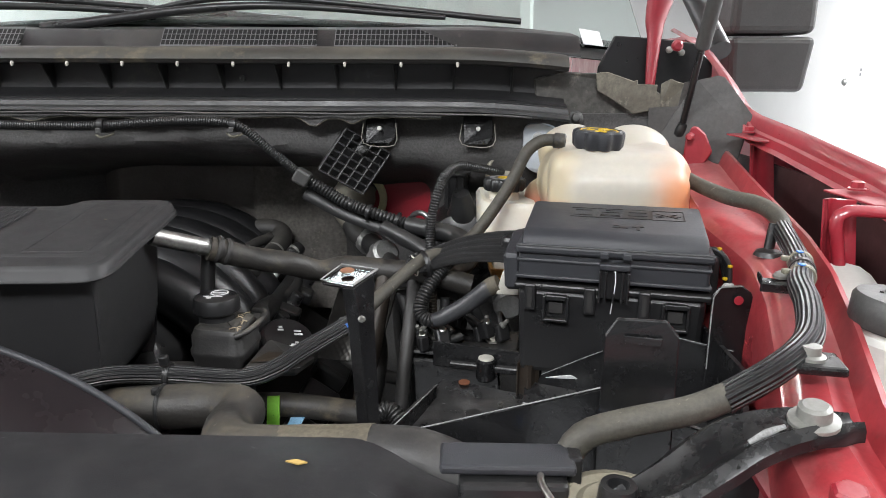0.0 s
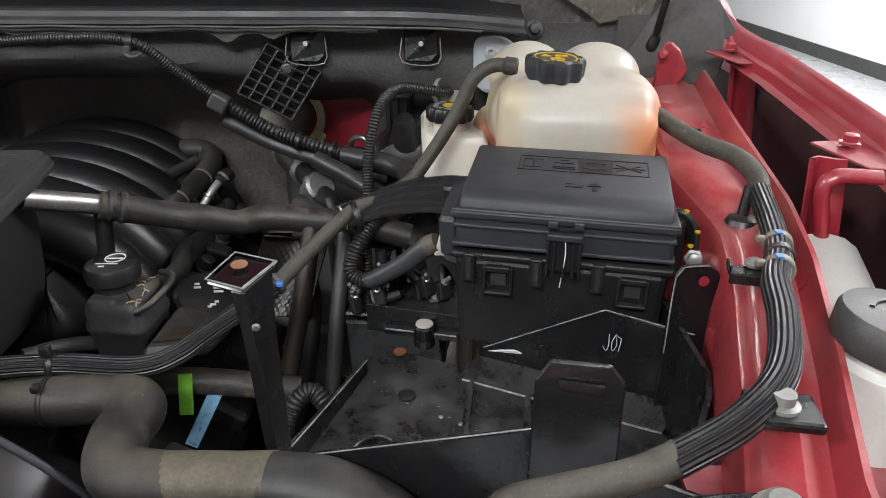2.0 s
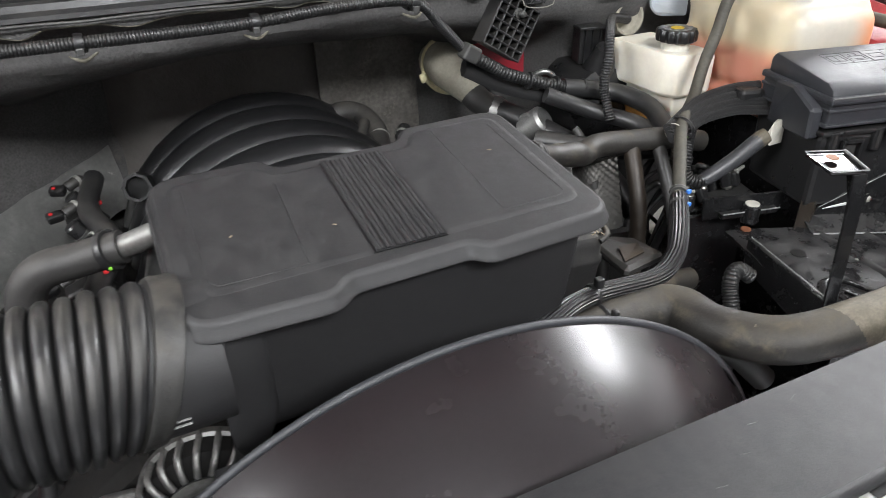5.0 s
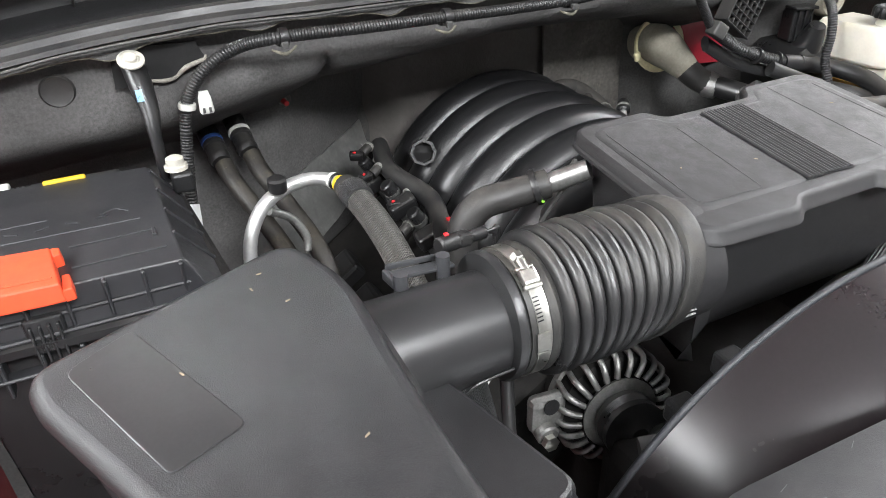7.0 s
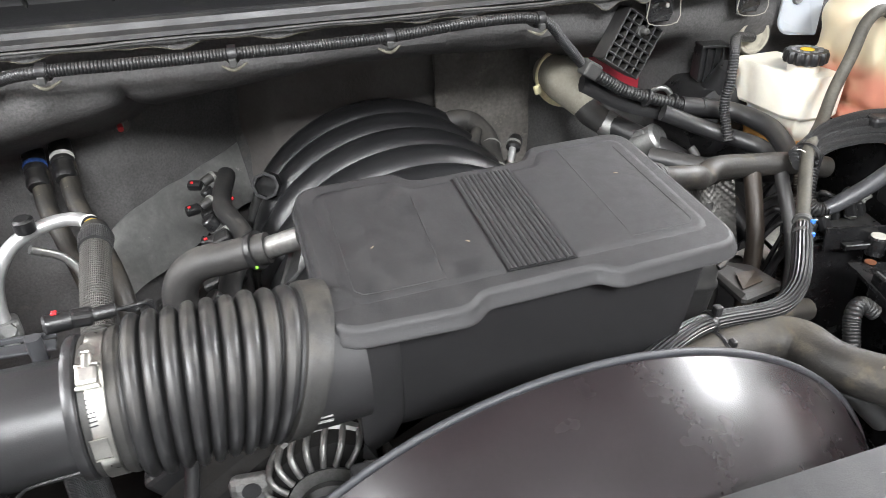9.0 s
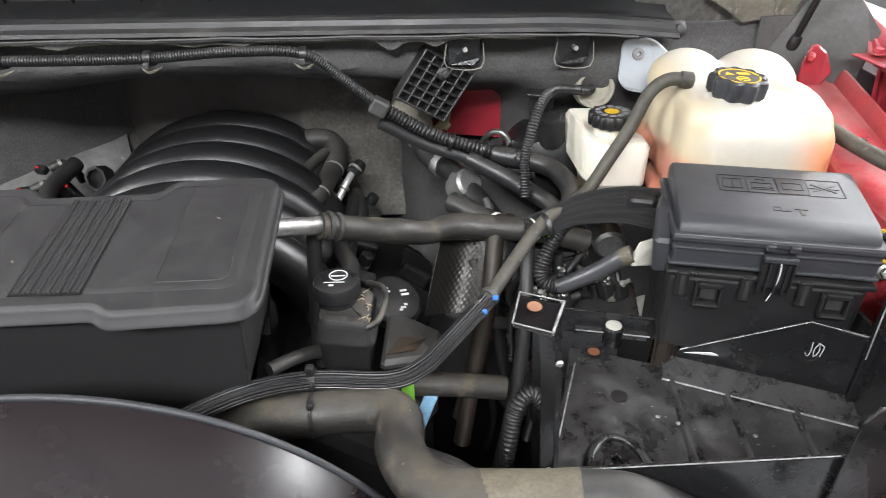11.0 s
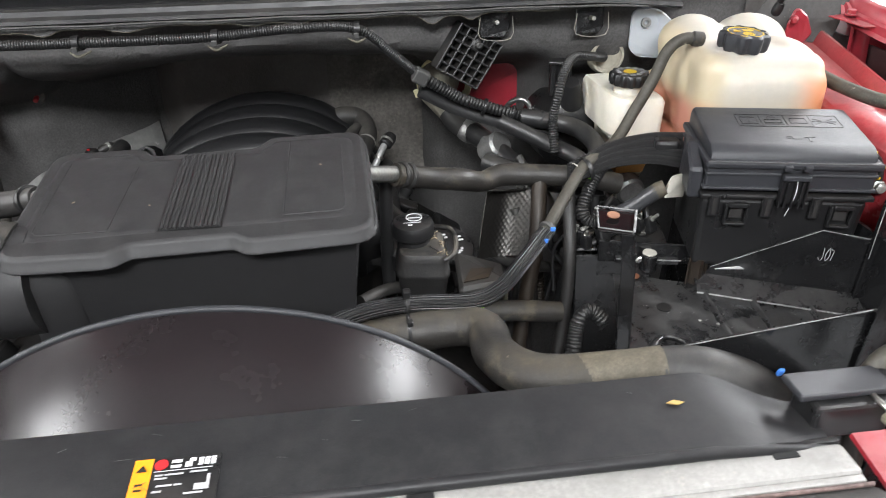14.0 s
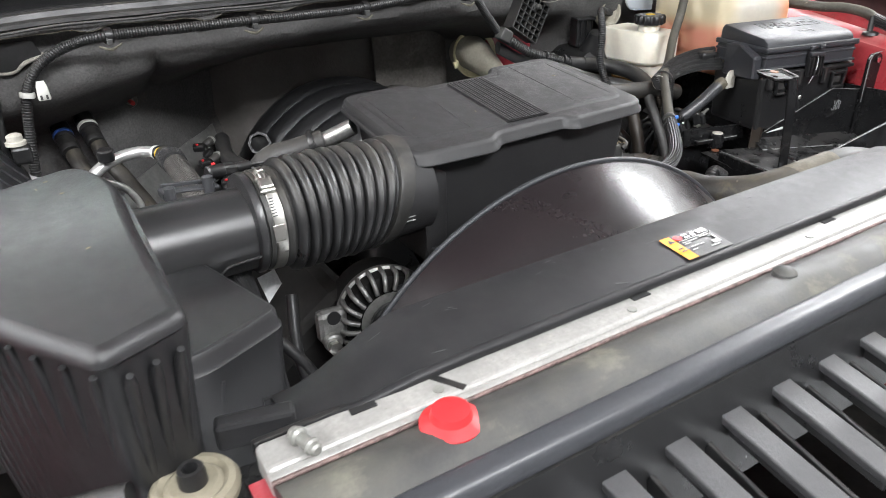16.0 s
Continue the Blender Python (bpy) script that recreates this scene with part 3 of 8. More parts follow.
single("baseboard", slab(X1 - 0.012, X1, Y0, Y1, FLOOR_Z, FLOOR_Z + 0.14), SEAL, "dark grey rubber baseboard along the white wall", "baseboard", kind="structure")

for lx, ly, lw, ll, watts in LAMPS:
    unit = thing("ceiling_light", (lx, ly, ROOF_Z), "unseen long white ceiling light panel, switched on", "ceiling light", "ceiling lights")
    part("frame", box((lx, ly, ROOF_Z - 0.03), (lw + 0.06, ll + 0.06, 0.06), bev=0.006), WHITE_PL, unit)
    part("diffuser", box((lx, ly, ROOF_Z - 0.064), (lw, ll, 0.006), bev=0.001), LAMP, unit, "glowing white diffuser")
    lamp = bpy.data.lights.new("lamp", "AREA")
    lamp.shape, lamp.size, lamp.size_y, lamp.energy, lamp.color = "RECTANGLE", lw * SIZE, ll * SIZE, watts, (0.945, 0.965, 1.0)
    ob = new("lamp", lamp)
    ob.location = real((lx, ly, ROOF_Z - 0.075))

outlet = thing("wall_outlet", (X1, 7.85, 1.4), "small white electrical outlet plate on the wall", "outlet")
part("cover_plate", box((X1 - 0.004, 7.85, 1.465), (0.008, 0.075, 0.115), bev=0.003), WHITE_PL, outlet)
for dz in (-0.025, 0.025):
    part("socket", box((X1 - 0.009, 7.85, 1.465 + dz), (0.006, 0.03, 0.028), bev=0.002), PRINT_DARK, outlet)
knob = thing("wall_stop", (X1, 8.15, 1.3), "small round grey stop on the white wall", "wall stop")
part("disc", rod((X1, 8.15, 1.352), (X1 - 0.03, 8.15, 1.352), 0.04, 0.03, bev=0.004), CAST, knob)


# ---- firewall and cowl ----
def step01(a, b, v):
    t = min(1.0, max(0.0, (v - a) / (b - a)))
    return t * t * (3 - 2 * t)


def firewall_y(x, z):
    """How far back the moulded mat lies."""
    top = 0.955 + 0.02 * step01(-0.1, 0.1, x)
    deep = 1.085 + 0.125 * min(1.0, max(0.0, (x + 0.678) / 0.15)) * (1 - step01(-0.12, -0.03, x)) + 0.03 * step01(-0.2, -0.08, x)
    edge = float(np.interp(x, (-1.15, -0.78, -0.7, -0.62, -0.52, -0.4, -0.27, -0.12, 0.0), (1.3, 1.318, 1.337, 1.349, 1.353, 1.364, 1.364, 1.359, 1.348)))
    edge += 0.012 * math.exp(-(((x + 0.63) / 0.012) ** 2))
    deep = deep + (1.01 - deep) * step01(0.06, 0.13, x)
    k = step01(edge + 0.035, edge - 0.045, z)
    dent = 0.009 * noise.noise((x * 6, z * 6, 1.0)) + 0.003 * noise.noise((x * 22, z * 22, 4.0))
    return top + (deep - top) * k + dent + 0.012 * step01(1.36, 1.42, z)


firewall = single("firewall", sheet(lambda u, v: (u, firewall_y(u, v), v), span(-1.15, 0.46, 220), span(0.55, 1.432, 220), 0.012), FELT,
                  "dark grey moulded insulation mat on the firewall, dusty and stained", "firewall", kind="structure")
# bare red panel round the steering shaft, and the mat's lower dusty pad
single("red_panel", plate([(-0.03, 1.1, 1.245), (0.1, 1.07, 1.245), (0.1, 1.07, 1.315), (0.0, 1.1, 1.325)], 0.006), RED,
       "bare red painted steel panel on the firewall", "body panel", kind="structure")
pads = thing("insulation_pad", (-0.2, 1.15, 1.1), "brownish dusty insulation pads behind the manifold", "insulation pad", kind="structure")
part("pale_panel", sheet(lambda u, v: (u, 1.15 + 0.004 * math.sin(9 * u + 5 * v) + 0.005 * noise.noise((u * 12, v * 12, 2.0)), v), span(-0.226, -0.0, 28), span(1.08, 1.36, 24), 0.006), PAD, pads, "pale brown dusty pad")
part("brown_panel", sheet(lambda u, v: (u, min(firewall_y(u, v) + 0.003, 1.212 - 0.046 * step01(-0.528, -0.46, u) + 0.004 * noise.noise((u * 9, v * 9, 6.0))), v), span(-0.528, -0.215, 44), span(1.08, 1.37, 40), 0.004), BROWN_PAD, pads)
plug = thing("body_plug", (-0.896, 0.95, 1.386), "round black rubber plug in the firewall mat", "rubber plug")
part("disc", lathe([(0.0155, 0), (0.016, 0.003), (0.014, 0.006), (0.0095, 0.0045), (0.0, 0.0045)], (-0.896, firewall_y(-0.896, 1.386) - 0.011, 1.386), (0, -1, 0.05), 32), RUBBER, plug)


def cowl_drop(x):
    """The cowl's ends bend down and forward to the fenders."""
    t = max(0.0, abs(x + 0.3) - 0.42)
    return -0.3 * t * t - 0.02 * t


cowl = thing("cowl", (-0.3, 1.0, 1.48), "black plastic cowl below the windshield, dusty with faded edges", "cowl", kind="structure")
US = span(-1.12, 0.27, 70)


def cowl_sheet(profile, thick):
    return sheet(lambda u, v: (u, profile[v][0] + 0.0 * u, profile[v][1] + cowl_drop(u)), US, range(len(profile)), thick)


part("lower_lip", cowl_sheet([(0.935, 1.433), (0.924, 1.434), (0.918, 1.437), (0.921, 1.441), (0.935, 1.443), (0.937, 1.449), (0.95, 1.451)], 0.003), COWL, cowl)
# front wall and ribs wear the darker copy, for the shadow below the ledge
part("front_face", cowl_sheet([(0.947, 1.45), (0.978, 1.453), (0.992, 1.463), (0.994, 1.49), (0.988, 1.505)], 0.003), COWL_FACE, cowl, "front wall of the cowl, painted black for the ledge's shadow")
part("top_ledge", cowl_sheet([(0.962, 1.498), (0.945, 1.499), (0.9405, 1.504), (0.943, 1.51), (0.949, 1.515), (0.956, 1.5185), (0.985, 1.521), (1.0, 1.52), (1.035, 1.523)], 0.003), COWL_TOP, cowl, "dusty brownish rounded top ledge")
for i in range(16):
    x = -1.027 + 0.0815 * i
    d = cowl_drop(x)
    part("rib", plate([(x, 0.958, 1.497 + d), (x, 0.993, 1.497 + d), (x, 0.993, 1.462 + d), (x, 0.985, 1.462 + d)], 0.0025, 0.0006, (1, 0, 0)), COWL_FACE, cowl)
for i in range(17):
    x = -1.09 + 0.0757 * i
    part("stud", lathe([(0.002, 0), (0.0022, 0.004), (0.0012, 0.0065)], (x, 0.944, 1.5 + cowl_drop(x)), (0, -0.3, -1), 10), CAP_WHITE, cowl, "small pale stud")
part("bush", lathe([(0.0045, 0), (0.0045, 0.004), (0.0022, 0.004), (0.0022, 0.001)], (-0.184, 0.99, 1.478), (0, -1, 0), 16), SEAL, cowl)
part("seam", tube([(x, 0.9165 + 0.001 * math.sin(x * 90), 1.434 + cowl_drop(x) + 0.0006 * math.sin(x * 41)) for x in span(-1.1, 0.22, 60)], 0.0016, 8), SEAL, cowl, "worn grey weatherstrip seam")


def foam_z(x):
    """Lower edge of the torn foam under the lip."""
    low = 1.4275 + cowl_drop(x) + 0.0012 * noise.noise((x * 60, 0, 0)) + 0.0025 * noise.noise((x * 14, 5, 0))
    for at, wide, deep in ((-0.84, 0.02, 0.008), (-0.7, 0.016, 0.006), (-0.56, 0.018, 0.007), (-0.46, 0.02, 0.005), (-0.305, 0.016, 0.005), (-0.25, 0.012, 0.005), (-0.072, 0.014, 0.011), (-0.02, 0.01, 0.007)):
        low -= deep * math.exp(-(((x - at) / wide) ** 2))
    return low


part("foam_strip", sheet(lambda u, v: (u, 0.932 - 0.004 * v, 1.438 + cowl_drop(u) + (foam_z(u) - 1.438 - cowl_drop(u)) * v), span(-1.08, 0.1, 180), span(0, 1, 3), 0.002), FELT, cowl, "torn dark foam strip")
part("foam_rim", tube([(x, 0.9275, foam_z(x)) for x in span(-1.08, 0.1, 220)], 0.0011, 6, 0.004), FOAM_RIM, cowl, "pale frayed foam rim")

# vented panel at the foot of the windshield
vent = thing("vent_panel", (-0.2, 1.06, 1.53), "black plastic vent panel with fine grids", "vent panel")
VENT = [(1.032, 1.522), (1.038, 1.5215), (1.0605, 1.5465), (1.07, 1.549), (1.16, 1.558)]
part("base", sheet(lambda u, v: (u, VENT[v][0], VENT[v][1] + cowl_drop(u) * 0.7), span(-1.1, 0.3, 60), range(5), 0.004), COWL, vent)


def on_vent(x, t):
    """A place on the slanting front of the vent panel, t: 0 at its foot, 1 at its top."""
    return Vector((x, 1.038 + 0.0225 * t - 0.002, 1.5215 + 0.025 * t + 0.002 + cowl_drop(x) * 0.7))


for a, b, top in ((-0.318, -0.088, 0.0), (-0.06, 0.115, 0.05), (-0.78, -0.53, 0.0)):
    # flat plate painted as the shade behind the grid
    part("grid_back", plate([on_vent(a, 0.06), on_vent(b, 0.06), on_vent(b - top, 0.94), on_vent(a, 0.94)], 0.0006, 0), VOID, vent, "near-black plate for the shade behind the grid")
    for t in (0.0, 0.34, 0.66, 1.0):
        part("grid_bar", tube([on_vent(a, t), on_vent((a + b - top * t) / 2, t), on_vent(b - top * t, t)], 0.0016 if t in (0.0, 1.0) else 0.0009, 6, 0.03), VENT_GREY, vent)
    for k in range(round((b - a) / 0.0066) + 1):
        x = a + 0.0066 * k
        t1 = 1.0 if x < b - top else max(0.1, (b - x) / max(top, 1e-3))
        part("slat", tube([on_vent(x, 0), on_vent(x, t1)], 0.0009, 6, 0.05), VENT_GREY, vent)

# windshield, its dash behind, and the wipers
shield = thing("windshield", (-0.3, 1.2, 1.56), "raked windshield glass with pale reflections", "windshield")


def pane_at(u, v):
    return (u, 1.15 + 0.62 * v + 0.1 * (1 - ((u + 0.3) / 0.8) ** 2) * -0.3, 1.56 + 0.42 * v - 0.05 * ((u + 0.3) / 0.8) ** 2)


part("glass", sheet(pane_at, span(-1.05, 0.42, 30), span(0, 1, 12), 0.005), GLASS, shield)
part("black_border", sheet(lambda u, v: (pane_at(u, v)[0], pane_at(u, v)[1] + 0.006, pane_at(u, v)[2] - 0.004), span(-1.05, 0.42, 30), span(-0.04, 0.03, 2), 0.002), BLACK, shield, "black painted border")
part("sticker", plate([pane_at(0.32, 0.0), pane_at(0.352, 0.0), pane_at(0.35, 0.055), pane_at(0.317, 0.06)], 0.001, 0), PRINT, shield, "white square sticker")
cabin = thing("cabin", (-0.3, 1.9, 1.5), "red truck cabin with pale grey interior", "truck cabin")
part("dashboard", box((-0.3, 1.75, 1.5), (1.3, 0.5, 0.1), bev=0.03), SEAL, cabin)
# seat back is unseen, tall and pale so the glass reads bright
part("seat_back", box((-0.3, 2.6, 1.6), (1.35, 0.2, 0.75), bev=0.05), CLOTH, cabin, "unseen seat back, pale to brighten the windshield")
# roof cut short so that lamplight reaches the cabin
part("roof", box((-0.3, 2.85, 2.02), (1.4, 1.0, 0.06), bev=0.02), RED, cabin)
for sx in (-1.09, 0.49):
    part("pillar", tube([(sx + (0.04 if sx > 0 else -0.04), 1.12, 1.52), (sx, 1.45, 1.78), (sx - (0.05 if sx > 0 else -0.05), 1.75, 2.0)], 0.018, 12), BLACK, cabin)
    part("door_panel", box((sx + (0.05 if sx > 0 else -0.05), 2.3, 1.2), (0.06, 2.0, 0.7), bev=0.02), RED, cabin)
for x0, y0, x1, y1 in ((-0.52, 1.085, 0.1, 1.135), (-1.0, 1.09, -0.25, 1.15)):
    wiper = thing("wiper_arm", (x0, y0, 1.56), "black windshield wiper arm at rest", "wiper arm", "windshield wipers")
    za, zb = 1.56, 1.585
    part("arm", tube([(x0, y0, za - 0.01), ((x0 + x1) / 2, (y0 + y1) / 2, zb), (x1, y1, zb - 0.015)], [0.009, 0.006, 0.004], 10), BLACK, wiper)
    part("blade", tube([(x0 + 0.1, y0 + 0.045, za + 0.01), ((x0 + x1) / 2, (y0 + y1) / 2 + 0.03, zb + 0.015), (x1 + 0.12, y1 + 0.01, zb - 0.02)], 0.005, 8), BLACK, wiper)
    part("pivot_cap", lathe([(0.014, 0), (0.014, 0.012), (0.008, 0.02)], (x0, y0, za - 0.03)), BLACK, wiper)

# ---- hood, held open above the bay ----
hood = thing("hood", (-0.3, 1.05, 1.62), "red truck hood standing open with a black liner", "hood")
HC, HS = math.cos(radians(50)), math.sin(radians(50))


def hood_at(u, v, d=0.0):
    """u across, v along from the rear edge; d: outward from the underside."""
    bow = -0.03 * ((u + 0.3) / 0.8) ** 2
    return (u, 1.06 - v * HC + (d + bow) * HS, 1.64 + v * HS + (d + bow) * HC)


part("outer_skin", sheet(lambda u, v: hood_at(u, v, 0.06), span(-1.09, 0.49, 24), span(0, 1.12, 20), 0.004), RED, hood)
part("inner_frame", sheet(lambda u, v: hood_at(u, v, 0.02), span(-1.08, 0.48, 24), span(0.01, 1.11, 20), 0.004), RED, hood)
part("liner", sheet(lambda u, v: hood_at(u, v, 0.008), span(-0.95, 0.35, 24), span(0.12, 0.98, 20), 0.006), FELT, hood, "black fibre hood liner")
for sx, s in ((0.405, 1), (-1.005, -1)):
    hinge = part("hinge_arm", tube([(sx - 0.004, 1.03, 1.47), (sx, 1.04, 1.535), (sx + 0.002 * s, 1.045, 1.57), (sx + 0.02 * s, 1.04, 1.66)], [0.009, 0.013, 0.02, 0.036], 12, flat=0.7), RED, hood, "red painted hinge arm")
    part("hinge_base", box((sx + 0.035 * s, 1.07, 1.5), (0.06, 0.02, 0.05), bev=0.006), BLACK, hinge)
    part("bolt", lathe([(0.008, 0), (0.008, 0.006), (0.005, 0.008)], (sx + 0.03 * s, 1.03, 1.525), (0, -1, 0), 12), RED, hinge)

# ---- right-hand inner wing, fender and what is fixed there ----
AP = [(1.02, 0.452, 1.388), (0.9, 0.44, 1.374), (0.76, 0.418, 1.359), (0.6, 0.403, 1.335), (0.52, 0.384, 1.327), (0.42, 0.35, 1.318), (0.33, 0.318, 1.306), (0.22, 0.31, 1.285)]


def apron_line(y):
    ys = [a[0] for a in AP][::-1]
    return float(np.interp(y, ys, [a[1] for a in AP][::-1])), float(np.interp(y, ys, [a[2] for a in AP][::-1]))


def apron_ring(y):
    x, z = apron_line(y)
    w = 0.022 * step01(0.58, 0.72, y)
    return [(x - 0.026 - w, y, 0.74), (x - 0.021 - w, y, z - 0.22), (x - 0.019 - w, y, z - 0.05), (x - 0.016 - w, y, z - 0.02), (x - 0.013 - w, y, z - 0.013), (x - 0.0105 - w, y, z - 0.0115), (x - 0.008 - w, y, z - 0.008), (x - 0.002 - 0.5 * w, y, z - 0.002), (x + 0.012, y, z + 0.001), (x + 0.022, y, z - 0.004),
            (x + 0.027, y, z - 0.004), (x + 0.031, y, z + 0.008), (x + 0.034, y, z + 0.0135), (x + 0.0375, y, z + 0.0135), (x + 0.039, y, z + 0.008), (x + 0.042, y, z - 0.03), (x + 0.06, y, z - 0.3)]


apron = thing("inner_wing", (0.4, 0.6, 1.3), "red painted steel inner wing panel, dusty and scuffed", "inner wing")
part("panel", sweep([apron_ring(y) for y in span(1.02, 0.2, 60)]), RED_DUSTY, apron)
SX, SZ = apron_line(0.759)
part("slot", box((SX, 0.759, SZ + 0.001), (0.012, 0.006, 0.002), rz=-8, bev=0), BLACK, apron, "near-black patch for the shade in the slot hole")
part("panel_hole", lathe([(0.008, 0), (0.008, 0.002)], (0.3525, 0.489, 1.24), (-1, -0.15, 0), 16), BLACK, apron, "dark round hole")

EDGE = [(1.25, 0.49, 1.56), (1.1, 0.493, 1.528), (1.0, 0.494, 1.485), (0.94, 0.497, 1.45), (0.897, 0.504, 1.436), (0.8, 0.512, 1.424), (0.63, 0.515, 1.403), (0.4, 0.5, 1.37), (0.2, 0.47, 1.335), (0.05, 0.43, 1.3)]


def edge_line(y):
    ys = [a[0] for a in EDGE][::-1]
    return float(np.interp(y, ys, [a[1] for a in EDGE][::-1])), float(np.interp(y, ys, [a[2] for a in EDGE][::-1]))


def fender_ring(y):
    x, z = edge_line(y)
    w = 1 - step01(0.88, 0.93, y)
    return [(x - 0.018 * w - 0.002, y, z - 0.026 * w - 0.003), (x - 0.011 * w - 0.002, y, z - 0.024 * w - 0.002), (x - 0.0085 * w - 0.002, y, z - 0.015 * w - 0.002), (x - 0.0045 * w - 0.002, y, z - 0.0125 * w - 0.002), (x - 0.003, y, z - 0.003), (x, y, z), (x + 0.004, y, z + 0.001),
            (x + 0.02, y, z - 0.012), (x + 0.05, y, z - 0.07), (x + 0.075, y, z - 0.18), (x + 0.09, y, z - 0.5)]


fender = thing("fender", (0.55, 0.6, 1.3), "glossy red front fender with a folded inner flange", "fender")
part("skin", sweep([fender_ring(y) for y in span(1.25, 0.05, 80)]), RED, fender)
for by, bx, bz in ((0.878, 0.496, 1.4135), (0.618, 0.491, 1.386)):
    tab = part("flange_tab", plate([(bx - 0.03, by + 0.012, bz), (bx - 0.008, by + 0.016, bz), (bx + 0.014, by + 0.02, bz), (bx + 0.014, by - 0.045, bz - 0.004), (bx - 0.012, by - 0.04, bz - 0.004), (bx - 0.024, by - 0.012, bz - 0.001)], 0.002, 0.0006), RED, fender)
    part("bolt", lathe([(0.0085, 0), (0.0085, 0.0015), (0.006, 0.002), (0.006, 0.007), (0.004, 0.008)], (bx - 0.006, by, bz + 0.002), (0, 0, 1), 6), RED, tab)
for by, bx, bz in ((0.884, 0.497, 1.407), (0.612, 0.453, 1.385)):
    brace = thing("fender_brace", (bx, by, bz - 0.1), "bent red steel brace under the fender flange", "fender brace", "fender braces")
    part("strap", sheet(lambda u, v: (bx + 0.002 + 0.012 * math.sin(1.6 * v) + (0.026 + 0.01 * v) * (u - 0.5) + 0.004 * (abs(u - 0.5) > 0.45), by - 0.012 - 0.004 * math.cos(6.3 * u), bz - 0.002 - 0.17 * v), span(0, 1, 10), span(0, 1, 12), 0.003), RED, brace)
part("arm", tube([(0.486, 0.572, 1.3765), (0.47, 0.574, 1.377), (0.456, 0.575, 1.377), (0.4485, 0.575, 1.373), (0.4475, 0.575, 1.362), (0.4515, 0.575, 1.346), (0.458, 0.573, 1.3), (0.462, 0.57, 1.22)], 0.0058, 12, flat=0.7), RED, brace)

# inside of the fender skin that closes the gap, its shadow painted as maroon
single("fender_inside", sheet(lambda u, v: (0.53 + 0.02 * v, u, 1.375 - 0.4 * v), span(0.1, 1.05, 20), span(0, 1, 6), 0.004), SHADOWED_RED, "inside of the red fender skin, its shadow painted dark maroon", "fender liner")
# corner seal between cowl and fender
corner = thing("cowl_corner", (0.4, 0.98, 1.45), "dirty mottled grey corner panel beside the cowl", "corner seal")
part("left_panel", plate([(0.228, 0.985, 1.479), (0.27, 0.985, 1.488), (0.3131, 0.98, 1.487), (0.37, 0.985, 1.47), (0.4, 0.985, 1.43), (0.4, 0.985, 1.38), (0.233, 0.985, 1.38), (0.233, 0.985, 1.439)], 0.008, 0.002), MOTTLED, corner)
part("front_shield", plate([(0.3108, 0.968, 1.4871), (0.3266, 0.968, 1.4886), (0.3631, 0.966, 1.4763), (0.3674, 0.966, 1.4788), (0.3679, 0.966, 1.4724), (0.3943, 0.964, 1.4718), (0.3943, 0.964, 1.4627), (0.4078, 0.963, 1.4539), (0.4078, 0.963, 1.4412), (0.364, 0.966, 1.4318), (0.3461, 0.967, 1.4449), (0.3136, 0.968, 1.4635)], 0.004, 0.001), SHIELD_DUST, corner, "beige dusty torn flap")
part("folded_flap", plate([(0.3987, 0.962, 1.473), (0.4098, 0.955, 1.48), (0.4171, 0.955, 1.4765), (0.4314, 0.955, 1.4728), (0.4314, 0.955, 1.4416), (0.3987, 0.962, 1.4413)], 0.003, 0.0008), SHIELD_DUST, corner, "beige dusty fold")
part("right_panel", plate([(0.4253, 0.95, 1.4756), (0.4429, 0.948, 1.4786), (0.4665, 0.94, 1.4847), (0.4742, 0.936, 1.4826), (0.4898, 0.92, 1.4575), (0.5018, 0.897, 1.4325), (0.4957, 0.9, 1.4127), (0.4866, 0.9, 1.3716), (0.4418, 0.93, 1.3675), (0.3835, 0.96, 1.3732), (0.384, 0.962, 1.4413), (0.421, 0.955, 1.4436)], 0.004, 0.001), CORNER_GREY, corner, "dark grey soft panel with an uneven edge")
part("rear_bracket", plate([(0.33, 1.06, 1.495), (0.352, 1.06, 1.54), (0.42, 1.06, 1.536), (0.47, 1.06, 1.53), (0.5, 1.06, 1.5), (0.5, 1.06, 1.44), (0.33, 1.06, 1.44)], 0.006, 0.002), BLACK, corner, "black bracket behind the hinge")
for p in ((0.432, 1.056, 1.52), (0.45, 1.056, 1.516)):
    part("rear_bolt", lathe([(0.005, 0), (0.005, 0.003), (0.003, 0.004)], p, (0, -1, 0), 12), BOLT_GREY, corner)
part("bolt", lathe([(0.011, 0), (0.011, 0.003), (0.007, 0.005), (0.0055, 0.012), (0.003, 0.013)], (0.286, 0.972, 1.425), (0, -1, 0.2), 14), SEAL, corner)

# gas strut and its red bracket
strut = thing("gas_strut", (0.41, 0.9, 1.417), "black gas strut that holds the hood open", "gas strut")
part("rod", rod((0.427, 0.952, 1.409), (0.4285, 0.9, 1.52), 0.0042), BLACK, strut)
part("cylinder", rod((0.4285, 0.901, 1.518), (0.434, 0.79, 1.752), 0.0095, bev=0.002), SEAL, strut, "grey strut cylinder")
part("ball_socket", lathe([(0.006, -0.008), (0.0095, -0.006), (0.0105, 0.002), (0.008, 0.01), (0.0055, 0.016)], (0.427, 0.951, 1.407), (0.02, -0.42, 0.9), 20), BLACK, strut)
bracket = thing("strut_bracket", (0.435, 0.9, 1.37), "red steel bracket that carries the strut", "bracket")
part("plate", plate([(0.418, 0.905, 1.36), (0.42, 0.905, 1.402), (0.4265, 0.905, 1.42), (0.433, 0.903, 1.421), (0.4435, 0.9, 1.412), (0.453, 0.895, 1.389), (0.4435, 0.9, 1.369)], 0.006, 0.002), RED, bracket)
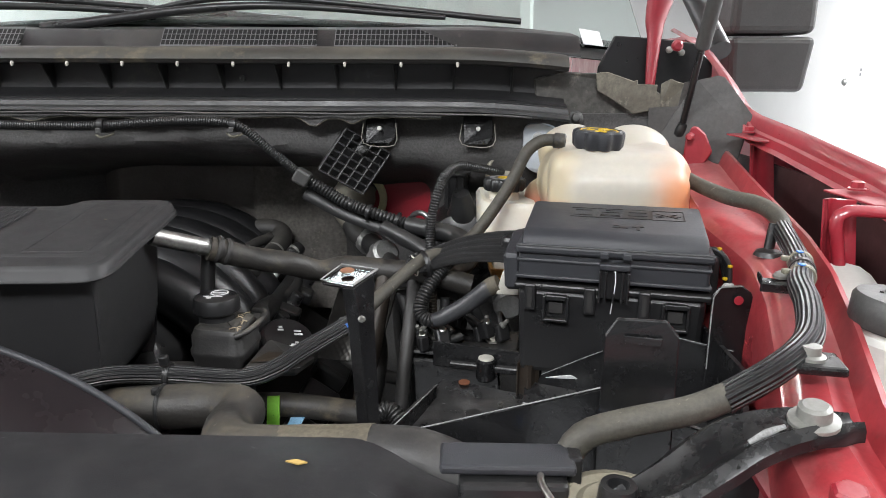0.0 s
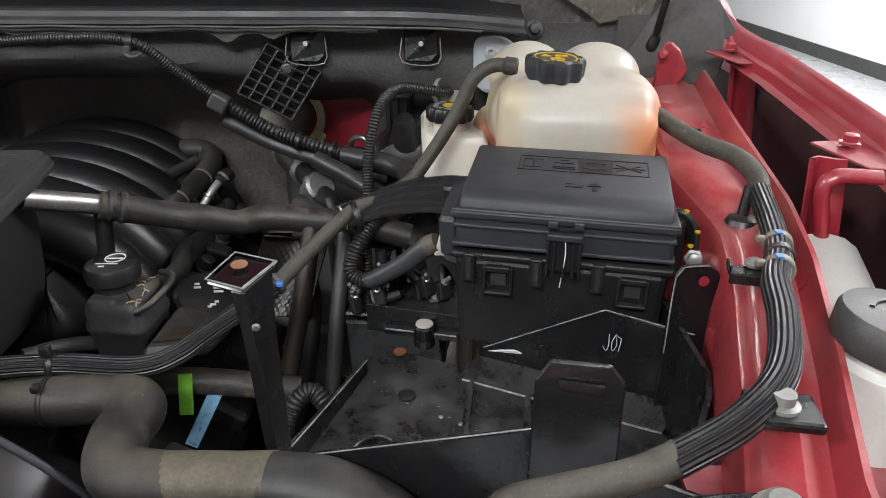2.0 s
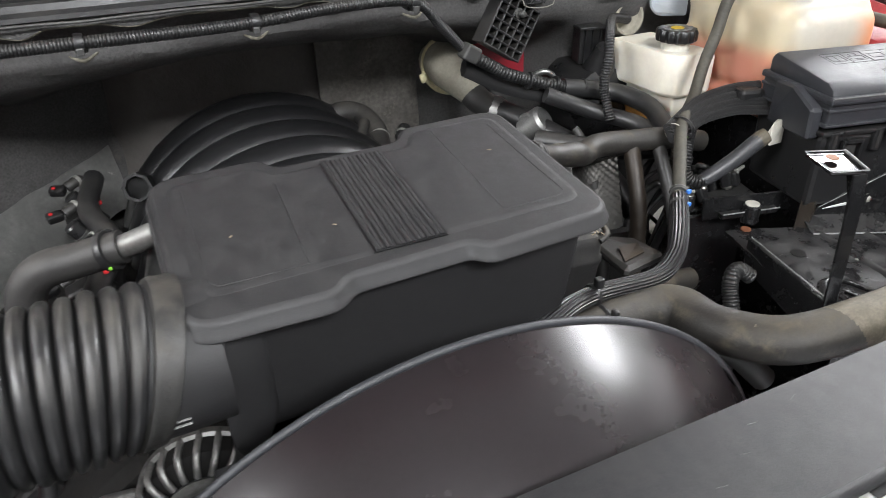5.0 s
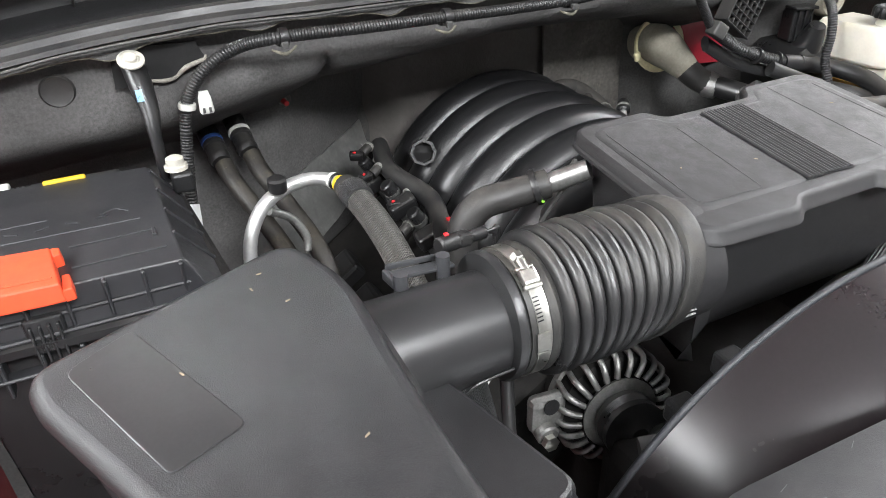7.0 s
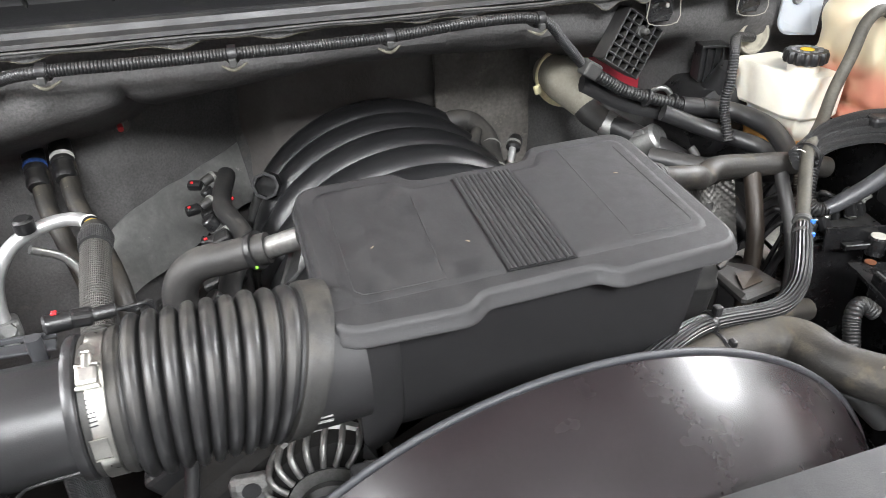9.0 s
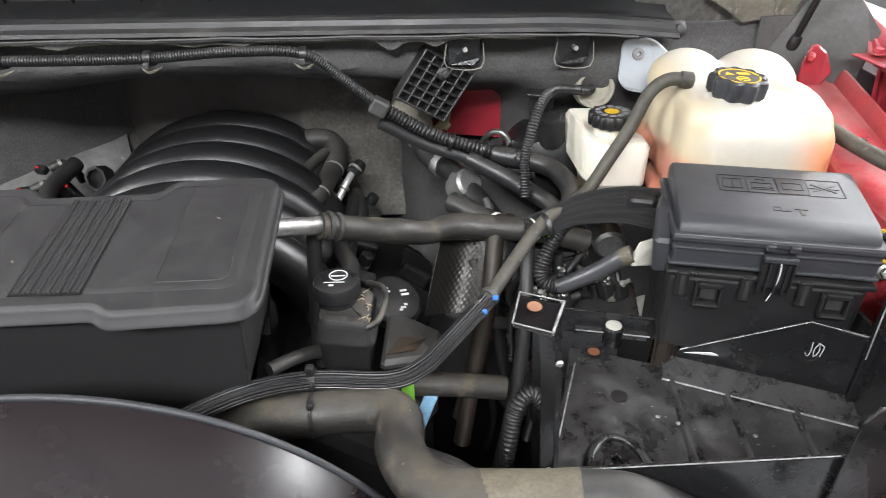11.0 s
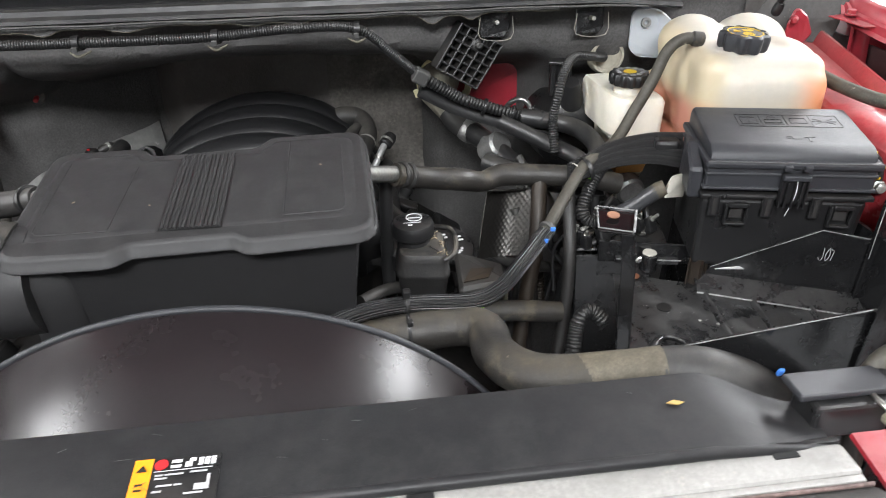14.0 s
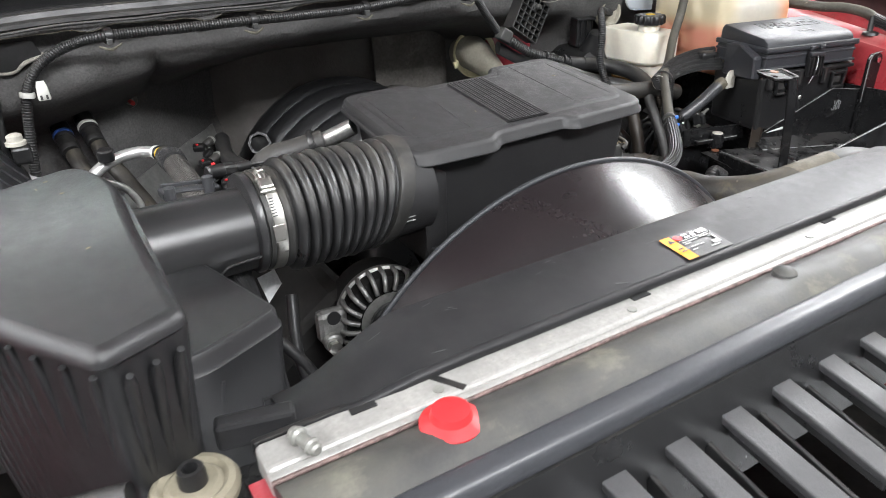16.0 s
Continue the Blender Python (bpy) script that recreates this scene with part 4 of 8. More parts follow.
part("bolt", lathe([(0.0055, 0), (0.0055, 0.008), (0.003, 0.011)], (0.425, 0.901, 1.408), (-0.5, -1, 0), 12), RED, bracket)

# door mirror
mirror = thing("door_mirror", (0.8, 1.55, 1.52), "large black towing door mirror", "door mirror")
part("upper_shell", box((0.786, 1.6, 1.645), (0.178, 0.14, 0.16), bev=0.016, seg=3), SEAL, mirror, "grey plastic upper mirror shell")
part("lower_shell", box((0.788, 1.6, 1.502), (0.182, 0.14, 0.116), bev=0.014, seg=3, taper=0.88), SEAL, mirror, "grey plastic lower mirror shell")
part("arm", box((0.62, 1.66, 1.52), (0.16, 0.08, 0.05), bev=0.015), BLACK, mirror)

# washer filler
washer = thing("washer_filler", (0.42, 0.42, 1.3), "white washer fluid filler with a dark grey cap", "washer filler")
part("neck", lathe([(0.03, -0.15), (0.032, -0.03), (0.032, -0.012), (0.028, -0.008), (0.028, 0)], (0.42, 0.429, 1.331), (0.1, 0, 1)), WHITE_PL, washer)
wcap = part("cap", lathe([(0.031, -0.004), (0.033, 0), (0.033, 0.014), (0.031, 0.0175), (0.027, 0.018), (0.0, 0.018)], (0.42, 0.429, 1.331), (0.1, 0, 1), 40), SEAL, washer, "dark grey round cap")
WM = Matrix.Translation((0.4215, 0.429, 1.3492)) @ pose(0, 0, 0, 0, 5, 0)
part("raised_screen", join(arc_mark(0.017, 0.0195, 0.5, 2.6, 14, WM @ Matrix.Translation((0, -0.004, 0)), 0.0012), arc_mark(0.008, 0.0102, 0.5, 2.6, 10, WM @ Matrix.Translation((0, -0.006, 0)), 0.0012), flat_mark([(-0.0165, 0.0065), (-0.0145, 0.0065), (-0.0065, -0.001), (-0.0085, -0.0015)], WM, 0.0012), flat_mark([(0.0165, 0.0065), (0.0145, 0.0065), (0.0065, -0.001), (0.0085, -0.0015)], WM, 0.0012)), BLACK, wcap, "raised windscreen symbol")
for a in range(3):
    part("raised_spray", flat_mark([(-0.009 + 0.008 * a, -0.012), (-0.006 + 0.008 * a, -0.012), (-0.0055 + 0.007 * a, -0.019), (-0.0075 + 0.007 * a, -0.019)], WM, 0.0012), BLACK, wcap)
part("tube", tube([(0.46, 0.58, 1.3), (0.445, 0.52, 1.29), (0.44, 0.46, 1.26)], 0.032, 16), WHITE_PL, washer, "greyish white washer tank shoulder")


# ---- coolant tank ----
def ball(c, r, sub=3):
    bm = bmesh.new()
    bmesh.ops.create_icosphere(bm, subdivisions=sub, radius=1)
    return turned(bm, Matrix.Translation(c) @ Matrix.Diagonal((*r, 1)))


tank = thing("coolant_tank", (0.3, 0.82, 1.28), "milky translucent coolant tank stained orange by coolant", "coolant tank")
body = join(box((0.307, 0.815, 1.345), (0.15, 0.165, 0.12), rz=-6, bev=0.022, seg=4), rod((0.268, 0.875, 1.3), (0.268, 0.875, 1.395), 0.04), rod((0.342, 0.866, 1.3), (0.342, 0.866, 1.395), 0.044), box((0.375, 0.79, 1.283), (0.05, 0.12, 0.008), rz=-6, bev=0.003), ball((0.268, 0.875, 1.39), (0.043, 0.046, 0.036)), ball((0.342, 0.866, 1.39), (0.047, 0.05, 0.036)),
            ball((0.352, 0.8, 1.37), (0.04, 0.07, 0.04)), ball((0.25, 0.83, 1.36), (0.03, 0.06, 0.04)), box((0.31, 0.77, 1.33), (0.14, 0.1, 0.13), rz=-6, bev=0.028, seg=4), ball((0.23, 0.88, 1.33), (0.02, 0.03, 0.025)),
            box((0.31, 0.8, 1.275), (0.17, 0.17, 0.02), rz=-6, bev=0.009, seg=3), rod((0.28, 0.775, 1.39), (0.28, 0.775, 1.412), 0.026, 0.024))
tb = part("body", body, TANK, tank)
mod = tb.modifiers.new("fuse", "REMESH")
mod.mode, mod.voxel_size, mod.use_smooth_shade = "VOXEL", 0.0035, True
mod = tb.modifiers.new("soften", "SMOOTH")
mod.factor, mod.iterations = 0.6, 8
part("mounting_tab", plate([(p[0], 0.951 - 0.35 * max(0.0, p[0] - 0.236), p[1]) for p in rounded([(0.212, 1.366), (0.212, 1.42), (0.25, 1.42), (0.27, 1.402), (0.27, 1.35), (0.226, 1.352)], [0.008, 0.014, 0.012, 0.004, 0.004, 0.008])], 0.006, 0.0015), TAB_PLASTIC, tank, "bluish translucent mounting tab")
part("tab_bush", lathe([(0.007, 0), (0.007, 0.006), (0.003, 0.006), (0.003, 0.0)], (0.2325, 0.951, 1.4005), (0, -1, 0.2), 16), CAST, tank)
# lobed screw cap
lob = [(0.0275 + 0.0022 * math.cos(9 * a)) for a in (2 * math.pi * k / 108 for k in range(108))]
rings = [[(f * r * math.cos(2 * math.pi * k / 108), f * r * math.sin(2 * math.pi * k / 108), h) for k, r in enumerate(lob)] for f, h in ((0.9, 0), (0.97, 0.003), (1, 0.0145), (0.97, 0.0185), (0.85, 0.0205), (0.82, 0.019), (0.02, 0.019))]
CAPM = Matrix.Translation((0.28, 0.772, 1.407)) @ pose(0, 0, 0, 3, 2, 0)
cap = part("cap", turned(smooth(ring_mesh(rings), 40), CAPM), FUSE_GREY, tank, "dark grey lobed screw cap")


TOP = CAPM @ Matrix.Translation((0, 0, 0.0191))
for a0, a1 in ((0.1, 3.04), (3.24, 6.18)):
    part("print_ring", arc_mark(0.0192, 0.0208, a0, a1, 24, TOP), YELLOW, cap, "yellow printed ring")
part("print_triangle", flat_mark([(-0.0135, 0.003), (-0.004, 0.003), (-0.0088, 0.0115)], TOP), YELLOW, cap, "yellow warning triangle")
for x0, x1 in ((0.0005, 0.0058), (0.0068, 0.0122)):
    part("print_book", flat_mark([(x0, 0.0035), (x1, 0.0035), (x1, 0.0098), (x0, 0.0098)], TOP), YELLOW, cap, "yellow printed symbol")
for a in (0.2, 2.3, 4.4):
    part("print_arc", arc_mark(0.0046, 0.0068, a, a + 1.75, 10, TOP @ Matrix.Translation((0.0005, -0.0078, 0))), YELLOW, cap, "yellow printed symbol")
part("print_bar", flat_mark([(-0.0025, -0.009), (0.0035, -0.009), (0.0035, -0.0066), (-0.0025, -0.0066)], TOP), YELLOW, cap, "yellow printed symbol")

# ---- brake fluid reservoir ----
brk = thing("brake_fluid_reservoir", (0.18, 0.88, 1.25), "cream translucent brake fluid reservoir with a dark cap", "fluid reservoir")
part("body", join(prism(rounded([(0.148, 0.955), (0.152, 0.85), (0.165, 0.825), (0.224, 0.825), (0.224, 0.955)], 0.01), [(1.276, -0.004), (1.28, -0.001), (1.325, 0), (1.331, -0.004), (1.332, -0.008)]),
                  prism(rounded([(0.16, 0.93), (0.165, 0.832), (0.218, 0.832), (0.218, 0.93)], 0.01), [(1.215, -0.012), (1.225, -0.008), (1.28, -0.001)]), rod((0.183, 0.862, 1.33), (0.183, 0.862, 1.345), 0.019)), TANK_CREAM, brk)
BM = Matrix.Translation((0.183, 0.862, 1.343))
lob = [(0.0255 + 0.0014 * math.cos(14 * a)) for a in (2 * math.pi * k / 112 for k in range(112))]
rings = [[(f * r * math.cos(2 * math.pi * k / 112), f * r * math.sin(2 * math.pi * k / 112), h) for k, r in enumerate(lob)] for f, h in ((0.93, 0), (1, 0.002), (1, 0.012), (0.94, 0.015), (0.02, 0.0155))]
bcap = part("cap", turned(smooth(ring_mesh(rings), 40), BM), BLACK, brk, "black ribbed cap")
BT = BM @ Matrix.Translation((0, 0, 0.0156))
part("print_disc", arc_mark(0.0005, 0.0085, 0, 6.25, 20, BT), YELLOW, bcap, "yellow printed disc")
for a in span(0, 5.6, 9):
    part("print_bar", arc_mark(0.013, 0.019, a, a + 0.4, 4, BT), PRINT_DARK, bcap)
part("level_band", prism(rounded([(0.158, 0.93), (0.163, 0.831), (0.219, 0.831), (0.219, 0.93)], 0.01), [(1.222, -0.009), (1.245, -0.003)]), material("brown_fluid", (0.5, 0.25, 0.07), 0.4), brk, "brownish fluid showing at the bottom")
booster = thing("brake_booster", (0.12, 1.0, 1.27), "black brake booster behind the reservoir", "brake booster")
part("shell", lathe([(0.03, -0.05), (0.05, -0.04), (0.055, 0.0), (0.055, 0.04)], (0.13, 0.975, 1.245), (0, 1, 0)), BLACK, booster)
part("pedestal", tube([(0.13, 0.96, 1.27), (0.13, 0.945, 1.3), (0.127, 0.935, 1.325)], [0.03, 0.02, 0.012], 16), BLACK, booster)
part("master_cylinder", rod((0.19, 0.82, 1.2), (0.19, 0.98, 1.22), 0.02, bev=0.004), CAST, booster)

# ---- main fuse box ----
FA = -12.4
FM = Matrix.Translation((0.279, 0.66, 0)) @ pose(0, 0, 0, 0, 0, FA)


def local_box(c, size, bev=0.002, taper=1.0, rx=0):
    return turned(box(c, size, bev=bev, taper=taper, rx=rx), FM)


def yz_prism(prof, x0, x1, bev=0.004, m=FM):
    bm = bmesh.new()
    vs = [bm.verts.new((x0, y, z)) for y, z in prof]
    f = bm.faces.new(vs)
    got = bmesh.ops.extrude_face_region(bm, geom=[f])
    for v in (g for g in got["geom"] if isinstance(g, bmesh.types.BMVert)):
        v.co.x = x1
    bmesh.ops.recalc_face_normals(bm, faces=bm.faces[:])
    if bev:
        bmesh.ops.bevel(bm, geom=bm.edges[:], offset=bev, segments=2, profile=0.5, affect="EDGES")
    return turned(smooth(bm, 40), m)


fuse = thing("fuse_box", (0.279, 0.66, 1.2), "dark grey plastic fuse box with a latched lid", "fuse box")
lid = part("lid", yz_prism([(0.054, 1.326), (0.054, 1.348), (0.048, 1.356), (-0.042, 1.346), (-0.052, 1.34), (-0.057, 1.326)], -0.084, 0.084, 0.004), FUSE_GREY, fuse)
part("lid_edge", turned(tube([(-0.088, -0.061, 1.3338), (0.0, -0.061, 1.3338), (0.088, -0.061, 1.3338)], 0.0007, 6, 0.05), FM), EDGE_DARK, lid, "worn grey edge")
part("lid_rim", local_box((0, -0.001, 1.3295), (0.178, 0.12, 0.008), 0.0025), FUSE_GREY, lid)
part("lid_skirt", local_box((0, 0, 1.3135), (0.172, 0.114, 0.026), 0.003), FUSE_GREY, lid)
part("body_rim", local_box((0, -0.001, 1.2935), (0.178, 0.12, 0.006), 0.002), BLACK, fuse)
part("body", local_box((0, 0, 1.247), (0.172, 0.114, 0.088), 0.006, 0.96), BLACK, fuse)
part("lid_step", local_box((0, 0, 1.3185), (0.1745, 0.1165, 0.004), 0.0015), FUSE_GREY, lid)
part("lid_foot", local_box((0, 0, 1.3025), (0.1765, 0.1185, 0.004), 0.0015), FUSE_GREY, lid)
clip = part("latch", local_box((0.003, -0.0615, 1.305), (0.027, 0.006, 0.034), 0.0015), BLACK, fuse)
for dx in (-0.0125, -0.0075, 0.0, 0.0075, 0.0125):
    part("latch_rib", local_box((0.003 + dx, -0.0655, 1.3), (0.0022, 0.006, 0.03), 0.0008), BLACK, clip)
for dx in (-0.01, 0.01):
    part("latch_peg", local_box((0.003 + dx, -0.063, 1.3285), (0.008, 0.005, 0.006), 0.0012), FUSE_GREY, clip)
part("latch_bar", local_box((0.003, -0.0655, 1.319), (0.028, 0.0065, 0.006), 0.0015), FUSE_GREY, clip)
part("chalk_line", turned(tube([(0.003, -0.0675, 1.319), (0.0042, -0.0685, 1.306), (0.003, -0.0675, 1.291), (0.0015, -0.062, 1.273)], 0.0005, 6, 0.004), FM), PRINT, clip, "thin white chalk line")
for dx in (-0.0735, -0.018, 0.031):
    part("front_pillar", local_box((dx, -0.059, 1.283), (0.011, 0.007, 0.026), 0.0015), BLACK, fuse)
    part("pillar_groove", local_box((dx, -0.0626, 1.283), (0.004, 0.001, 0.02), 0), RUBBER, fuse)
for dx in (-0.049, 0.059):
    frame_ = part("front_clip", join(local_box((dx, -0.0625, 1.285), (0.02, 0.006, 0.005), 0.001), local_box((dx - 0.011, -0.061, 1.274), (0.003, 0.006, 0.024), 0.001), local_box((dx + 0.011, -0.061, 1.274), (0.003, 0.006, 0.024), 0.001), local_box((dx, -0.061, 1.262), (0.024, 0.006, 0.003), 0.001)), BLACK, fuse)
    part("clip_tongue", local_box((dx, -0.0585, 1.274), (0.014, 0.004, 0.012), 0.001), RUBBER, frame_)
part("side_wing", turned(plate([(-0.09, 0.03, 1.33), (-0.1, -0.01, 1.335), (-0.102, -0.05, 1.32), (-0.1, -0.05, 1.285), (-0.092, 0.03, 1.28)], 0.016, 0.003, (1, 0, 0)), FM), FUSE_GREY, fuse, "angled cable entry cover")
LT = FM @ Matrix.Translation((0, 0.006, 1.3515)) @ pose(0, 0, 0, 6.5, 0, 0)
def sign_box(x0, x1, y0, y1, w=0.0007):
    """A thin outline on the lid."""
    return join(*[box((*c, 0), (*size, 0.0006), bev=0) for c, size in ((((x0 + x1) / 2, y0), (x1 - x0, w)), (((x0 + x1) / 2, y1), (x1 - x0, w)), ((x0, (y0 + y1) / 2), (w, y1 - y0)), ((x1, (y0 + y1) / 2), (w, y1 - y0)))])


part("sign_frame", turned(sign_box(-0.043, 0.066, -0.006, 0.022), LT), FUSE_MARK, lid, "dark outlined row of signs")
for x in (-0.0175, 0.0085, 0.036):
    part("sign_divider", turned(box((x, 0.008, 0), (0.0007, 0.028, 0.0006), bev=0), LT), FUSE_MARK, lid)
part("book_sign", turned(join(sign_box(-0.039, -0.0305, 0.0, 0.016), sign_box(-0.0305, -0.022, 0.0, 0.016)), LT), FUSE_MARK, lid)
part("car_sign", turned(join(sign_box(-0.0135, 0.0045, 0.003, 0.011), sign_box(-0.009, 0.0, 0.011, 0.017), box((-0.0045, 0.0, 0), (0.02, 0.0012, 0.0006), bev=0)), LT), FUSE_MARK, lid)
part("battery_sign", turned(box((0.0222, 0.008, 0), (0.026, 0.026, 0.0006), bev=0), LT), FUSE_MARK, lid, "filled dark sign")
part("battery_outline", turned(sign_box(0.0135, 0.031, 0.002, 0.013), LT @ Matrix.Translation((0, 0, 0.0005))), FUSE_GREY, lid)
part("wrench_sign", turned(join(box((0.05, 0.008, 0), (0.024, 0.0016, 0.0006), bev=0, rz=32), box((0.05, 0.008, 0), (0.024, 0.0016, 0.0006), bev=0, rz=-32), box((0.05, 0.0075, 0), (0.026, 0.001, 0.0006), bev=0)), LT), FUSE_MARK, lid)
part("arrow_mark", turned(join(box((0.022, -0.035, 0.0), (0.0032, 0.008, 0.0008), bev=0), turned(plate([(0.0165, -0.031, 0), (0.0275, -0.031, 0), (0.022, -0.0245, 0)], 0.0006, 0), Matrix.Identity(4)), box((0.009, -0.0315, 0), (0.008, 0.007, 0.0008), bev=0), sign_box(-0.001, 0.005, -0.034, -0.0285)), LT), FUSE_MARK, lid)

# plug and wires behind the fuse box
loom = thing("fuse_box_plug", (0.378, 0.63, 1.3), "black wiring plug with yellow marks and a pale nut", "wiring plug")
part("body", box((0.374, 0.635, 1.3), (0.022, 0.035, 0.05), rz=-12, bev=0.005), BLACK, loom)
for k in range(4):
    part("wire", tube([(0.366, 0.632 + 0.004 * k, 1.322), (0.376 + 0.002 * k, 0.622, 1.33 - 0.003 * k), (0.388, 0.616 + 0.003 * k, 1.318 - 0.003 * k), (0.39, 0.612, 1.29)], 0.0028, 8), CONDUIT, loom)
for p in ((0.38, 0.62, 1.331), (0.389, 0.613, 1.316), (0.384, 0.61, 1.305)):
    part("yellow_mark", box(p, (0.004, 0.004, 0.003), bev=0.001, rz=30), YELLOW, loom, "yellow paint mark")
part("white_wire", tube([(0.366, 0.616, 1.3), (0.362, 0.614, 1.318), (0.37, 0.616, 1.328)], 0.0012, 6), TANK_CREAM, loom)
loom.location.x -= 0.012
part("nut", lathe([(0.008, 0), (0.008, 0.003), (0.0055, 0.004), (0.0055, 0.01), (0.003, 0.011)], (0.389, 0.612, 1.293), (-0.3, -1, 0.3), 6), BOLT_GREY, loom, "pale nut")

# added black sheet that fills the dark gap between the tray and the inner wing
single("dark_fill_sheet", sheet(lambda u, v: (0.356 - 0.02 * v + 0.03 * step01(0.5, 0.42, u) * -1, u, 1.262 - 0.5 * v), span(0.4, 0.985, 24), span(0, 1, 8), 0.004), STEEL_BLACK, "added black sheet for the dark gap below the fuse box", "splash panel")

# ---- empty battery tray ----
tray = thing("battery_tray", (0.17, 0.55, 1.17), "empty black steel battery tray, scuffed and dusty", "battery tray")
TZ = 1.172
part("floor_plate", sheet(lambda u, v: (0.058 + 0.052 * v + u * (0.292 - 0.052 * v), 0.475 + 0.185 * v + u * (-0.03 - 0.06 * v), TZ + 0.0035 + 0.0016 * noise.noise((u * 9, v * 6, 3.0)) + 0.0008 * noise.noise((u * 26, v * 17, 8.0)) + 0.0022 * step01(0.06, 0.0, abs(u - 0.62 + 0.25 * v))), span(0, 1, 60), span(0, 1, 40), 0.004), TRAY_STEEL, tray)
part("left_flange", plate([(0.052, 0.468, TZ - 0.02), (0.052, 0.468, TZ + 0.03), (0.106, 0.62, TZ + 0.016), (0.106, 0.62, TZ - 0.02)], 0.004, 0.0012), STEEL_BLACK, tray)
part("front_wall", plate([(0.05, 0.462, 1.06), (0.05, 0.466, 1.215), (0.222, 0.4, 1.296), (0.235, 0.39, 1.296), (0.235, 0.39, 1.06)], 0.004, 0.001), STEEL_BLACK, tray)
tab = part("front_tab", plate([(0.216, 0.395, 1.2), (0.216, 0.39, 1.335), (0.223, 0.3895, 1.347), (0.251, 0.383, 1.348), (0.259, 0.3815, 1.338), (0.262, 0.383, 1.2)], 0.003, 0.001), STEEL_BLACK, tray)
part("tab_slot", box((0.238, 0.384, 1.335), (0.022, 0.002, 0.005), rz=-13, bev=0.0005), STEEL_BLACK, tab, "worn slot edge")
part("right_wall", plate([(0.258, 0.386, 1.06), (0.258, 0.386, 1.282), (0.335, 0.37, 1.262), (0.335, 0.37, 1.06)], 0.004, 0.001), STEEL_BLACK, tray)
part("right_worn_edge", tube([(0.262, 0.3845, 1.2825), (0.333, 0.369, 1.2635)], 0.0008, 6, 0.05), EDGE_GREY, tray, "worn bright edge")
part("emboss", tube([(0.088, 0.485, TZ + 0.004), (0.1, 0.518, TZ + 0.004), (0.119, 0.534, TZ + 0.004), (0.138, 0.524, TZ + 0.004), (0.15, 0.488, TZ + 0.004)], 0.006, 12, flat=0.6), TRAY_STEEL, tray)
part("inner_emboss", tube([(0.108, 0.488, TZ + 0.004), (0.113, 0.51, TZ + 0.004), (0.121, 0.513, TZ + 0.004), (0.13, 0.488, TZ + 0.004)], 0.0035, 10, flat=0.6), TRAY_STEEL, tray)
for a, b in (((0.18, 0.46), (0.2, 0.63)), ((0.23, 0.455), (0.245, 0.6)), ((0.29, 0.49), (0.3, 0.575))):
    part("floor_rib", tube([(*a, TZ + 0.0035), ((a[0] + b[0]) / 2, (a[1] + b[1]) / 2, TZ + 0.004), (*b, TZ + 0.0035)], 0.005, 10, 0.03, flat=0.4), TRAY_STEEL, tray)
for k in range(26):
    sx, sy = 0.09 + 0.24 * ((k * 0.618) % 1), 0.48 + 0.14 * ((k * 0.377) % 1)
    part("paint_chip", plate([(sx, sy, TZ + 0.0042), (sx + 0.001 + 0.001 * (k % 3), sy + 0.0003, TZ + 0.0042), (sx + 0.0014, sy + 0.0011, TZ + 0.0042), (sx + 0.0003, sy + 0.0008, TZ + 0.0042)], 0.0003, 0), EDGE_GREY, tray, "bright paint chip")
part("corner_nut", lathe([(0.009, 0), (0.009, 0.004), (0.0055, 0.005), (0.0055, 0.013)], (0.345, 0.512, TZ + 0.003), (-0.1, -0.2, 1), 6), BOLT_GREY, tray, "pale nut")
part("left_worn_edge", tube([(0.053, 0.468, TZ + 0.03), (0.106, 0.62, TZ + 0.0165)], 0.0007, 6, 0.05), EDGE_GREY, tray, "worn bright edge")
part("wall_worn_edge", tube([(0.05, 0.465, 1.2155), (0.22, 0.4, 1.2965)], 0.0005, 6, 0.05), EDGE_GREY, tray, "worn bright edge")
part("drain_hole", lathe([(0.008, 0), (0.008, 0.0012)], (0.142, 0.585, TZ + 0.0038), seg=18), BLACK, tray, "dark drain hole")
part("plug_hole", lathe([(0.006, 0), (0.006, 0.0012), (0.004, 0.0012)], (0.133, 0.651, TZ + 0.0038), seg=18), material("rusty_brown", (0.17, 0.06, 0.025), 0.8), tray, "rusty hole")
for x, y in ((0.171, 0.557), (0.187, 0.548), (0.205, 0.556), (0.25, 0.53), (0.295, 0.487)):
    part("weld_spot", lathe([(0.0022, 0), (0.0015, 0.0008)], (x, y, TZ + 0.004), seg=10), BOLT_GREY, tray)
part("back_flange", plate([(0.1, 0.69, TZ + 0.006), (0.215, 0.665, TZ + 0.006), (0.215, 0.668, TZ + 0.03), (0.1, 0.693, TZ + 0.034)], 0.004, 0.001), STEEL_BLACK, tray)
hb = part("hold_down_bolt", rod((0.156, 0.668, TZ), (0.156, 0.668, TZ + 0.024), 0.0105, bev=0.002), STEEL_BLACK, tray)
part("bolt_top", lathe([(0.0085, 0), (0.0082, 0.0012), (0.004, 0.002), (0.0, 0.0022)], (0.156, 0.668, TZ + 0.024), seg=18), CAP_WHITE, hb, "pale worn top")
part("hold_down_bar", box((0.155, 0.672, TZ + 0.012), (0.075, 0.012, 0.006), rz=-12, bev=0.001), STEEL_BLACK, tray)
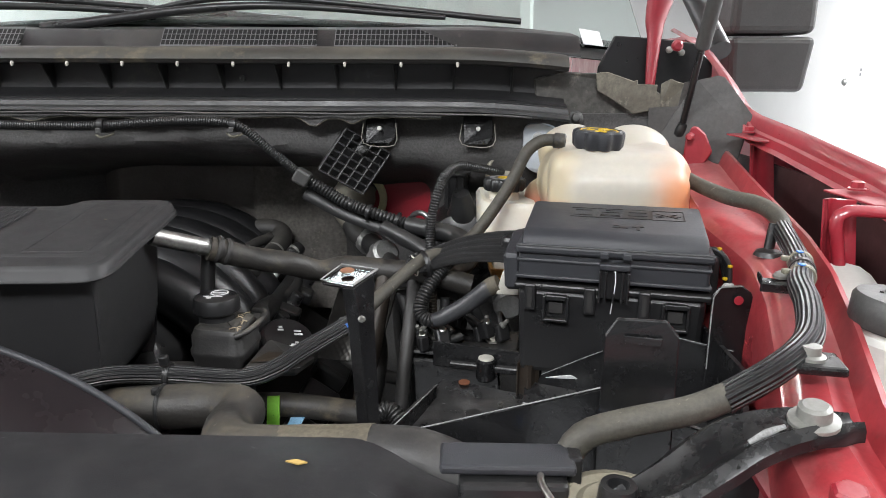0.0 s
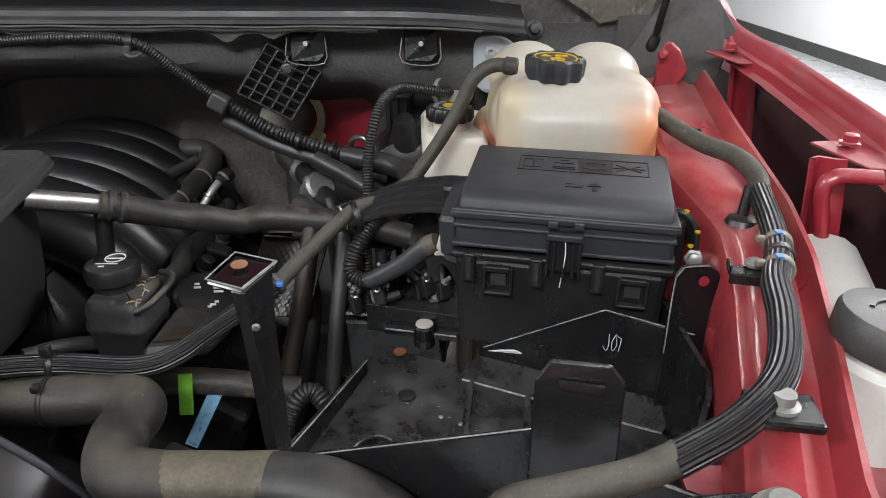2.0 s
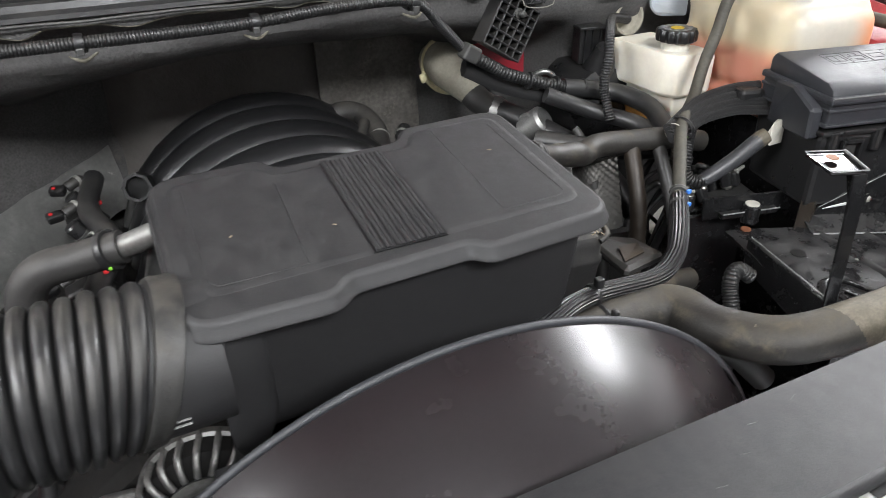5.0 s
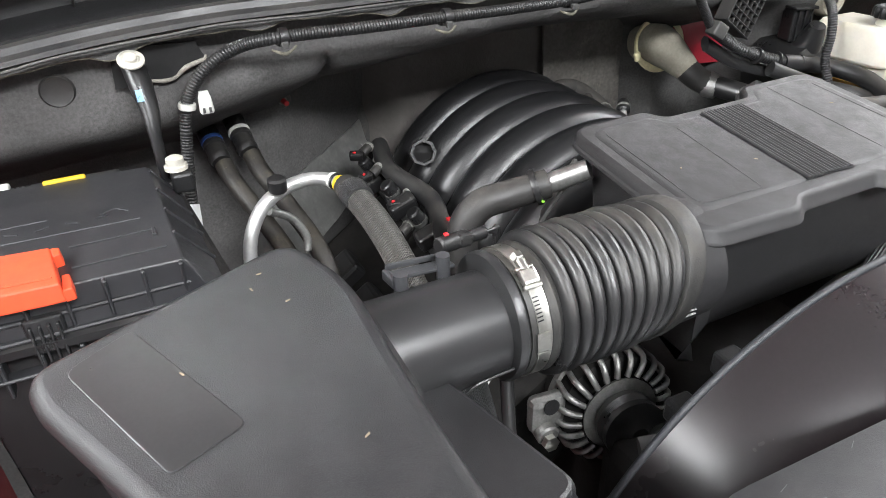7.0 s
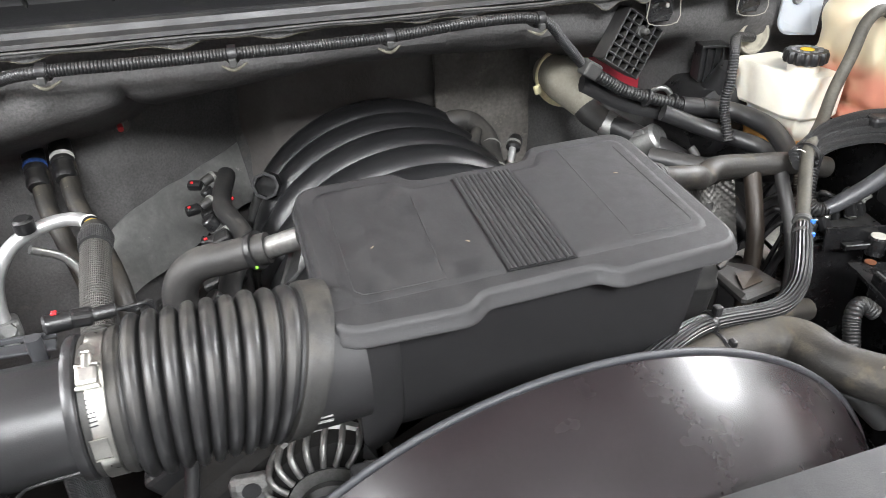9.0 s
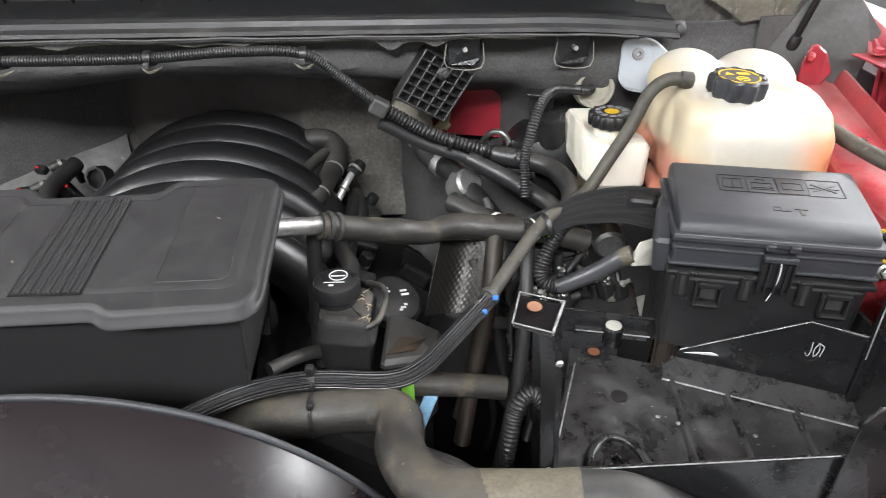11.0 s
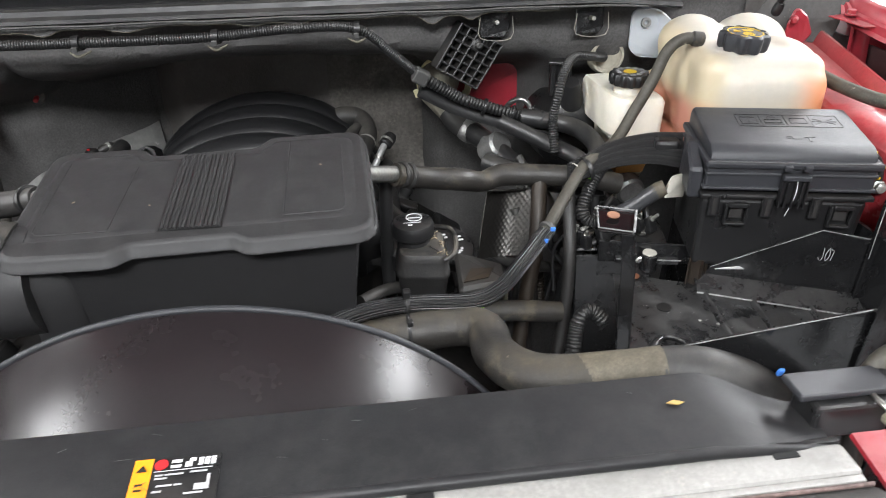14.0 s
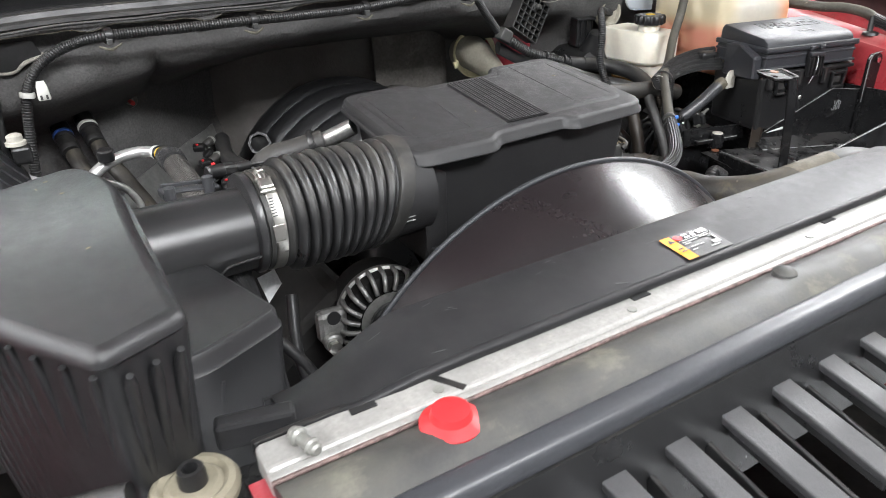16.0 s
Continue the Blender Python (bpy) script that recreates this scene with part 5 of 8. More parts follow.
part("bar_worn_edge", tube([(0.118, 0.674, TZ + 0.0155), (0.192, 0.658, TZ + 0.0155)], 0.0009, 6, 0.05), EDGE_GREY, tray, "worn bright edge")
# side plate below the fuse box
side = thing("fuse_box_support", (0.27, 0.59, 1.17), "black steel support plate with a chalk scribble", "support plate")
part("plate", plate([(0.196, 0.632, 1.172), (0.365, 0.558, 1.172), (0.365, 0.556, 1.257), (0.302, 0.582, 1.264), (0.21, 0.626, 1.2)], 0.004, 0.001), STEEL_BLACK, side)
part("foot_flange", plate([(0.194, 0.632, 1.192), (0.365, 0.556, 1.192), (0.345, 0.534, 1.1765), (0.19, 0.606, 1.1765)], 0.003, 0.0008), STEEL_BLACK, side)
part("end_plate", plate([(0.343, 0.556, 1.17), (0.343, 0.556, 1.306), (0.348, 0.5555, 1.314), (0.366, 0.554, 1.316), (0.374, 0.553, 1.31), (0.38, 0.553, 1.295), (0.386, 0.552, 1.17)], 0.004, 0.001), STEEL_BLACK, side)
part("end_edge", tube([(0.343, 0.5535, 1.24), (0.343, 0.5535, 1.306), (0.348, 0.553, 1.3145), (0.366, 0.5515, 1.3165)], 0.0006, 6, 0.01), EDGE_GREY, side, "worn bright edge")
part("end_hole", lathe([(0.004, 0), (0.004, 0.0008)], (0.363, 0.5515, 1.304), (0, -1, 0), 14), RED, side, "hole with red paint behind")
NX = Vector((-0.396, -0.918, 0)) * 0.004


def on_plate(s, z):
    a, b = Vector((0.196, 0.632, 0)), Vector((0.365, 0.558, 0))
    p = a + (b - a) * s
    return (p.x + NX.x * 2.6, p.y + NX.y * 2.6, z)


part("chalk_j", tube([on_plate(0.67, 1.245), on_plate(0.672, 1.234), on_plate(0.662, 1.229), on_plate(0.648, 1.233)], 0.0004, 6, 0.003), CAST_PRINT, side, "white chalk stroke")
part("chalk_o", tube([on_plate(0.7, 1.246), on_plate(0.685, 1.238), on_plate(0.69, 1.23), on_plate(0.706, 1.236), on_plate(0.702, 1.245), on_plate(0.722, 1.243), on_plate(0.716, 1.231)], 0.0004, 6, 0.003), CAST_PRINT, side, "white chalk stroke")
part("foot_edge", tube([(0.19, 0.606, 1.1775), (0.28, 0.564, 1.1775), (0.345, 0.534, 1.1775)], 0.001, 6, 0.05), EDGE_GREY, side, "worn bright edge")
part("plate_edge", tube([(0.209, 0.6215, 1.2005), (0.301, 0.5775, 1.2645), (0.364, 0.552, 1.2575)], 0.0004, 6, 0.2), EDGE_GREY, side, "worn bright edge")
part("brown_flap", sheet(lambda u, v: (0.185 + 0.022 * u, 0.628 - 0.006 * u + 0.004 * math.sin(9 * u), 1.21 - 0.036 * v), span(0, 1, 10), span(0, 1, 4), 0.0015), GUNK, side, "torn brown cardboard flap")
part("white_tag", plate([(0.213, 0.62, 1.198), (0.235, 0.608, 1.206), (0.242, 0.607, 1.203), (0.222, 0.618, 1.196)], 0.001, 0), PRINT, side, "torn white tag")
# upright bracket with the white-edged top
post = thing("battery_bracket", (0.045, 0.5, 1.17), "black steel hold-down bracket with worn bright edges", "bracket")
TPL = [(0.031, 0.531, 1.3362), (0.062, 0.5165, 1.3365), (0.0478, 0.483, 1.3342), (0.021, 0.496, 1.334)]
tp = part("top_plate", plate(TPL, 0.003, 0.0012), STEEL_GLOSS, post, "glossy black top plate")
part("hole", lathe([(0.0055, 0), (0.0055, 0.0008)], (0.039, 0.511, 1.3385), (0.02, -0.08, 1), 18), material("rusty_copper", (0.22, 0.1, 0.055), 0.7), tp, "rusty brown hole")
for k in range(4):
    a, b = TPL[k], TPL[(k + 1) % 4]
    part("worn_edge", rod((a[0], a[1], a[2] + 0.002), (b[0], b[1], b[2] + 0.002), 0.0011 if k == 1 else 0.0006, seg=8), EDGE_GREY, tp, "bright worn edge")
part("upright", plate([(0.038, 0.488, 1.332), (0.048, 0.483, 1.333), (0.052, 0.481, 1.31), (0.06, 0.478, 1.165), (0.05, 0.484, 1.165), (0.042, 0.487, 1.3)], 0.003, 0.0008), STEEL_BLACK, post)
part("side_rib", plate([(0.048, 0.483, 1.333), (0.06, 0.512, 1.336), (0.061, 0.5, 1.3), (0.066, 0.488, 1.165), (0.06, 0.478, 1.165)], 0.002, 0.0006), STEEL_BLACK, post)
for z in (1.31, 1.2):
    part("rivet", lathe([(0.003, 0), (0.002, 0.0015)], (0.054, 0.48, z), (0.2, -1, 0), 8), ZINC, post)

# ---- hoses and pipes ----
def hose(name, label, category, pieces, at=None, group=""):
    ob = thing(name, at or pieces[0][1][0], label, category, group)
    for nm, pts, r, mat, kw in pieces:
        part(nm, tube(pts, r, **kw), mat, ob)
    return ob


rad = hose("radiator_hose", "thick dusty rubber upper radiator hose", "hose", [
    ("hose", [(-0.26, 0.555, 1.17), (-0.2, 0.56, 1.185), (-0.142, 0.56, 1.191), (-0.09, 0.562, 1.193), (-0.066, 0.545, 1.196), (-0.064, 0.505, 1.2), (-0.045, 0.462, 1.21), (-0.01, 0.442, 1.218), (0.066, 0.43, 1.226)], 0.0208, DUSTY, dict(seg=24)),
    ("sleeve", [(0.064, 0.43, 1.226), (0.1, 0.424, 1.226), (0.135, 0.41, 1.218), (0.165, 0.392, 1.2), (0.185, 0.37, 1.17)], [0.0218, 0.0224, 0.0224, 0.021, 0.02], RUBBER, dict(seg=24))])
part("tan_end", tube([(-0.012, 0.4425, 1.2178), (0.02, 0.436, 1.2222), (0.045, 0.4325, 1.2242), (0.0675, 0.43, 1.2262)], [0.0203, 0.0211, 0.0215, 0.0222], 24, 0.004), TAN_HOSE, rad, "tan dusty sleeve end")
part("cable_tie", lathe([(0.0215, -0.002), (0.0225, 0), (0.0215, 0.002)], (-0.142, 0.56, 1.191), (1, 0, 0.05), 24), BLACK, rad)
part("tie_head", box((-0.142, 0.545, 1.215), (0.006, 0.008, 0.007)), BLACK, rad)
part("blue_clip", box((0.151, 0.395, 1.2445), (0.0055, 0.004, 0.009), bev=0.002, rx=20), BLUE, rad, "blue plastic clip")

pcv = hose("breather_hose", "dusty rubber breather hose on a bright metal stub", "hose", [
    ("metal_stub", [(-0.182, 0.652, 1.33), (-0.134, 0.712, 1.3)], 0.0092, STUB, dict(seg=20)),
    ("hose", [(-0.142, 0.7, 1.305), (-0.1, 0.722, 1.288), (-0.063, 0.73, 1.28), (-0.035, 0.75, 1.266), (-0.006, 0.765, 1.266), (0.04, 0.762, 1.264), (0.095, 0.752, 1.262), (0.14, 0.75, 1.25)], [0.0132, 0.0128, 0.0135, 0.0125, 0.0142, 0.0135, 0.013, 0.013], DUSTY, dict(seg=20))])
for k in (0.0, 0.008):
    part("hose_clamp", lathe([(0.0142, -0.003), (0.0152, 0), (0.0142, 0.003)], (-0.134 + k, 0.704 + k * 0.6, 1.303 - k * 0.5), (0.8, 0.45, -0.3), 24), RUBBER, pcv)

over = hose("coolant_hose", "long coolant hose from the tank into a braided sleeve", "hose", [
    ("hose", [(0.248, 0.81, 1.41), (0.225, 0.812, 1.411), (0.205, 0.808, 1.398), (0.188, 0.8, 1.365), (0.165, 0.79, 1.33), (0.14, 0.772, 1.302), (0.11, 0.75, 1.291), (0.085, 0.73, 1.286), (0.055, 0.695, 1.268), (0.02, 0.652, 1.243)], 0.0072, OLIVE_HOSE, dict(seg=18)),
    ("braided_sleeve", [(0.02, 0.652, 1.243), (-0.023, 0.602, 1.23), (-0.045, 0.584, 1.22), (-0.075, 0.575, 1.214), (-0.143, 0.576, 1.216), (-0.2, 0.555, 1.222), (-0.27, 0.53, 1.205)], 0.0102, SLEEVE, dict(seg=20, flat=0.85))])
part("end_collar", rod((0.25, 0.809, 1.41), (0.235, 0.811, 1.4115), 0.009, bev=0.002), DUSTY, over)
for c in ((0.012, 0.643, 1.24), (0.024, 0.657, 1.246)):
    part("blue_band", lathe([(0.0095, -0.003), (0.0105, 0), (0.0095, 0.003)], c, (0.7, 0.7, 0.2), 18), SEAL, over)
    part("blue_mark", box((c[0] + 0.004, c[1] - 0.009, c[2] + 0.004), (0.006, 0.003, 0.005), bev=0.001), BLUE, over, "small blue mark")
part("cable_tie", lathe([(0.0105, -0.003), (0.0115, 0), (0.0105, 0.003)], (-0.143, 0.576, 1.216), (1, 0, 0), 20), BLACK, over)
part("tie_head", box((-0.143, 0.57, 1.233), (0.008, 0.008, 0.01)), BLACK, over)

side_hose = hose("bypass_hose", "coolant hose in a braided sleeve along the inner wing", "hose", [
    ("hose_end", [(0.366, 0.785, 1.368), (0.378, 0.771, 1.374), (0.388, 0.735, 1.37), (0.4, 0.69, 1.367), (0.414, 0.655, 1.367), (0.418, 0.618, 1.362), (0.413, 0.59, 1.35)], 0.008, OLIVE_HOSE, dict(seg=18)),
    ("braided_sleeve", [(0.414, 0.6, 1.355), (0.408, 0.56, 1.345), (0.393, 0.515, 1.343), (0.373, 0.475, 1.343), (0.362, 0.44, 1.34), (0.35, 0.41, 1.334), (0.335, 0.388, 1.33), (0.31, 0.37, 1.322), (0.28, 0.362, 1.308)], 0.0088, SLEEVE, dict(seg=22)),
    ("front_hose", [(0.287, 0.364, 1.311), (0.26, 0.358, 1.303), (0.225, 0.354, 1.297), (0.2, 0.354, 1.288), (0.19, 0.352, 1.27), (0.187, 0.345, 1.24), (0.185, 0.335, 1.2)], 0.0085, OLIVE_HOSE, dict(seg=18))])
for c, m in (((0.4, 0.532, 1.343), CREAM), ((0.392, 0.512, 1.343), BLACK), ((0.384, 0.495, 1.343), CREAM)):
    part("band", lathe([(0.009, -0.004), (0.0098, -0.003), (0.0098, 0.003), (0.009, 0.004)], c, (0.35, 0.9, 0), 22), CLAMP if m is CREAM else BLACK, side_hose)
    if m is CREAM:
        part("clamp_ear", box((c[0] - 0.011, c[1] + 0.003, c[2] + 0.003), (0.006, 0.005, 0.004), bev=0.001), CLAMP, side_hose)
        part("blue_mark", box((c[0] - 0.002, c[1] - 0.001, c[2] + 0.0096), (0.004, 0.005, 0.001), bev=0), BLUE, side_hose, "small blue mark")
part("hose_stand", join(rod((0.403, 0.597, 1.332), (0.407, 0.6, 1.36), 0.0045), lathe([(0.013, 0), (0.011, 0.004), (0.005, 0.006)], (0.403, 0.595, 1.332), seg=16)), BLACK, side_hose, "black stand-off clip")
brk_h = part("hose_bracket", join(box((0.374, 0.508, 1.334), (0.03, 0.014, 0.002), bev=0.0008, rz=-15), box((0.3605, 0.5125, 1.3365), (0.002, 0.014, 0.006), bev=0.0006, rz=-15), box((0.372, 0.5015, 1.331), (0.028, 0.002, 0.007), bev=0.0006, rz=-15)), STEEL_BLACK, side_hose, "shiny black bent bracket")
part("bracket_bolt", lathe([(0.0065, 0), (0.0065, 0.002), (0.005, 0.004), (0.003, 0.005)], (0.378, 0.514, 1.336), seg=16), BOLT_GREY, brk_h, "pale round bolt")

for nm, lab, pts, r, mat, wave in (
    ("looped_cable", "black corrugated cable loop beside the fuse box", [(0.104, 0.699, 1.2268), (0.094, 0.702, 1.2255), (0.0862, 0.707, 1.229), (0.084, 0.713, 1.2375), (0.0905, 0.722, 1.253), (0.1037, 0.735, 1.27), (0.12, 0.746, 1.286)], 0.0072, CONDUIT, 0.0012),
    ("hanging_conduit", "thin corrugated conduit hanging in the bay", [(0.096, 0.745, 1.262), (0.096, 0.742, 1.2), (0.09, 0.73, 1.14), (0.07, 0.7, 1.1)], 0.0046, GUNK, 0.0008),
    ("ground_conduit", "corrugated conduit beside the battery tray", [(0.075, 0.585, 1.165), (0.06, 0.592, 1.175), (0.045, 0.585, 1.165), (0.035, 0.565, 1.13), (0.025, 0.55, 1.05)], 0.008, CONDUIT, 0.001),
    ("vertical_conduit", "corrugated conduit rising to the firewall grommet", [(0.187, 0.985, 1.349), (0.178, 0.958, 1.352), (0.155, 0.945, 1.358), (0.125, 0.925, 1.364), (0.105, 0.9, 1.352), (0.094, 0.885, 1.325), (0.088, 0.88, 1.29), (0.088, 0.86, 1.25)], 0.006, CONDUIT, 0.0008)):
    hose(nm, lab, "cable", [("sleeve", pts, r, mat, dict(seg=14, wave=wave * 0.8, pitch=0.0036))], group="cables")
cuff2 = thing("cable_end", (0.178, 0.672, 1.275), "white taped cable end with a tan band beside the fuse box", "cable end")
part("tape", tube([(0.1, 0.6995, 1.2262), (0.108, 0.698, 1.2292), (0.136, 0.69, 1.249), (0.158, 0.6825, 1.27), (0.166, 0.681, 1.2745)], [0.0078, 0.0088, 0.0092, 0.0095, 0.0088], 18), SENSOR, cuff2, "grey taped cable")
part("tan_band", tube([(0.156, 0.683, 1.2685), (0.162, 0.682, 1.2725), (0.168, 0.6805, 1.276)], [0.0094, 0.0099, 0.0092], 16), TAN_HOSE, cuff2, "brown band")
part("white_plate", hull([(0.165, 0.672, 1.266), (0.19, 0.676, 1.264), (0.192, 0.678, 1.293), (0.172, 0.678, 1.291), (0.167, 0.684, 1.268), (0.19, 0.688, 1.29)], 0.001), CAP_WHITE, cuff2, "dirty white plate")
grommet = thing("cable_grommet", (0.187, 0.99, 1.349), "cream rubber cable grommet in the firewall", "grommet")
part("ring", lathe([(0.027, -0.01), (0.027, 0.004), (0.0245, 0.009), (0.021, 0.009), (0.018, 0.004), (0.012, 0.002)], (0.188, 0.9725, 1.351), (0, -1, 0.1), 24), BOOT, grommet)

# ---- main wiring harness along the firewall ----
harness = thing("wiring_harness", (-0.3, 0.9, 1.42), "black corrugated wiring harness clipped along the firewall", "wiring harness")
HP = [(-0.806, 0.905, 1.22), (-0.802, 0.914, 1.27), (-0.793, 0.922, 1.33), (-0.784, 0.922, 1.366), (-0.763, 0.917, 1.394), (-0.727, 0.917, 1.411), (-0.685, 0.9, 1.419), (-0.6, 0.895, 1.419), (-0.511, 0.893, 1.419), (-0.43, 0.895, 1.418), (-0.348, 0.9, 1.418), (-0.25, 0.9, 1.424), (-0.172, 0.9, 1.42), (-0.13, 0.915, 1.385), (-0.09, 0.932, 1.346)]
part("conduit", tube(HP, 0.0058, 12, wave=0.00055, pitch=0.0032), CONDUIT, harness)
part("lower_conduit", tube([(-0.095, 0.93, 1.349), (-0.06, 0.93, 1.328), (-0.023, 0.928, 1.308), (0.053, 0.923, 1.284), (0.119, 0.907, 1.273)], 0.0075, 14, wave=0.0009, pitch=0.005), CONDUIT, harness)
part("branch", tube([(0.053, 0.923, 1.282), (0.119, 0.905, 1.272), (0.14, 0.86, 1.266), (0.135, 0.82, 1.258), (0.11, 0.77, 1.25)], 0.0125, 14), CONDUIT, harness)
part("branch", tube([(0.02, 0.915, 1.28), (0.08, 0.89, 1.255), (0.12, 0.84, 1.245), (0.12, 0.78, 1.235)], 0.011, 14), CONDUIT, harness)
for p in ((-0.685, 0.9, 1.419), (-0.511, 0.893, 1.419), (-0.348, 0.9, 1.418), (-0.172, 0.9, 1.42)):
    cl = part("clip", lathe([(0.009, -0.004), (0.0095, 0), (0.009, 0.004)], p, (1, 0, 0), 16), BLACK, harness)
    part("clip_foot", box((p[0], p[1] + 0.012, p[2] - 0.006), (0.012, 0.02, 0.008)), BLACK, cl)
    part("pale_washer", tube([(p[0] - 0.012, p[1] + 0.004, p[2] - 0.012), (p[0], p[1] - 0.004, p[2] - 0.0155), (p[0] + 0.013, p[1] + 0.004, p[2] - 0.011)], [0.001, 0.002, 0.001], 8, 0.004), FOAM_RIM, cl, "pale foam washer")
    part("clip_tail", box((p[0] - 0.001, p[1] - 0.009, p[2] - 0.006), (0.007, 0.005, 0.007), bev=0.001), SEAL, cl)
for c in ((0.0, 0.926, 1.299), (0.04, 0.924, 1.288), (0.08, 0.917, 1.28)):
    part("cable_tie", lathe([(0.0115, -0.002), (0.012, 0), (0.0115, 0.002)], c, (0.9, -0.1, -0.3), 16), BLACK, harness)
part("harness_clip", box((-0.09, 0.922, 1.348), (0.022, 0.02, 0.02), bev=0.003, ry=30), SEAL, harness, "grey harness clip")
part("trough", tube([(-0.09, 0.94, 1.325), (-0.03, 0.94, 1.293), (0.05, 0.935, 1.268), (0.11, 0.92, 1.26)], 0.013, 8, flat=0.5), BLACK, harness, "black plastic trough")
tagp = part("white_clip", prism(rounded([(-0.776, 0.904), (-0.762, 0.904), (-0.762, 0.914), (-0.776, 0.914)], 0.003), [(1.354, -0.001), (1.356, 0), (1.37, -0.001), (1.376, -0.003)]), WHITE_PL, harness, "white plastic clip")
for dx in (-0.003, 0.003):
    part("clip_slot", box((-0.769 + dx, 0.9035, 1.358), (0.0025, 0.001, 0.005), bev=0), SEAL, tagp)
part("white_band", lathe([(0.0085, -0.003), (0.009, 0), (0.0085, 0.003)], (-0.786, 0.921, 1.36), (0.2, 0, 1), 16), WHITE_PL, harness, "white band")
part("label_tag", plate([(-0.815, 0.845, 1.291), (-0.7975, 0.886, 1.269), (-0.801, 0.87, 1.229), (-0.8185, 0.829, 1.25)], 0.001, 0), PRINT, harness, "white paper tag")

# ---- relay holder with a grid front ----
relay = thing("relay_holder", (-0.02, 0.94, 1.36), "black plastic relay holder with a square grid", "relay holder")
o, ex, ey = Vector((-0.068, 0.928, 1.357)), Vector((0.058, 0.012, -0.0355)), Vector((0.038, 0.012, 0.0555))
back = ex.cross(ey).normalized()
back = back if back.y > 0 else -back
part("backing", plate([tuple(o + back * 0.02), tuple(o + ex + back * 0.02), tuple(o + ex + ey + back * 0.02), tuple(o + ey + back * 0.02)], 0.004, 0), BLACK, relay)
for i in range(6):
    part("grid_bar", join(rod(o + ex * i / 5, o + ex * i / 5 + ey, 0.0016, seg=6), plate([tuple(o + ex * i / 5), tuple(o + ex * i / 5 + ey), tuple(o + ex * i / 5 + ey + back * 0.02), tuple(o + ex * i / 5 + back * 0.02)], 0.0015, 0)), CONDUIT, relay)
for i in range(7):
    part("grid_bar", join(rod(o + ey * i / 6, o + ey * i / 6 + ex, 0.0016, seg=6), plate([tuple(o + ey * i / 6), tuple(o + ey * i / 6 + ex), tuple(o + ey * i / 6 + ex + back * 0.02), tuple(o + ey * i / 6 + back * 0.02)], 0.0015, 0)), CONDUIT, relay)
sc = o + ex * 0.5 + ey * 0.78
part("screw", join(lathe([(0.007, 0), (0.007, 0.002), (0.0045, 0.003), (0.0045, 0.01), (0.003, 0.012)], sc, -back, 16)), SEAL, relay)
for x in (0.016, 0.15):
    bk = thing("firewall_bracket", (x, 0.945, 1.41), "black steel bracket plate bolted to the firewall", "bracket", "firewall brackets")
    part("plate", plate([(x - 0.02, 0.95, 1.43), (x + 0.02, 0.95, 1.43), (x + 0.02, 0.945, 1.4), (x + 0.012, 0.94, 1.392), (x - 0.02, 0.94, 1.392)], 0.003, 0.0008), STEEL_BLACK, bk)
    part("stud", rod((x, 0.945, 1.412), (x, 0.93, 1.414), 0.003, seg=10), ZINC, bk)
    part("torn_edge", tube([(x - 0.022, 0.936, 1.42), (x - 0.022, 0.934, 1.393), (x + 0.02, 0.934, 1.391), (x + 0.022, 0.936, 1.42)], 0.0007, 6, 0.01), TORN, bk, "pale cut edge of the mat")

blk = thing("connector_block", (0.12, 0.965, 1.3), "black upright connector block on the firewall", "connector block")
part("body", box((0.121, 0.972, 1.322), (0.03, 0.03, 0.05), rz=-14, bev=0.003), BLACK, blk)
for k in range(3):
    part("rib", box((0.1095 + 0.0105 * k, 0.9575 - 0.0026 * k, 1.322), (0.002, 0.004, 0.046), rz=-14, bev=0.0006), BLACK, blk)
part("flange", box((0.12, 0.966, 1.348), (0.038, 0.034, 0.004), rz=-14, bev=0.001), BLACK, blk)
hose("brake_pipe", "bright bent metal brake pipe on the firewall", "pipe", [("pipe", [(0.05, 1.02, 1.26), (0.055, 1.0, 1.278), (0.066, 0.992, 1.285), (0.078, 0.988, 1.28), (0.084, 0.985, 1.262), (0.086, 0.98, 1.23)], 0.0042, STUB, dict(seg=12))])

bundle = thing("fuse_box_cable", (0.13, 0.745, 1.29), "flat bundle of braided cables into the fuse box", "cable", "cables")
for k in range(4):
    d = Vector((-0.002 * k, -0.0075 * k, -0.0055 * k))
    part("strand", tube([Vector(p) + d * (0.5 + i * 0.2) for i, p in enumerate(((0.07, 0.735, 1.284), (0.095, 0.745, 1.29), (0.13, 0.755, 1.301), (0.175, 0.753, 1.309), (0.21, 0.74, 1.312)))], 0.0058, 12), BRAID, bundle)
part("cable_tie", lathe([(0.0155, -0.003), (0.0165, 0), (0.0155, 0.003)], (0.088, 0.733, 1.28), (1, 0.4, 0.2), 20, False), BLACK, bundle)
part("connector", box((0.19, 0.742, 1.3), (0.03, 0.03, 0.026), rz=-12, bev=0.005), BLACK, bundle)
part("green_wire", tube([(0.0925, 0.7305, 1.269), (0.0955, 0.7285, 1.2705), (0.099, 0.73, 1.269)], 0.001, 6), GREEN, bundle, "bright green wire end")
part("white_tie", lathe([(0.0118, -0.001), (0.0122, 0), (0.0118, 0.001)], (0.076, 0.73, 1.279), (1, 0.4, 0.2), 20, False), CAP_WHITE, bundle, "white cable tie")

# ---- intake resonator box on top of the engine ----
def lid_z(x, y):
    return 1.328 + (y - 0.52) * 0.13


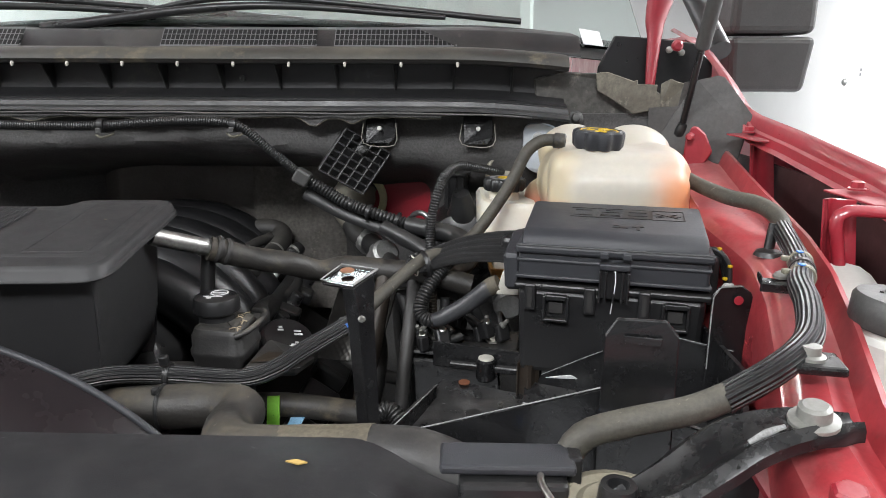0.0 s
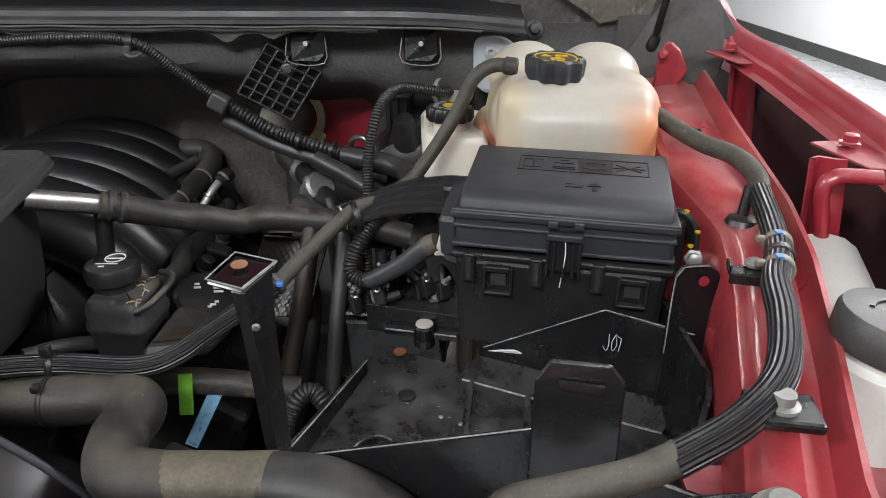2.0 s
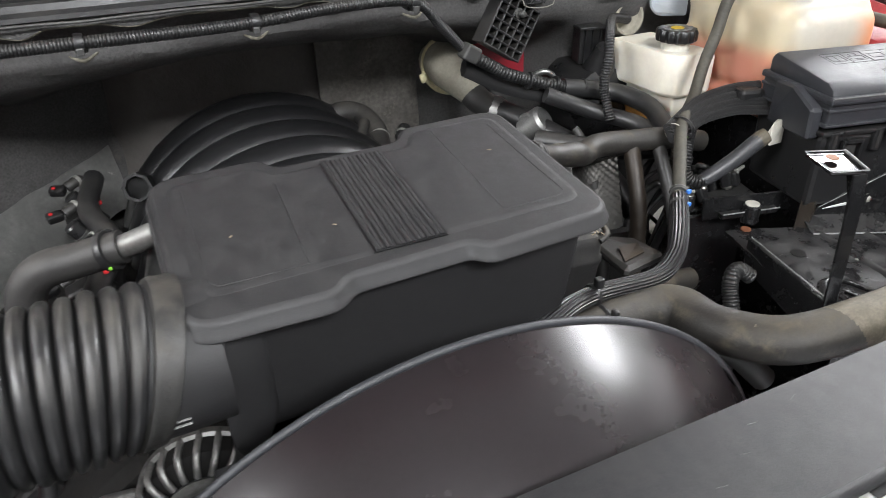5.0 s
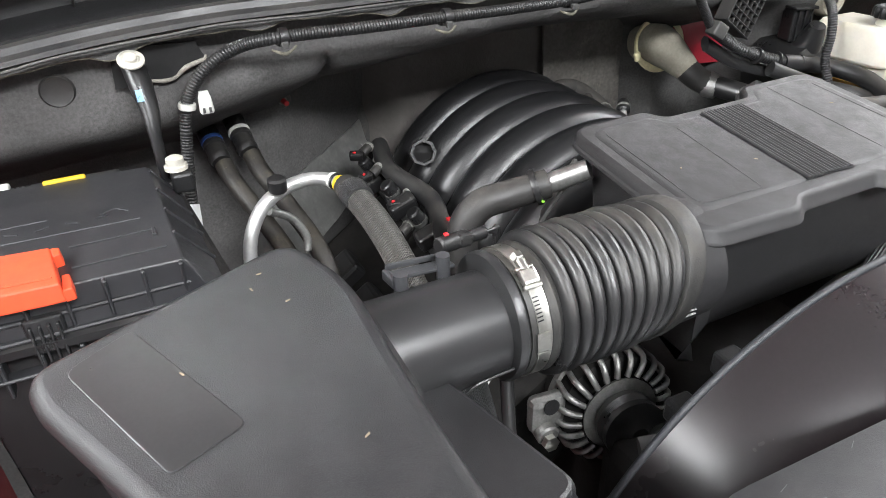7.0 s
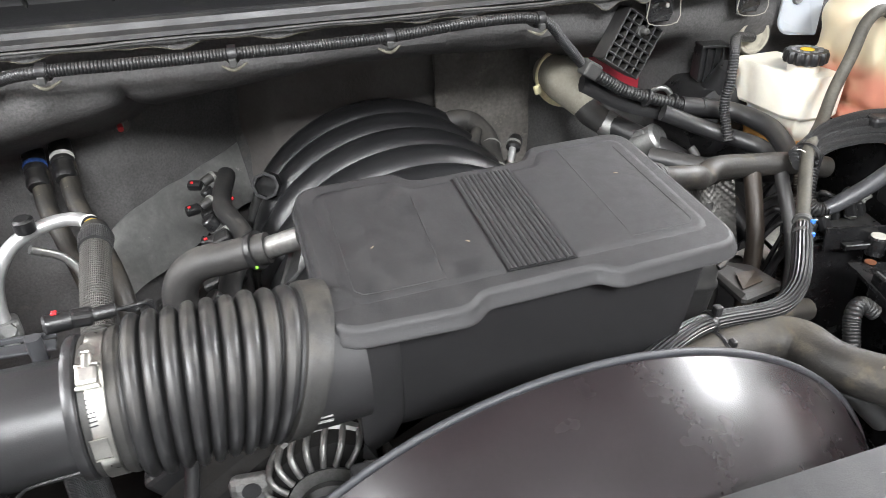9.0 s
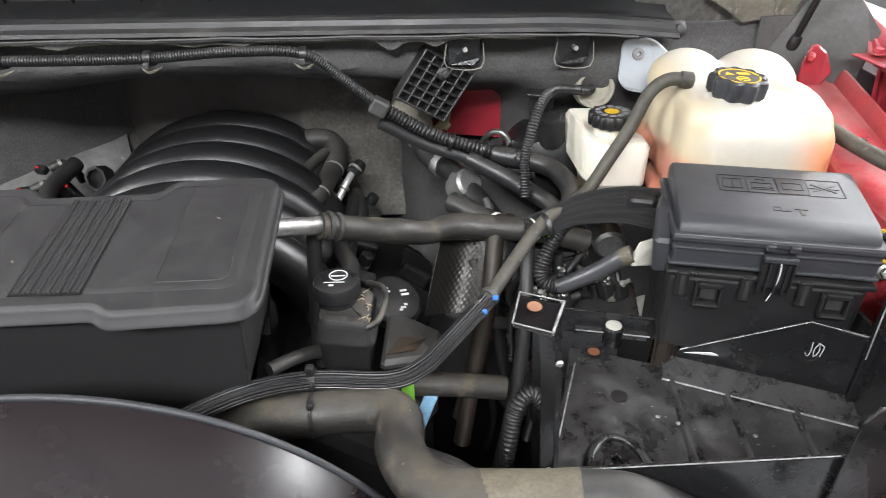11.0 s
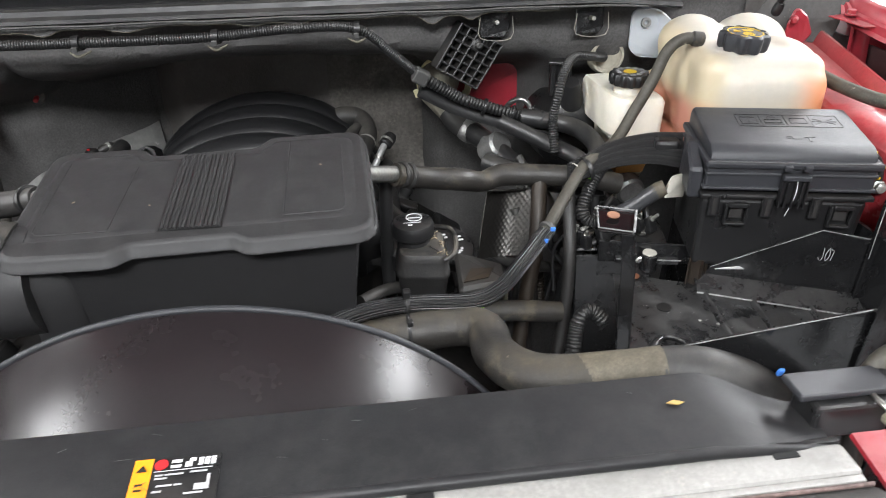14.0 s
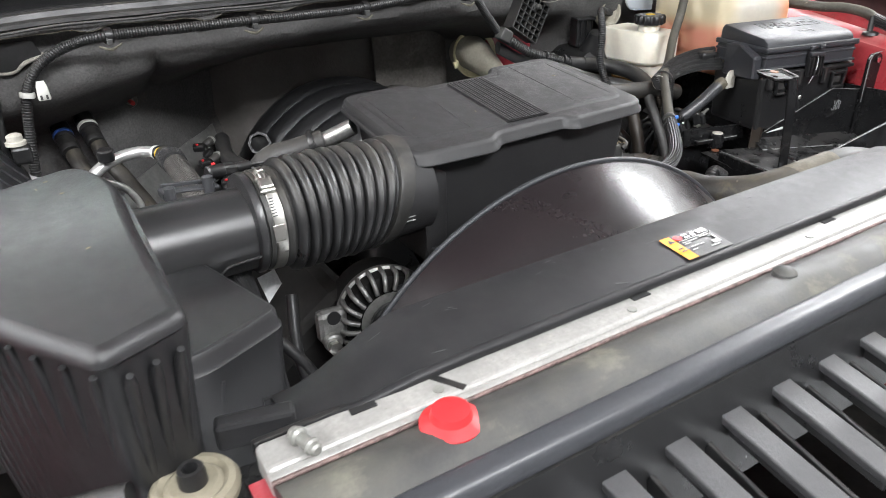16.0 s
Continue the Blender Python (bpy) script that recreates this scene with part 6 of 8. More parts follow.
reso = thing("resonator_box", (-0.33, 0.61, 1.2), "dark grey plastic intake resonator box on the engine", "resonator box")
LIDP = rounded([(-0.484, 0.521), (-0.392, 0.519), (-0.38, 0.531), (-0.29, 0.534), (-0.279, 0.524), (-0.17, 0.53), (-0.175, 0.708), (-0.272, 0.704), (-0.284, 0.684), (-0.388, 0.68), (-0.4, 0.697), (-0.486, 0.694)],
               [0.022, 0.01, 0.01, 0.01, 0.01, 0.022, 0.022, 0.009, 0.009, 0.009, 0.009, 0.022], 5)
lid2 = part("lid", prism(LIDP, [(lambda x, y, d=d: lid_z(x, y) + d, g) for d, g in ((-0.009, -0.004), (-0.009, 0.003), (-0.0075, 0.0044), (-0.005, 0.0038), (-0.0035, 0.002), (0.001, 0.001), (0.0035, -0.001), (0.0045, -0.0035))]), LID_GREY, reso)
PLATP = rounded([(-0.468, 0.546), (-0.188, 0.553), (-0.19, 0.692), (-0.266, 0.689), (-0.278, 0.668), (-0.394, 0.664), (-0.406, 0.68), (-0.47, 0.678)], [0.012, 0.012, 0.012, 0.006, 0.006, 0.006, 0.006, 0.012], 4)
part("lid_plateau", prism(PLATP, [(lambda x, y, d=d: lid_z(x, y) + d, g) for d, g in ((0.003, 0.0045), (0.0046, 0.0035), (0.0054, 0.001), (0.0056, -0.001))]), LID_GREY, lid2)
for i in range(7):
    x = -0.352 + i * 0.0075
    part("ridge", join(*[tube([(x + d, y, lid_z(x, y) + 0.0058) for y in (0.546, 0.6, 0.67)], 0.0017, 8, 0.03) for d in (-0.0016, 0.0016)]), LID_GREY, lid2)
# darker sheet between the ridges paints the shade of the grooves
part("ridge_bed", plate([(x, y, lid_z(x, y) + 0.0053) for x, y in ((-0.357, 0.545), (-0.302, 0.545), (-0.302, 0.669), (-0.357, 0.669))], 0.0006, 0), RUNNER, lid2, "strip painted darker for the shade in the grooves")
for pts in ([(-0.463, 0.67), (-0.463, 0.6), (-0.463, 0.556), (-0.458, 0.551), (-0.4, 0.551)], [(-0.4, 0.551), (-0.398, 0.6), (-0.396, 0.655)], [(-0.25, 0.557), (-0.2, 0.5585), (-0.195, 0.563), (-0.196, 0.6), (-0.198, 0.68)]):
    part("raised_line", tube([(x, y, lid_z(x, y) + 0.0054) for x, y in pts], 0.0006, 6, 0.01), LID_GREY, lid2)
part("seam_line", tube([(-0.25, y, lid_z(0, y) + 0.0052) for y in (0.56, 0.62, 0.69)], 0.0008, 6, 0.03), LID_GREY, lid2)
BODYP = rounded([(-0.478, 0.532), (-0.178, 0.54), (-0.183, 0.695), (-0.478, 0.685)], 0.016, 5)
part("body", prism(BODYP, [(1.2, -0.03), (1.215, -0.02), (1.25, -0.013), (lambda x, y: lid_z(x, y) - 0.008, -0.004)]), LID_GREY, reso)
part("inlet_throat", lathe([(0.046, -0.01), (0.0502, 0.0), (0.0505, 0.02), (0.05, 0.045)], (-0.512, 0.559, 1.289), (1, 0.05, 0.0), 48), LID_GREY, reso)
for dz in (0.0, 0.004):
    part("throat_mark", box((-0.498, 0.5105, 1.2725 + dz), (0.011, 0.002, 0.0008), bev=0.0003), EDGE_GREY, reso, "small pale moulded line")

part("inlet_shroud", prism(rounded([(-0.478, 0.518), (-0.43, 0.54), (-0.43, 0.65), (-0.478, 0.62)], 0.012), [(1.2, -0.016), (1.225, -0.006), (1.3, -0.003), (1.32, -0.014)]), LID_GREY, reso, "black inlet shoulder")
part("support_strut", plate([(-0.487, 0.672, 1.325), (-0.477, 0.69, 1.325), (-0.49, 0.72, 1.26), (-0.505, 0.7, 1.26)], 0.004, 0.001), CAST, reso, "grey metal strut")

# ---- intake bellows, clamp and metering tube ----
A, Bp = Vector((-0.632, 0.554, 1.2925)), Vector((-0.506, 0.5595, 1.289))
axis = (Bp - A).normalized()
L0 = (Bp - A).length
LEAN = 0.34


def leaning(bm):
    """The folds tip over towards the resonator, more at the rear."""
    for v in bm.verts:
        t = min(1.0, max(0.0, (v.co - A).dot(axis) / L0))
        v.co.x += LEAN * t * t * (v.co.z - (A + (Bp - A) * t).z)
    return bm


bell = thing("intake_bellows", tuple(A), "ribbed black rubber intake bellows, dusty on top", "intake bellows")
prof = [(0.0455, 0.011), (0.047, 0.0165), (0.0468, 0.0185)]
for i in range(9):
    c, w = 0.0245 + 0.0108 * i, 0.0052
    big = 0.0538 + 0.0006 * math.sin(i * 2.3) + 0.0008 * math.sin(math.pi * i / 8)
    prof += [(0.0462, c - w), (0.0492, c - 0.92 * w), (big - 0.0022, c - 0.72 * w), (big - 0.0006, c - 0.4 * w), (big, c), (big - 0.0006, c + 0.4 * w), (big - 0.0022, c + 0.72 * w), (0.0492, c + 0.92 * w)]
prof += [(0.047, 0.1165)]
part("front_cuff", lathe([(0.043, -0.006), (0.0455, -0.005), (0.046, -0.002), (0.0458, 0.01), (0.0475, 0.0125), (0.0478, 0.016), (0.0465, 0.0185)], A, axis, 56, False), CUFF, bell, "dusty tan front cuff")
part("rear_cuff", leaning(lathe([(0.047, 0.1165), (0.0535, 0.118), (0.0542, 0.121), (0.0532, 0.1245), (0.0538, 0.128), (0.053, 0.133), (0.05, 0.134)], A, axis, 64, False)), CUFF, bell)
part("bellows", leaning(lathe(prof, A, axis, 64, False)), BELLOWS, bell)
maf = thing("metering_tube", (-0.7, 0.53, 1.29), "smooth black plastic air metering tube", "intake tube")
C0, C1 = Vector((-0.77, 0.546, 1.292)), Vector((-0.632, 0.554, 1.288))
part("tube", lathe([(0.038, 0), (0.038, 0.13)], C0, C1 - C0, 48, False), TUBE, maf)
part("end_ring", lathe([(0.028, -0.0145), (0.038, -0.0145), (0.0455, -0.0135), (0.0468, -0.011), (0.0468, -0.0075), (0.0455, -0.006), (0.043, -0.0055)], A, axis, 56, False), TUBE, maf)
part("seam_line", tube([(-0.71, 0.513, 1.262), (-0.685, 0.513, 1.266), (-0.675, 0.512, 1.275), (-0.645, 0.514, 1.276)], 0.0011, 6), TUBE, maf)
clampm = thing("hose_clamp", tuple(A), "bright steel worm-drive hose clamp round the bellows", "hose clamp")
CC = A + axis * 0.0045


def on_band(deg, r=0.0472, along=0.0):
    """Point on the clamp, by its angle from the top towards the front."""
    a = radians(deg)
    return CC + axis * along + Vector((0, -math.sin(a) * r, math.cos(a) * r))


part("band", lathe([(0.046, -0.0052), (0.0469, -0.0052), (0.0472, -0.0047), (0.047, -0.004), (0.047, 0.004), (0.0472, 0.0047), (0.0469, 0.0052), (0.046, 0.0052)], CC, axis, 64, False), ZINC, clampm)
part("screw_housing", join(box(tuple(on_band(31, 0.0498)), (0.0125, 0.0125, 0.0065), rx=31, bev=0.0022), box(tuple(on_band(39, 0.0492)), (0.0138, 0.003, 0.0045), rx=39, bev=0.0012), box(tuple(on_band(23, 0.0492)), (0.0138, 0.003, 0.0045), rx=23, bev=0.0012)), ZINC, clampm)
part("screw", join(rod(on_band(27, 0.0505), on_band(15, 0.0505), 0.0032, seg=14), rod(on_band(16, 0.0505), on_band(9, 0.0508), 0.0046, seg=6, bev=0.0006)), ZINC, clampm)
part("band_tail", join(box(tuple(on_band(84, 0.0478)), (0.0098, 0.014, 0.0008), rx=84, bev=0.0003), box(tuple(on_band(94, 0.0482)), (0.0098, 0.0015, 0.0012), rx=94, bev=0.0003)), ZINC, clampm)
for i in range(7):
    part("band_slot", box(tuple(on_band(47 + 3.2 * i, 0.0472, -0.0004)), (0.0045, 0.0009, 0.0006), rx=47 + 3.2 * i, rz=6, bev=0), BLACK, clampm)
sensor = thing("air_flow_sensor", (-0.68, 0.575, 1.335), "black air flow sensor with a plug and bracket", "sensor")
part("base", box((-0.68, 0.583, 1.3255), (0.05, 0.011, 0.0028), rz=8, ry=8, bev=0.001), SENSOR, sensor)
part("rail", join(box((-0.68, 0.59, 1.329), (0.05, 0.003, 0.004), rz=8, ry=8, bev=0.0008), box((-0.704, 0.58, 1.327), (0.005, 0.016, 0.008), rz=8, bev=0.0015)), SENSOR, sensor)
part("plug", join(rod((-0.662, 0.594, 1.333), (-0.645, 0.599, 1.331), 0.0065, bev=0.0015), box((-0.64, 0.6, 1.3305), (0.015, 0.012, 0.011), rz=14, ry=10, bev=0.003), rod((-0.634, 0.601, 1.33), (-0.619, 0.604, 1.329), 0.0048, bev=0.001)), BLACK, sensor)
for k in range(3):
    part("wire", tube([(-0.62, 0.603 + 0.002 * k, 1.329), (-0.608, 0.608, 1.327 - 0.002 * k), (-0.6, 0.618 + 0.003 * k, 1.318), (-0.6, 0.625, 1.28)], 0.0015, 8), CONDUIT, sensor)
part("red_lock", box((-0.654, 0.597, 1.3395), (0.0035, 0.004, 0.0015), bev=0.0005), RED_CAP, sensor, "small red lock")
for dx in (-0.025, 0.01):
    part("screw_post", rod((-0.675 + dx, 0.577 + dx * 0.25, 1.31), (-0.675 + dx, 0.577 + dx * 0.25, 1.335), 0.005, seg=14), SENSOR, sensor)

# ---- air filter box ----
air = thing("air_filter_box", (-0.82, 0.45, 1.1), "large black plastic air filter box", "air filter box")
TOPP = rounded([(-0.764, 0.607), (-0.91, 0.536), (-0.905, 0.51), (-0.825, 0.352), (-0.785, 0.293), (-0.741, 0.312), (-0.745, 0.45), (-0.742, 0.55)], [0.02, 0.02, 0.02, 0.03, 0.007, 0.007, 0.05, 0.04], 6)


RISE = [(1.349, 0.001), (1.3505, 0.0025), (1.3535, 0.0027), (1.3565, 0.0012), (1.3585, -0.0008), (1.3596, -0.003), (1.36, -0.0055)]
top = part("upper_shell", prism(TOPP, RISE), BOX_BLACK, air)
part("smooth_patch", prism(rounded([(-0.861, 0.549), (-0.8935, 0.527), (-0.853, 0.4365), (-0.8185, 0.452)], [0.006, 0.008, 0.004, 0.006], 4), [(1.3598, 0), (1.3604, 0), (1.3606, -0.0004)]), PATCH, air, "smooth label patch")
LOWP = rounded([(-0.764, 0.602), (-0.902, 0.53), (-0.822, 0.352), (-0.784, 0.295), (-0.737, 0.31), (-0.737, 0.53)], 0.007, 4)
part("lower_shell", cone(LOWP, [(1.04, 0.62), (1.1, 0.7), (1.2, 0.81), (1.3, 0.915), (1.342, 0.97), (1.351, 0.985)]), BOX_BLACK, air)
STEPP = rounded([(-0.775, 0.385), (-0.728, 0.38), (-0.662, 0.411), (-0.689, 0.512), (-0.7, 0.545), (-0.775, 0.55)], [0.008, 0.014, 0.012, 0.02, 0.02, 0.012], 5)
part("front_step", prism(STEPP, [(1.245, 0.0), (1.262, 0.0015), (1.268, 0.002), (1.271, 0.0), (1.2795, -0.0008), (1.283, -0.0028), (1.284, -0.005)]), BOX_BLACK, air)
part("step_wall", cone(STEPP, [(1.02, 0.72), (1.1, 0.85), (1.2, 0.96), (1.25, 1.0)]), BOX_BLACK, air)
# upright ribs round the lower shell
walls = [((-0.9, 0.52), (-0.82, 0.352), 9), ((-0.82, 0.352), (-0.783, 0.297), 3), ((-0.78, 0.295), (-0.74, 0.31), 3), ((-0.727, 0.382), (-0.665, 0.414), 4), ((-0.9, 0.528), (-0.77, 0.6), 5)]
for a, b, k in walls:
    for i in range(k):
        t = (i + 0.5) / k
        x, y = a[0] + (b[0] - a[0]) * t, a[1] + (b[1] - a[1]) * t
        ht = 1.258 if a[0] > -0.74 else 1.343
        cx, cy = (x + 0.79) * 0.3, (y - 0.46) * 0.3
        part("rib", tube([(x + cx * 0.06, y + cy * 0.06, ht - 0.002), (x - cx * 0.05, y - cy * 0.05, ht - 0.012), (x - cx * 0.46, y - cy * 0.46, ht - 0.09), (x - cx, y - cy, 1.1)], [0.002, 0.0036, 0.0032, 0.003], 8, 0.03), BOX_BLACK, air)

# ---- second fuse box over the battery ----
fb2 = thing("battery_fuse_box", (-0.9, 0.78, 1.25), "black plastic fuse box beside the air filter", "fuse box")
top2 = part("cover", hull([(-0.99, 0.888, 1.322), (-0.836, 0.879, 1.322), (-0.826, 0.684, 1.322), (-0.99, 0.688, 1.322), (-0.99, 0.89, 1.286), (-0.812, 0.878, 1.286), (-0.8, 0.7, 1.286), (-0.81, 0.681, 1.286), (-0.826, 0.678, 1.286), (-0.99, 0.682, 1.286)]), COVER_BLUE, fb2)
part("cover_rim", prism(rounded([(-0.992, 0.888), (-0.814, 0.876), (-0.797, 0.7), (-0.808, 0.68), (-0.826, 0.676), (-0.992, 0.68)], 0.004), [(1.279, 0.003), (1.286, 0.004), (1.288, 0.0)]), BLACK, fb2)
part("body", prism(rounded([(-0.99, 0.87), (-0.845, 0.855), (-0.8, 0.76), (-0.806, 0.7), (-0.825, 0.688), (-0.99, 0.692)], 0.008), [(1.1, -0.01), (1.28, 0)]), BLACK, fb2)
for i in range(7):
    x = -0.985 + i * 0.026
    part("rib", join(box((x, 0.682, 1.262), (0.003, 0.014, 0.03), bev=0.001, seg=1), box((x, 0.683, 1.304), (0.003, 0.007, 0.034), bev=0.001, seg=1)), COVER_BLUE, fb2)
for z, y, d in ((1.303, 0.683, 0.006), (1.262, 0.68, 0.012), (1.2895, 0.68, 0.006)):
    part("front_rail", box((-0.908, y, z), (0.166, d, 0.003), bev=0.001, seg=1), COVER_BLUE, fb2)
for i in range(4):
    y = 0.73 + 0.045 * i
    part("side_rib", rod((-0.8285 - 0.0022 * i, y, 1.3222), (-0.8025 - 0.0032 * i, y + 0.006, 1.288), 0.0018, seg=8), COVER_BLUE, fb2)
for k in range(4):
    part("latch_fin", box((-0.934 + 0.006 * k, 0.6765, 1.285), (0.002, 0.004, 0.03), bev=0.0006, seg=1), BLACK, fb2)
redc = part("red_cover", hull([(-0.985, 0.672, 1.318), (-0.904, 0.668, 1.318), (-0.912, 0.728, 1.318), (-0.985, 0.736, 1.318), (-0.985, 0.673, 1.333), (-0.9055, 0.6695, 1.333), (-0.913, 0.727, 1.333), (-0.985, 0.735, 1.333)]), TERMINAL, fb2, "orange-red plastic terminal cover")
part("red_lip", hull([(-0.913, 0.727, 1.318), (-0.906, 0.726, 1.318), (-0.905, 0.715, 1.318), (-0.911, 0.713, 1.318), (-0.913, 0.727, 1.332), (-0.907, 0.726, 1.332), (-0.906, 0.715, 1.332), (-0.911, 0.713, 1.332)], 0.001), TERMINAL, redc)
part("red_lip", hull([(-0.906, 0.69, 1.318), (-0.9, 0.69, 1.318), (-0.898, 0.669, 1.318), (-0.905, 0.668, 1.318), (-0.906, 0.69, 1.328), (-0.901, 0.69, 1.328), (-0.899, 0.669, 1.328), (-0.905, 0.668, 1.328)], 0.001), TERMINAL, redc)
part("red_rail", box((-0.945, 0.681, 1.333), (0.07, 0.002, 0.002), rz=-3, bev=0.0005), TERMINAL, redc)
part("latch", box((-0.925, 0.683, 1.29), (0.026, 0.01, 0.03), bev=0.002), BLACK, fb2)
for pts in ([(-0.98, 0.8), (-0.92, 0.8)], [(-0.98, 0.772), (-0.93, 0.77), (-0.85, 0.768)], [(-0.88, 0.79), (-0.868, 0.797), (-0.858, 0.787)]):
    part("raised_line", join(*[rod((*p, 1.322), (*q, 1.322), 0.0007, seg=6) for p, q in zip(pts, pts[1:])]), FUSE_GREY, top2)
part("raised_rail", join(box((-0.872, 0.742, 1.3224), (0.062, 0.0022, 0.002), rz=1, bev=0.0006), box((-0.842, 0.737, 1.3226), (0.003, 0.012, 0.0025), bev=0.0006), box((-0.868, 0.708, 1.3224), (0.066, 0.0022, 0.002), rz=1, bev=0.0006)), COVER_BLUE, top2)
for k in range(4):
    part("raised_mark", box((-0.945 + 0.022 * k, 0.785, 1.3222), (0.01, 0.0014, 0.001), rz=20 if k % 2 else -25, bev=0), FUSE_GREY, top2)
part("yellow_lock", box((-0.9075, 0.881, 1.3225), (0.036, 0.0055, 0.005), rz=1, bev=0.0018), YELLOW, fb2, "yellow lock tab")
part("white_connector", box((-0.962, 0.897, 1.317), (0.016, 0.012, 0.01)), WHITE_PL, fb2)
part("rear_terminals", box((-0.92, 0.892, 1.303), (0.12, 0.018, 0.03), bev=0.004), BLACK, fb2)
part("white_label", plate([(-0.885, 0.679, 1.262), (-0.868, 0.679, 1.262), (-0.868, 0.682, 1.25), (-0.885, 0.682, 1.25)], 0.001, 0), PRINT, fb2, "white paper label")
nut = thing("body_bolt", (-0.811, 0.874, 1.31), "white plastic nut on a body stud", "bolt")
part("nut", lathe([(0.011, 0), (0.011, 0.004), (0.0085, 0.005), (0.0085, 0.011), (0.005, 0.013)], (-0.811, 0.874, 1.316), seg=24), CAP_WHITE, nut)
part("stud", box((-0.808, 0.87, 1.305), (0.02, 0.02, 0.02), bev=0.003), BLACK, nut)

# left-hand brace rod
brace2 = thing("support_rod", (-0.826, 0.92, 1.411), "black steel support rod with a white bolt", "support rod")
part("rod", tube([(-0.826, 0.93, 1.408), (-0.823, 0.914, 1.388), (-0.821, 0.9, 1.366), (-0.822, 0.89, 1.345), (-0.822, 0.885, 1.3)], [0.0125, 0.0125, 0.0095, 0.0065, 0.0055], 14, flat=0.8), BLACK, brace2)
part("blue_sticker", box((-0.8265, 0.8915, 1.3855), (0.006, 0.001, 0.011), rx=-30, bev=0), BLUE_TAG, brace2, "small blue and white sticker")
part("bolt", lathe([(0.0122, 0), (0.0122, 0.0018), (0.0085, 0.0026), (0.0072, 0.0015), (0.006, 0.0022), (0.0055, 0.005), (0.003, 0.0052)], (-0.826, 0.917, 1.412), (0.05, -0.6, 1), 24), CAP_WHITE, brace2, "white round bolt head")
part("hole_edge", tube([(-0.814, 0.936, 1.386), (-0.8, 0.936, 1.384), (-0.789, 0.936, 1.386), (-0.778, 0.936, 1.394), (-0.758, 0.936, 1.4), (-0.757, 0.936, 1.404)], [0.0016, 0.0022, 0.0018, 0.0026, 0.002, 0.001], 8, 0.004), TORN, brace2, "pale torn edge of the mat")
# shade of the torn opening, as a near-black plate
part("opening", plate([(-0.846, 0.94, 1.382), (-0.8, 0.94, 1.384), (-0.789, 0.94, 1.386), (-0.776, 0.94, 1.395), (-0.757, 0.94, 1.4), (-0.765, 0.94, 1.418), (-0.843, 0.94, 1.42)], 0.003, 0), VOID, brace2, "near-black plate for the shade in the opening")
wb = thing("firewall_stud", (-0.664, 1.08, 1.301), "grey rubber grommet with a red tipped stud", "stud")
part("grommet", lathe([(0.0125, -0.04), (0.0125, 0.0), (0.0115, 0.003), (0.006, 0.0045), (0.005, 0.002)], (-0.661, 1.084, 1.3), (0, -1, 0.1), 24), SEAL_DUSTY, wb)
part("stud", rod((-0.661, 1.082, 1.3), (-0.658, 1.066, 1.298), 0.0036, seg=12, bev=0.0008), RED_CAP, wb, "red stud tip")
part("washer", lathe([(0.006, 0), (0.006, 0.002)], (-0.661, 1.08, 1.3), (0, -1, 0.1), 16), BOLT_GREY, wb)

# ---- air conditioning and heater lines ----
ac = hose("refrigerant_line", "bright aluminium refrigerant pipe into a grey braided hose", "pipe", [
    ("pipe", [(-0.768, 0.81, 1.18), (-0.767, 0.815, 1.225), (-0.76, 0.822, 1.255), (-0.742, 0.832, 1.278), (-0.715, 0.842, 1.288), (-0.69, 0.845, 1.29), (-0.672, 0.832, 1.29), (-0.664, 0.81, 1.29)], 0.0068, ALU, dict(seg=20)),
    ("braided_sleeve", [(-0.664, 0.805, 1.29), (-0.661, 0.78, 1.288), (-0.658, 0.74, 1.282), (-0.656, 0.7, 1.27), (-0.655, 0.66, 1.25), (-0.655, 0.63, 1.22)], [0.012, 0.013, 0.0132, 0.0132, 0.0132, 0.0132], BRAID_GREY, dict(seg=22)),
    ("thin_pipe", [(-0.735, 0.85, 1.262), (-0.712, 0.86, 1.243), (-0.7, 0.858, 1.22), (-0.702, 0.853, 1.205)], 0.0045, STUB, dict(seg=12))])
part("yellow_band", lathe([(0.0086, -0.003), (0.0091, 0), (0.0086, 0.003)], (-0.6665, 0.818, 1.29), (0.3, -0.95, 0), 20), YELLOW, ac, "yellow band")
part("black_band", lathe([(0.0083, -0.0012), (0.0087, 0), (0.0083, 0.0012)], (-0.6695, 0.8265, 1.29), (0.4, -0.9, 0), 20), BLACK, ac)
part("white_band", lathe([(0.0082, -0.0022), (0.0086, 0), (0.0082, 0.0022)], (-0.671, 0.83, 1.29), (0.5, -0.85, 0), 20), WHITE_PL, ac, "white band")
part("pipe_flange", join(box((-0.77, 0.812, 1.2), (0.03, 0.022, 0.02), bev=0.004, rz=20), lathe([(0.007, 0), (0.007, 0.005)], (-0.762, 0.802, 1.205), (0.2, -1, 0.3), 6)), CAST, ac, "cast pipe flange")
part("frayed_end", lathe([(0.0135, -0.012), (0.0155, -0.006), (0.015, 0.002), (0.0142, 0.012)], (-0.661, 0.788, 1.2895), (0.05, -1, -0.05), 22), BRAID, ac, "frayed dark sleeve end")
part("service_cap", lathe([(0.009, 0), (0.0095, 0.003), (0.0095, 0.012), (0.007, 0.014)], (-0.726, 0.832, 1.291), (0, -0.1, 1), 16), BLACK, ac, "black service port cap")
part("crimp", lathe([(0.0125, -0.008), (0.0125, 0.004)], (-0.663, 0.803, 1.29), (0.1, -1, 0), 22), RUBBER, ac)
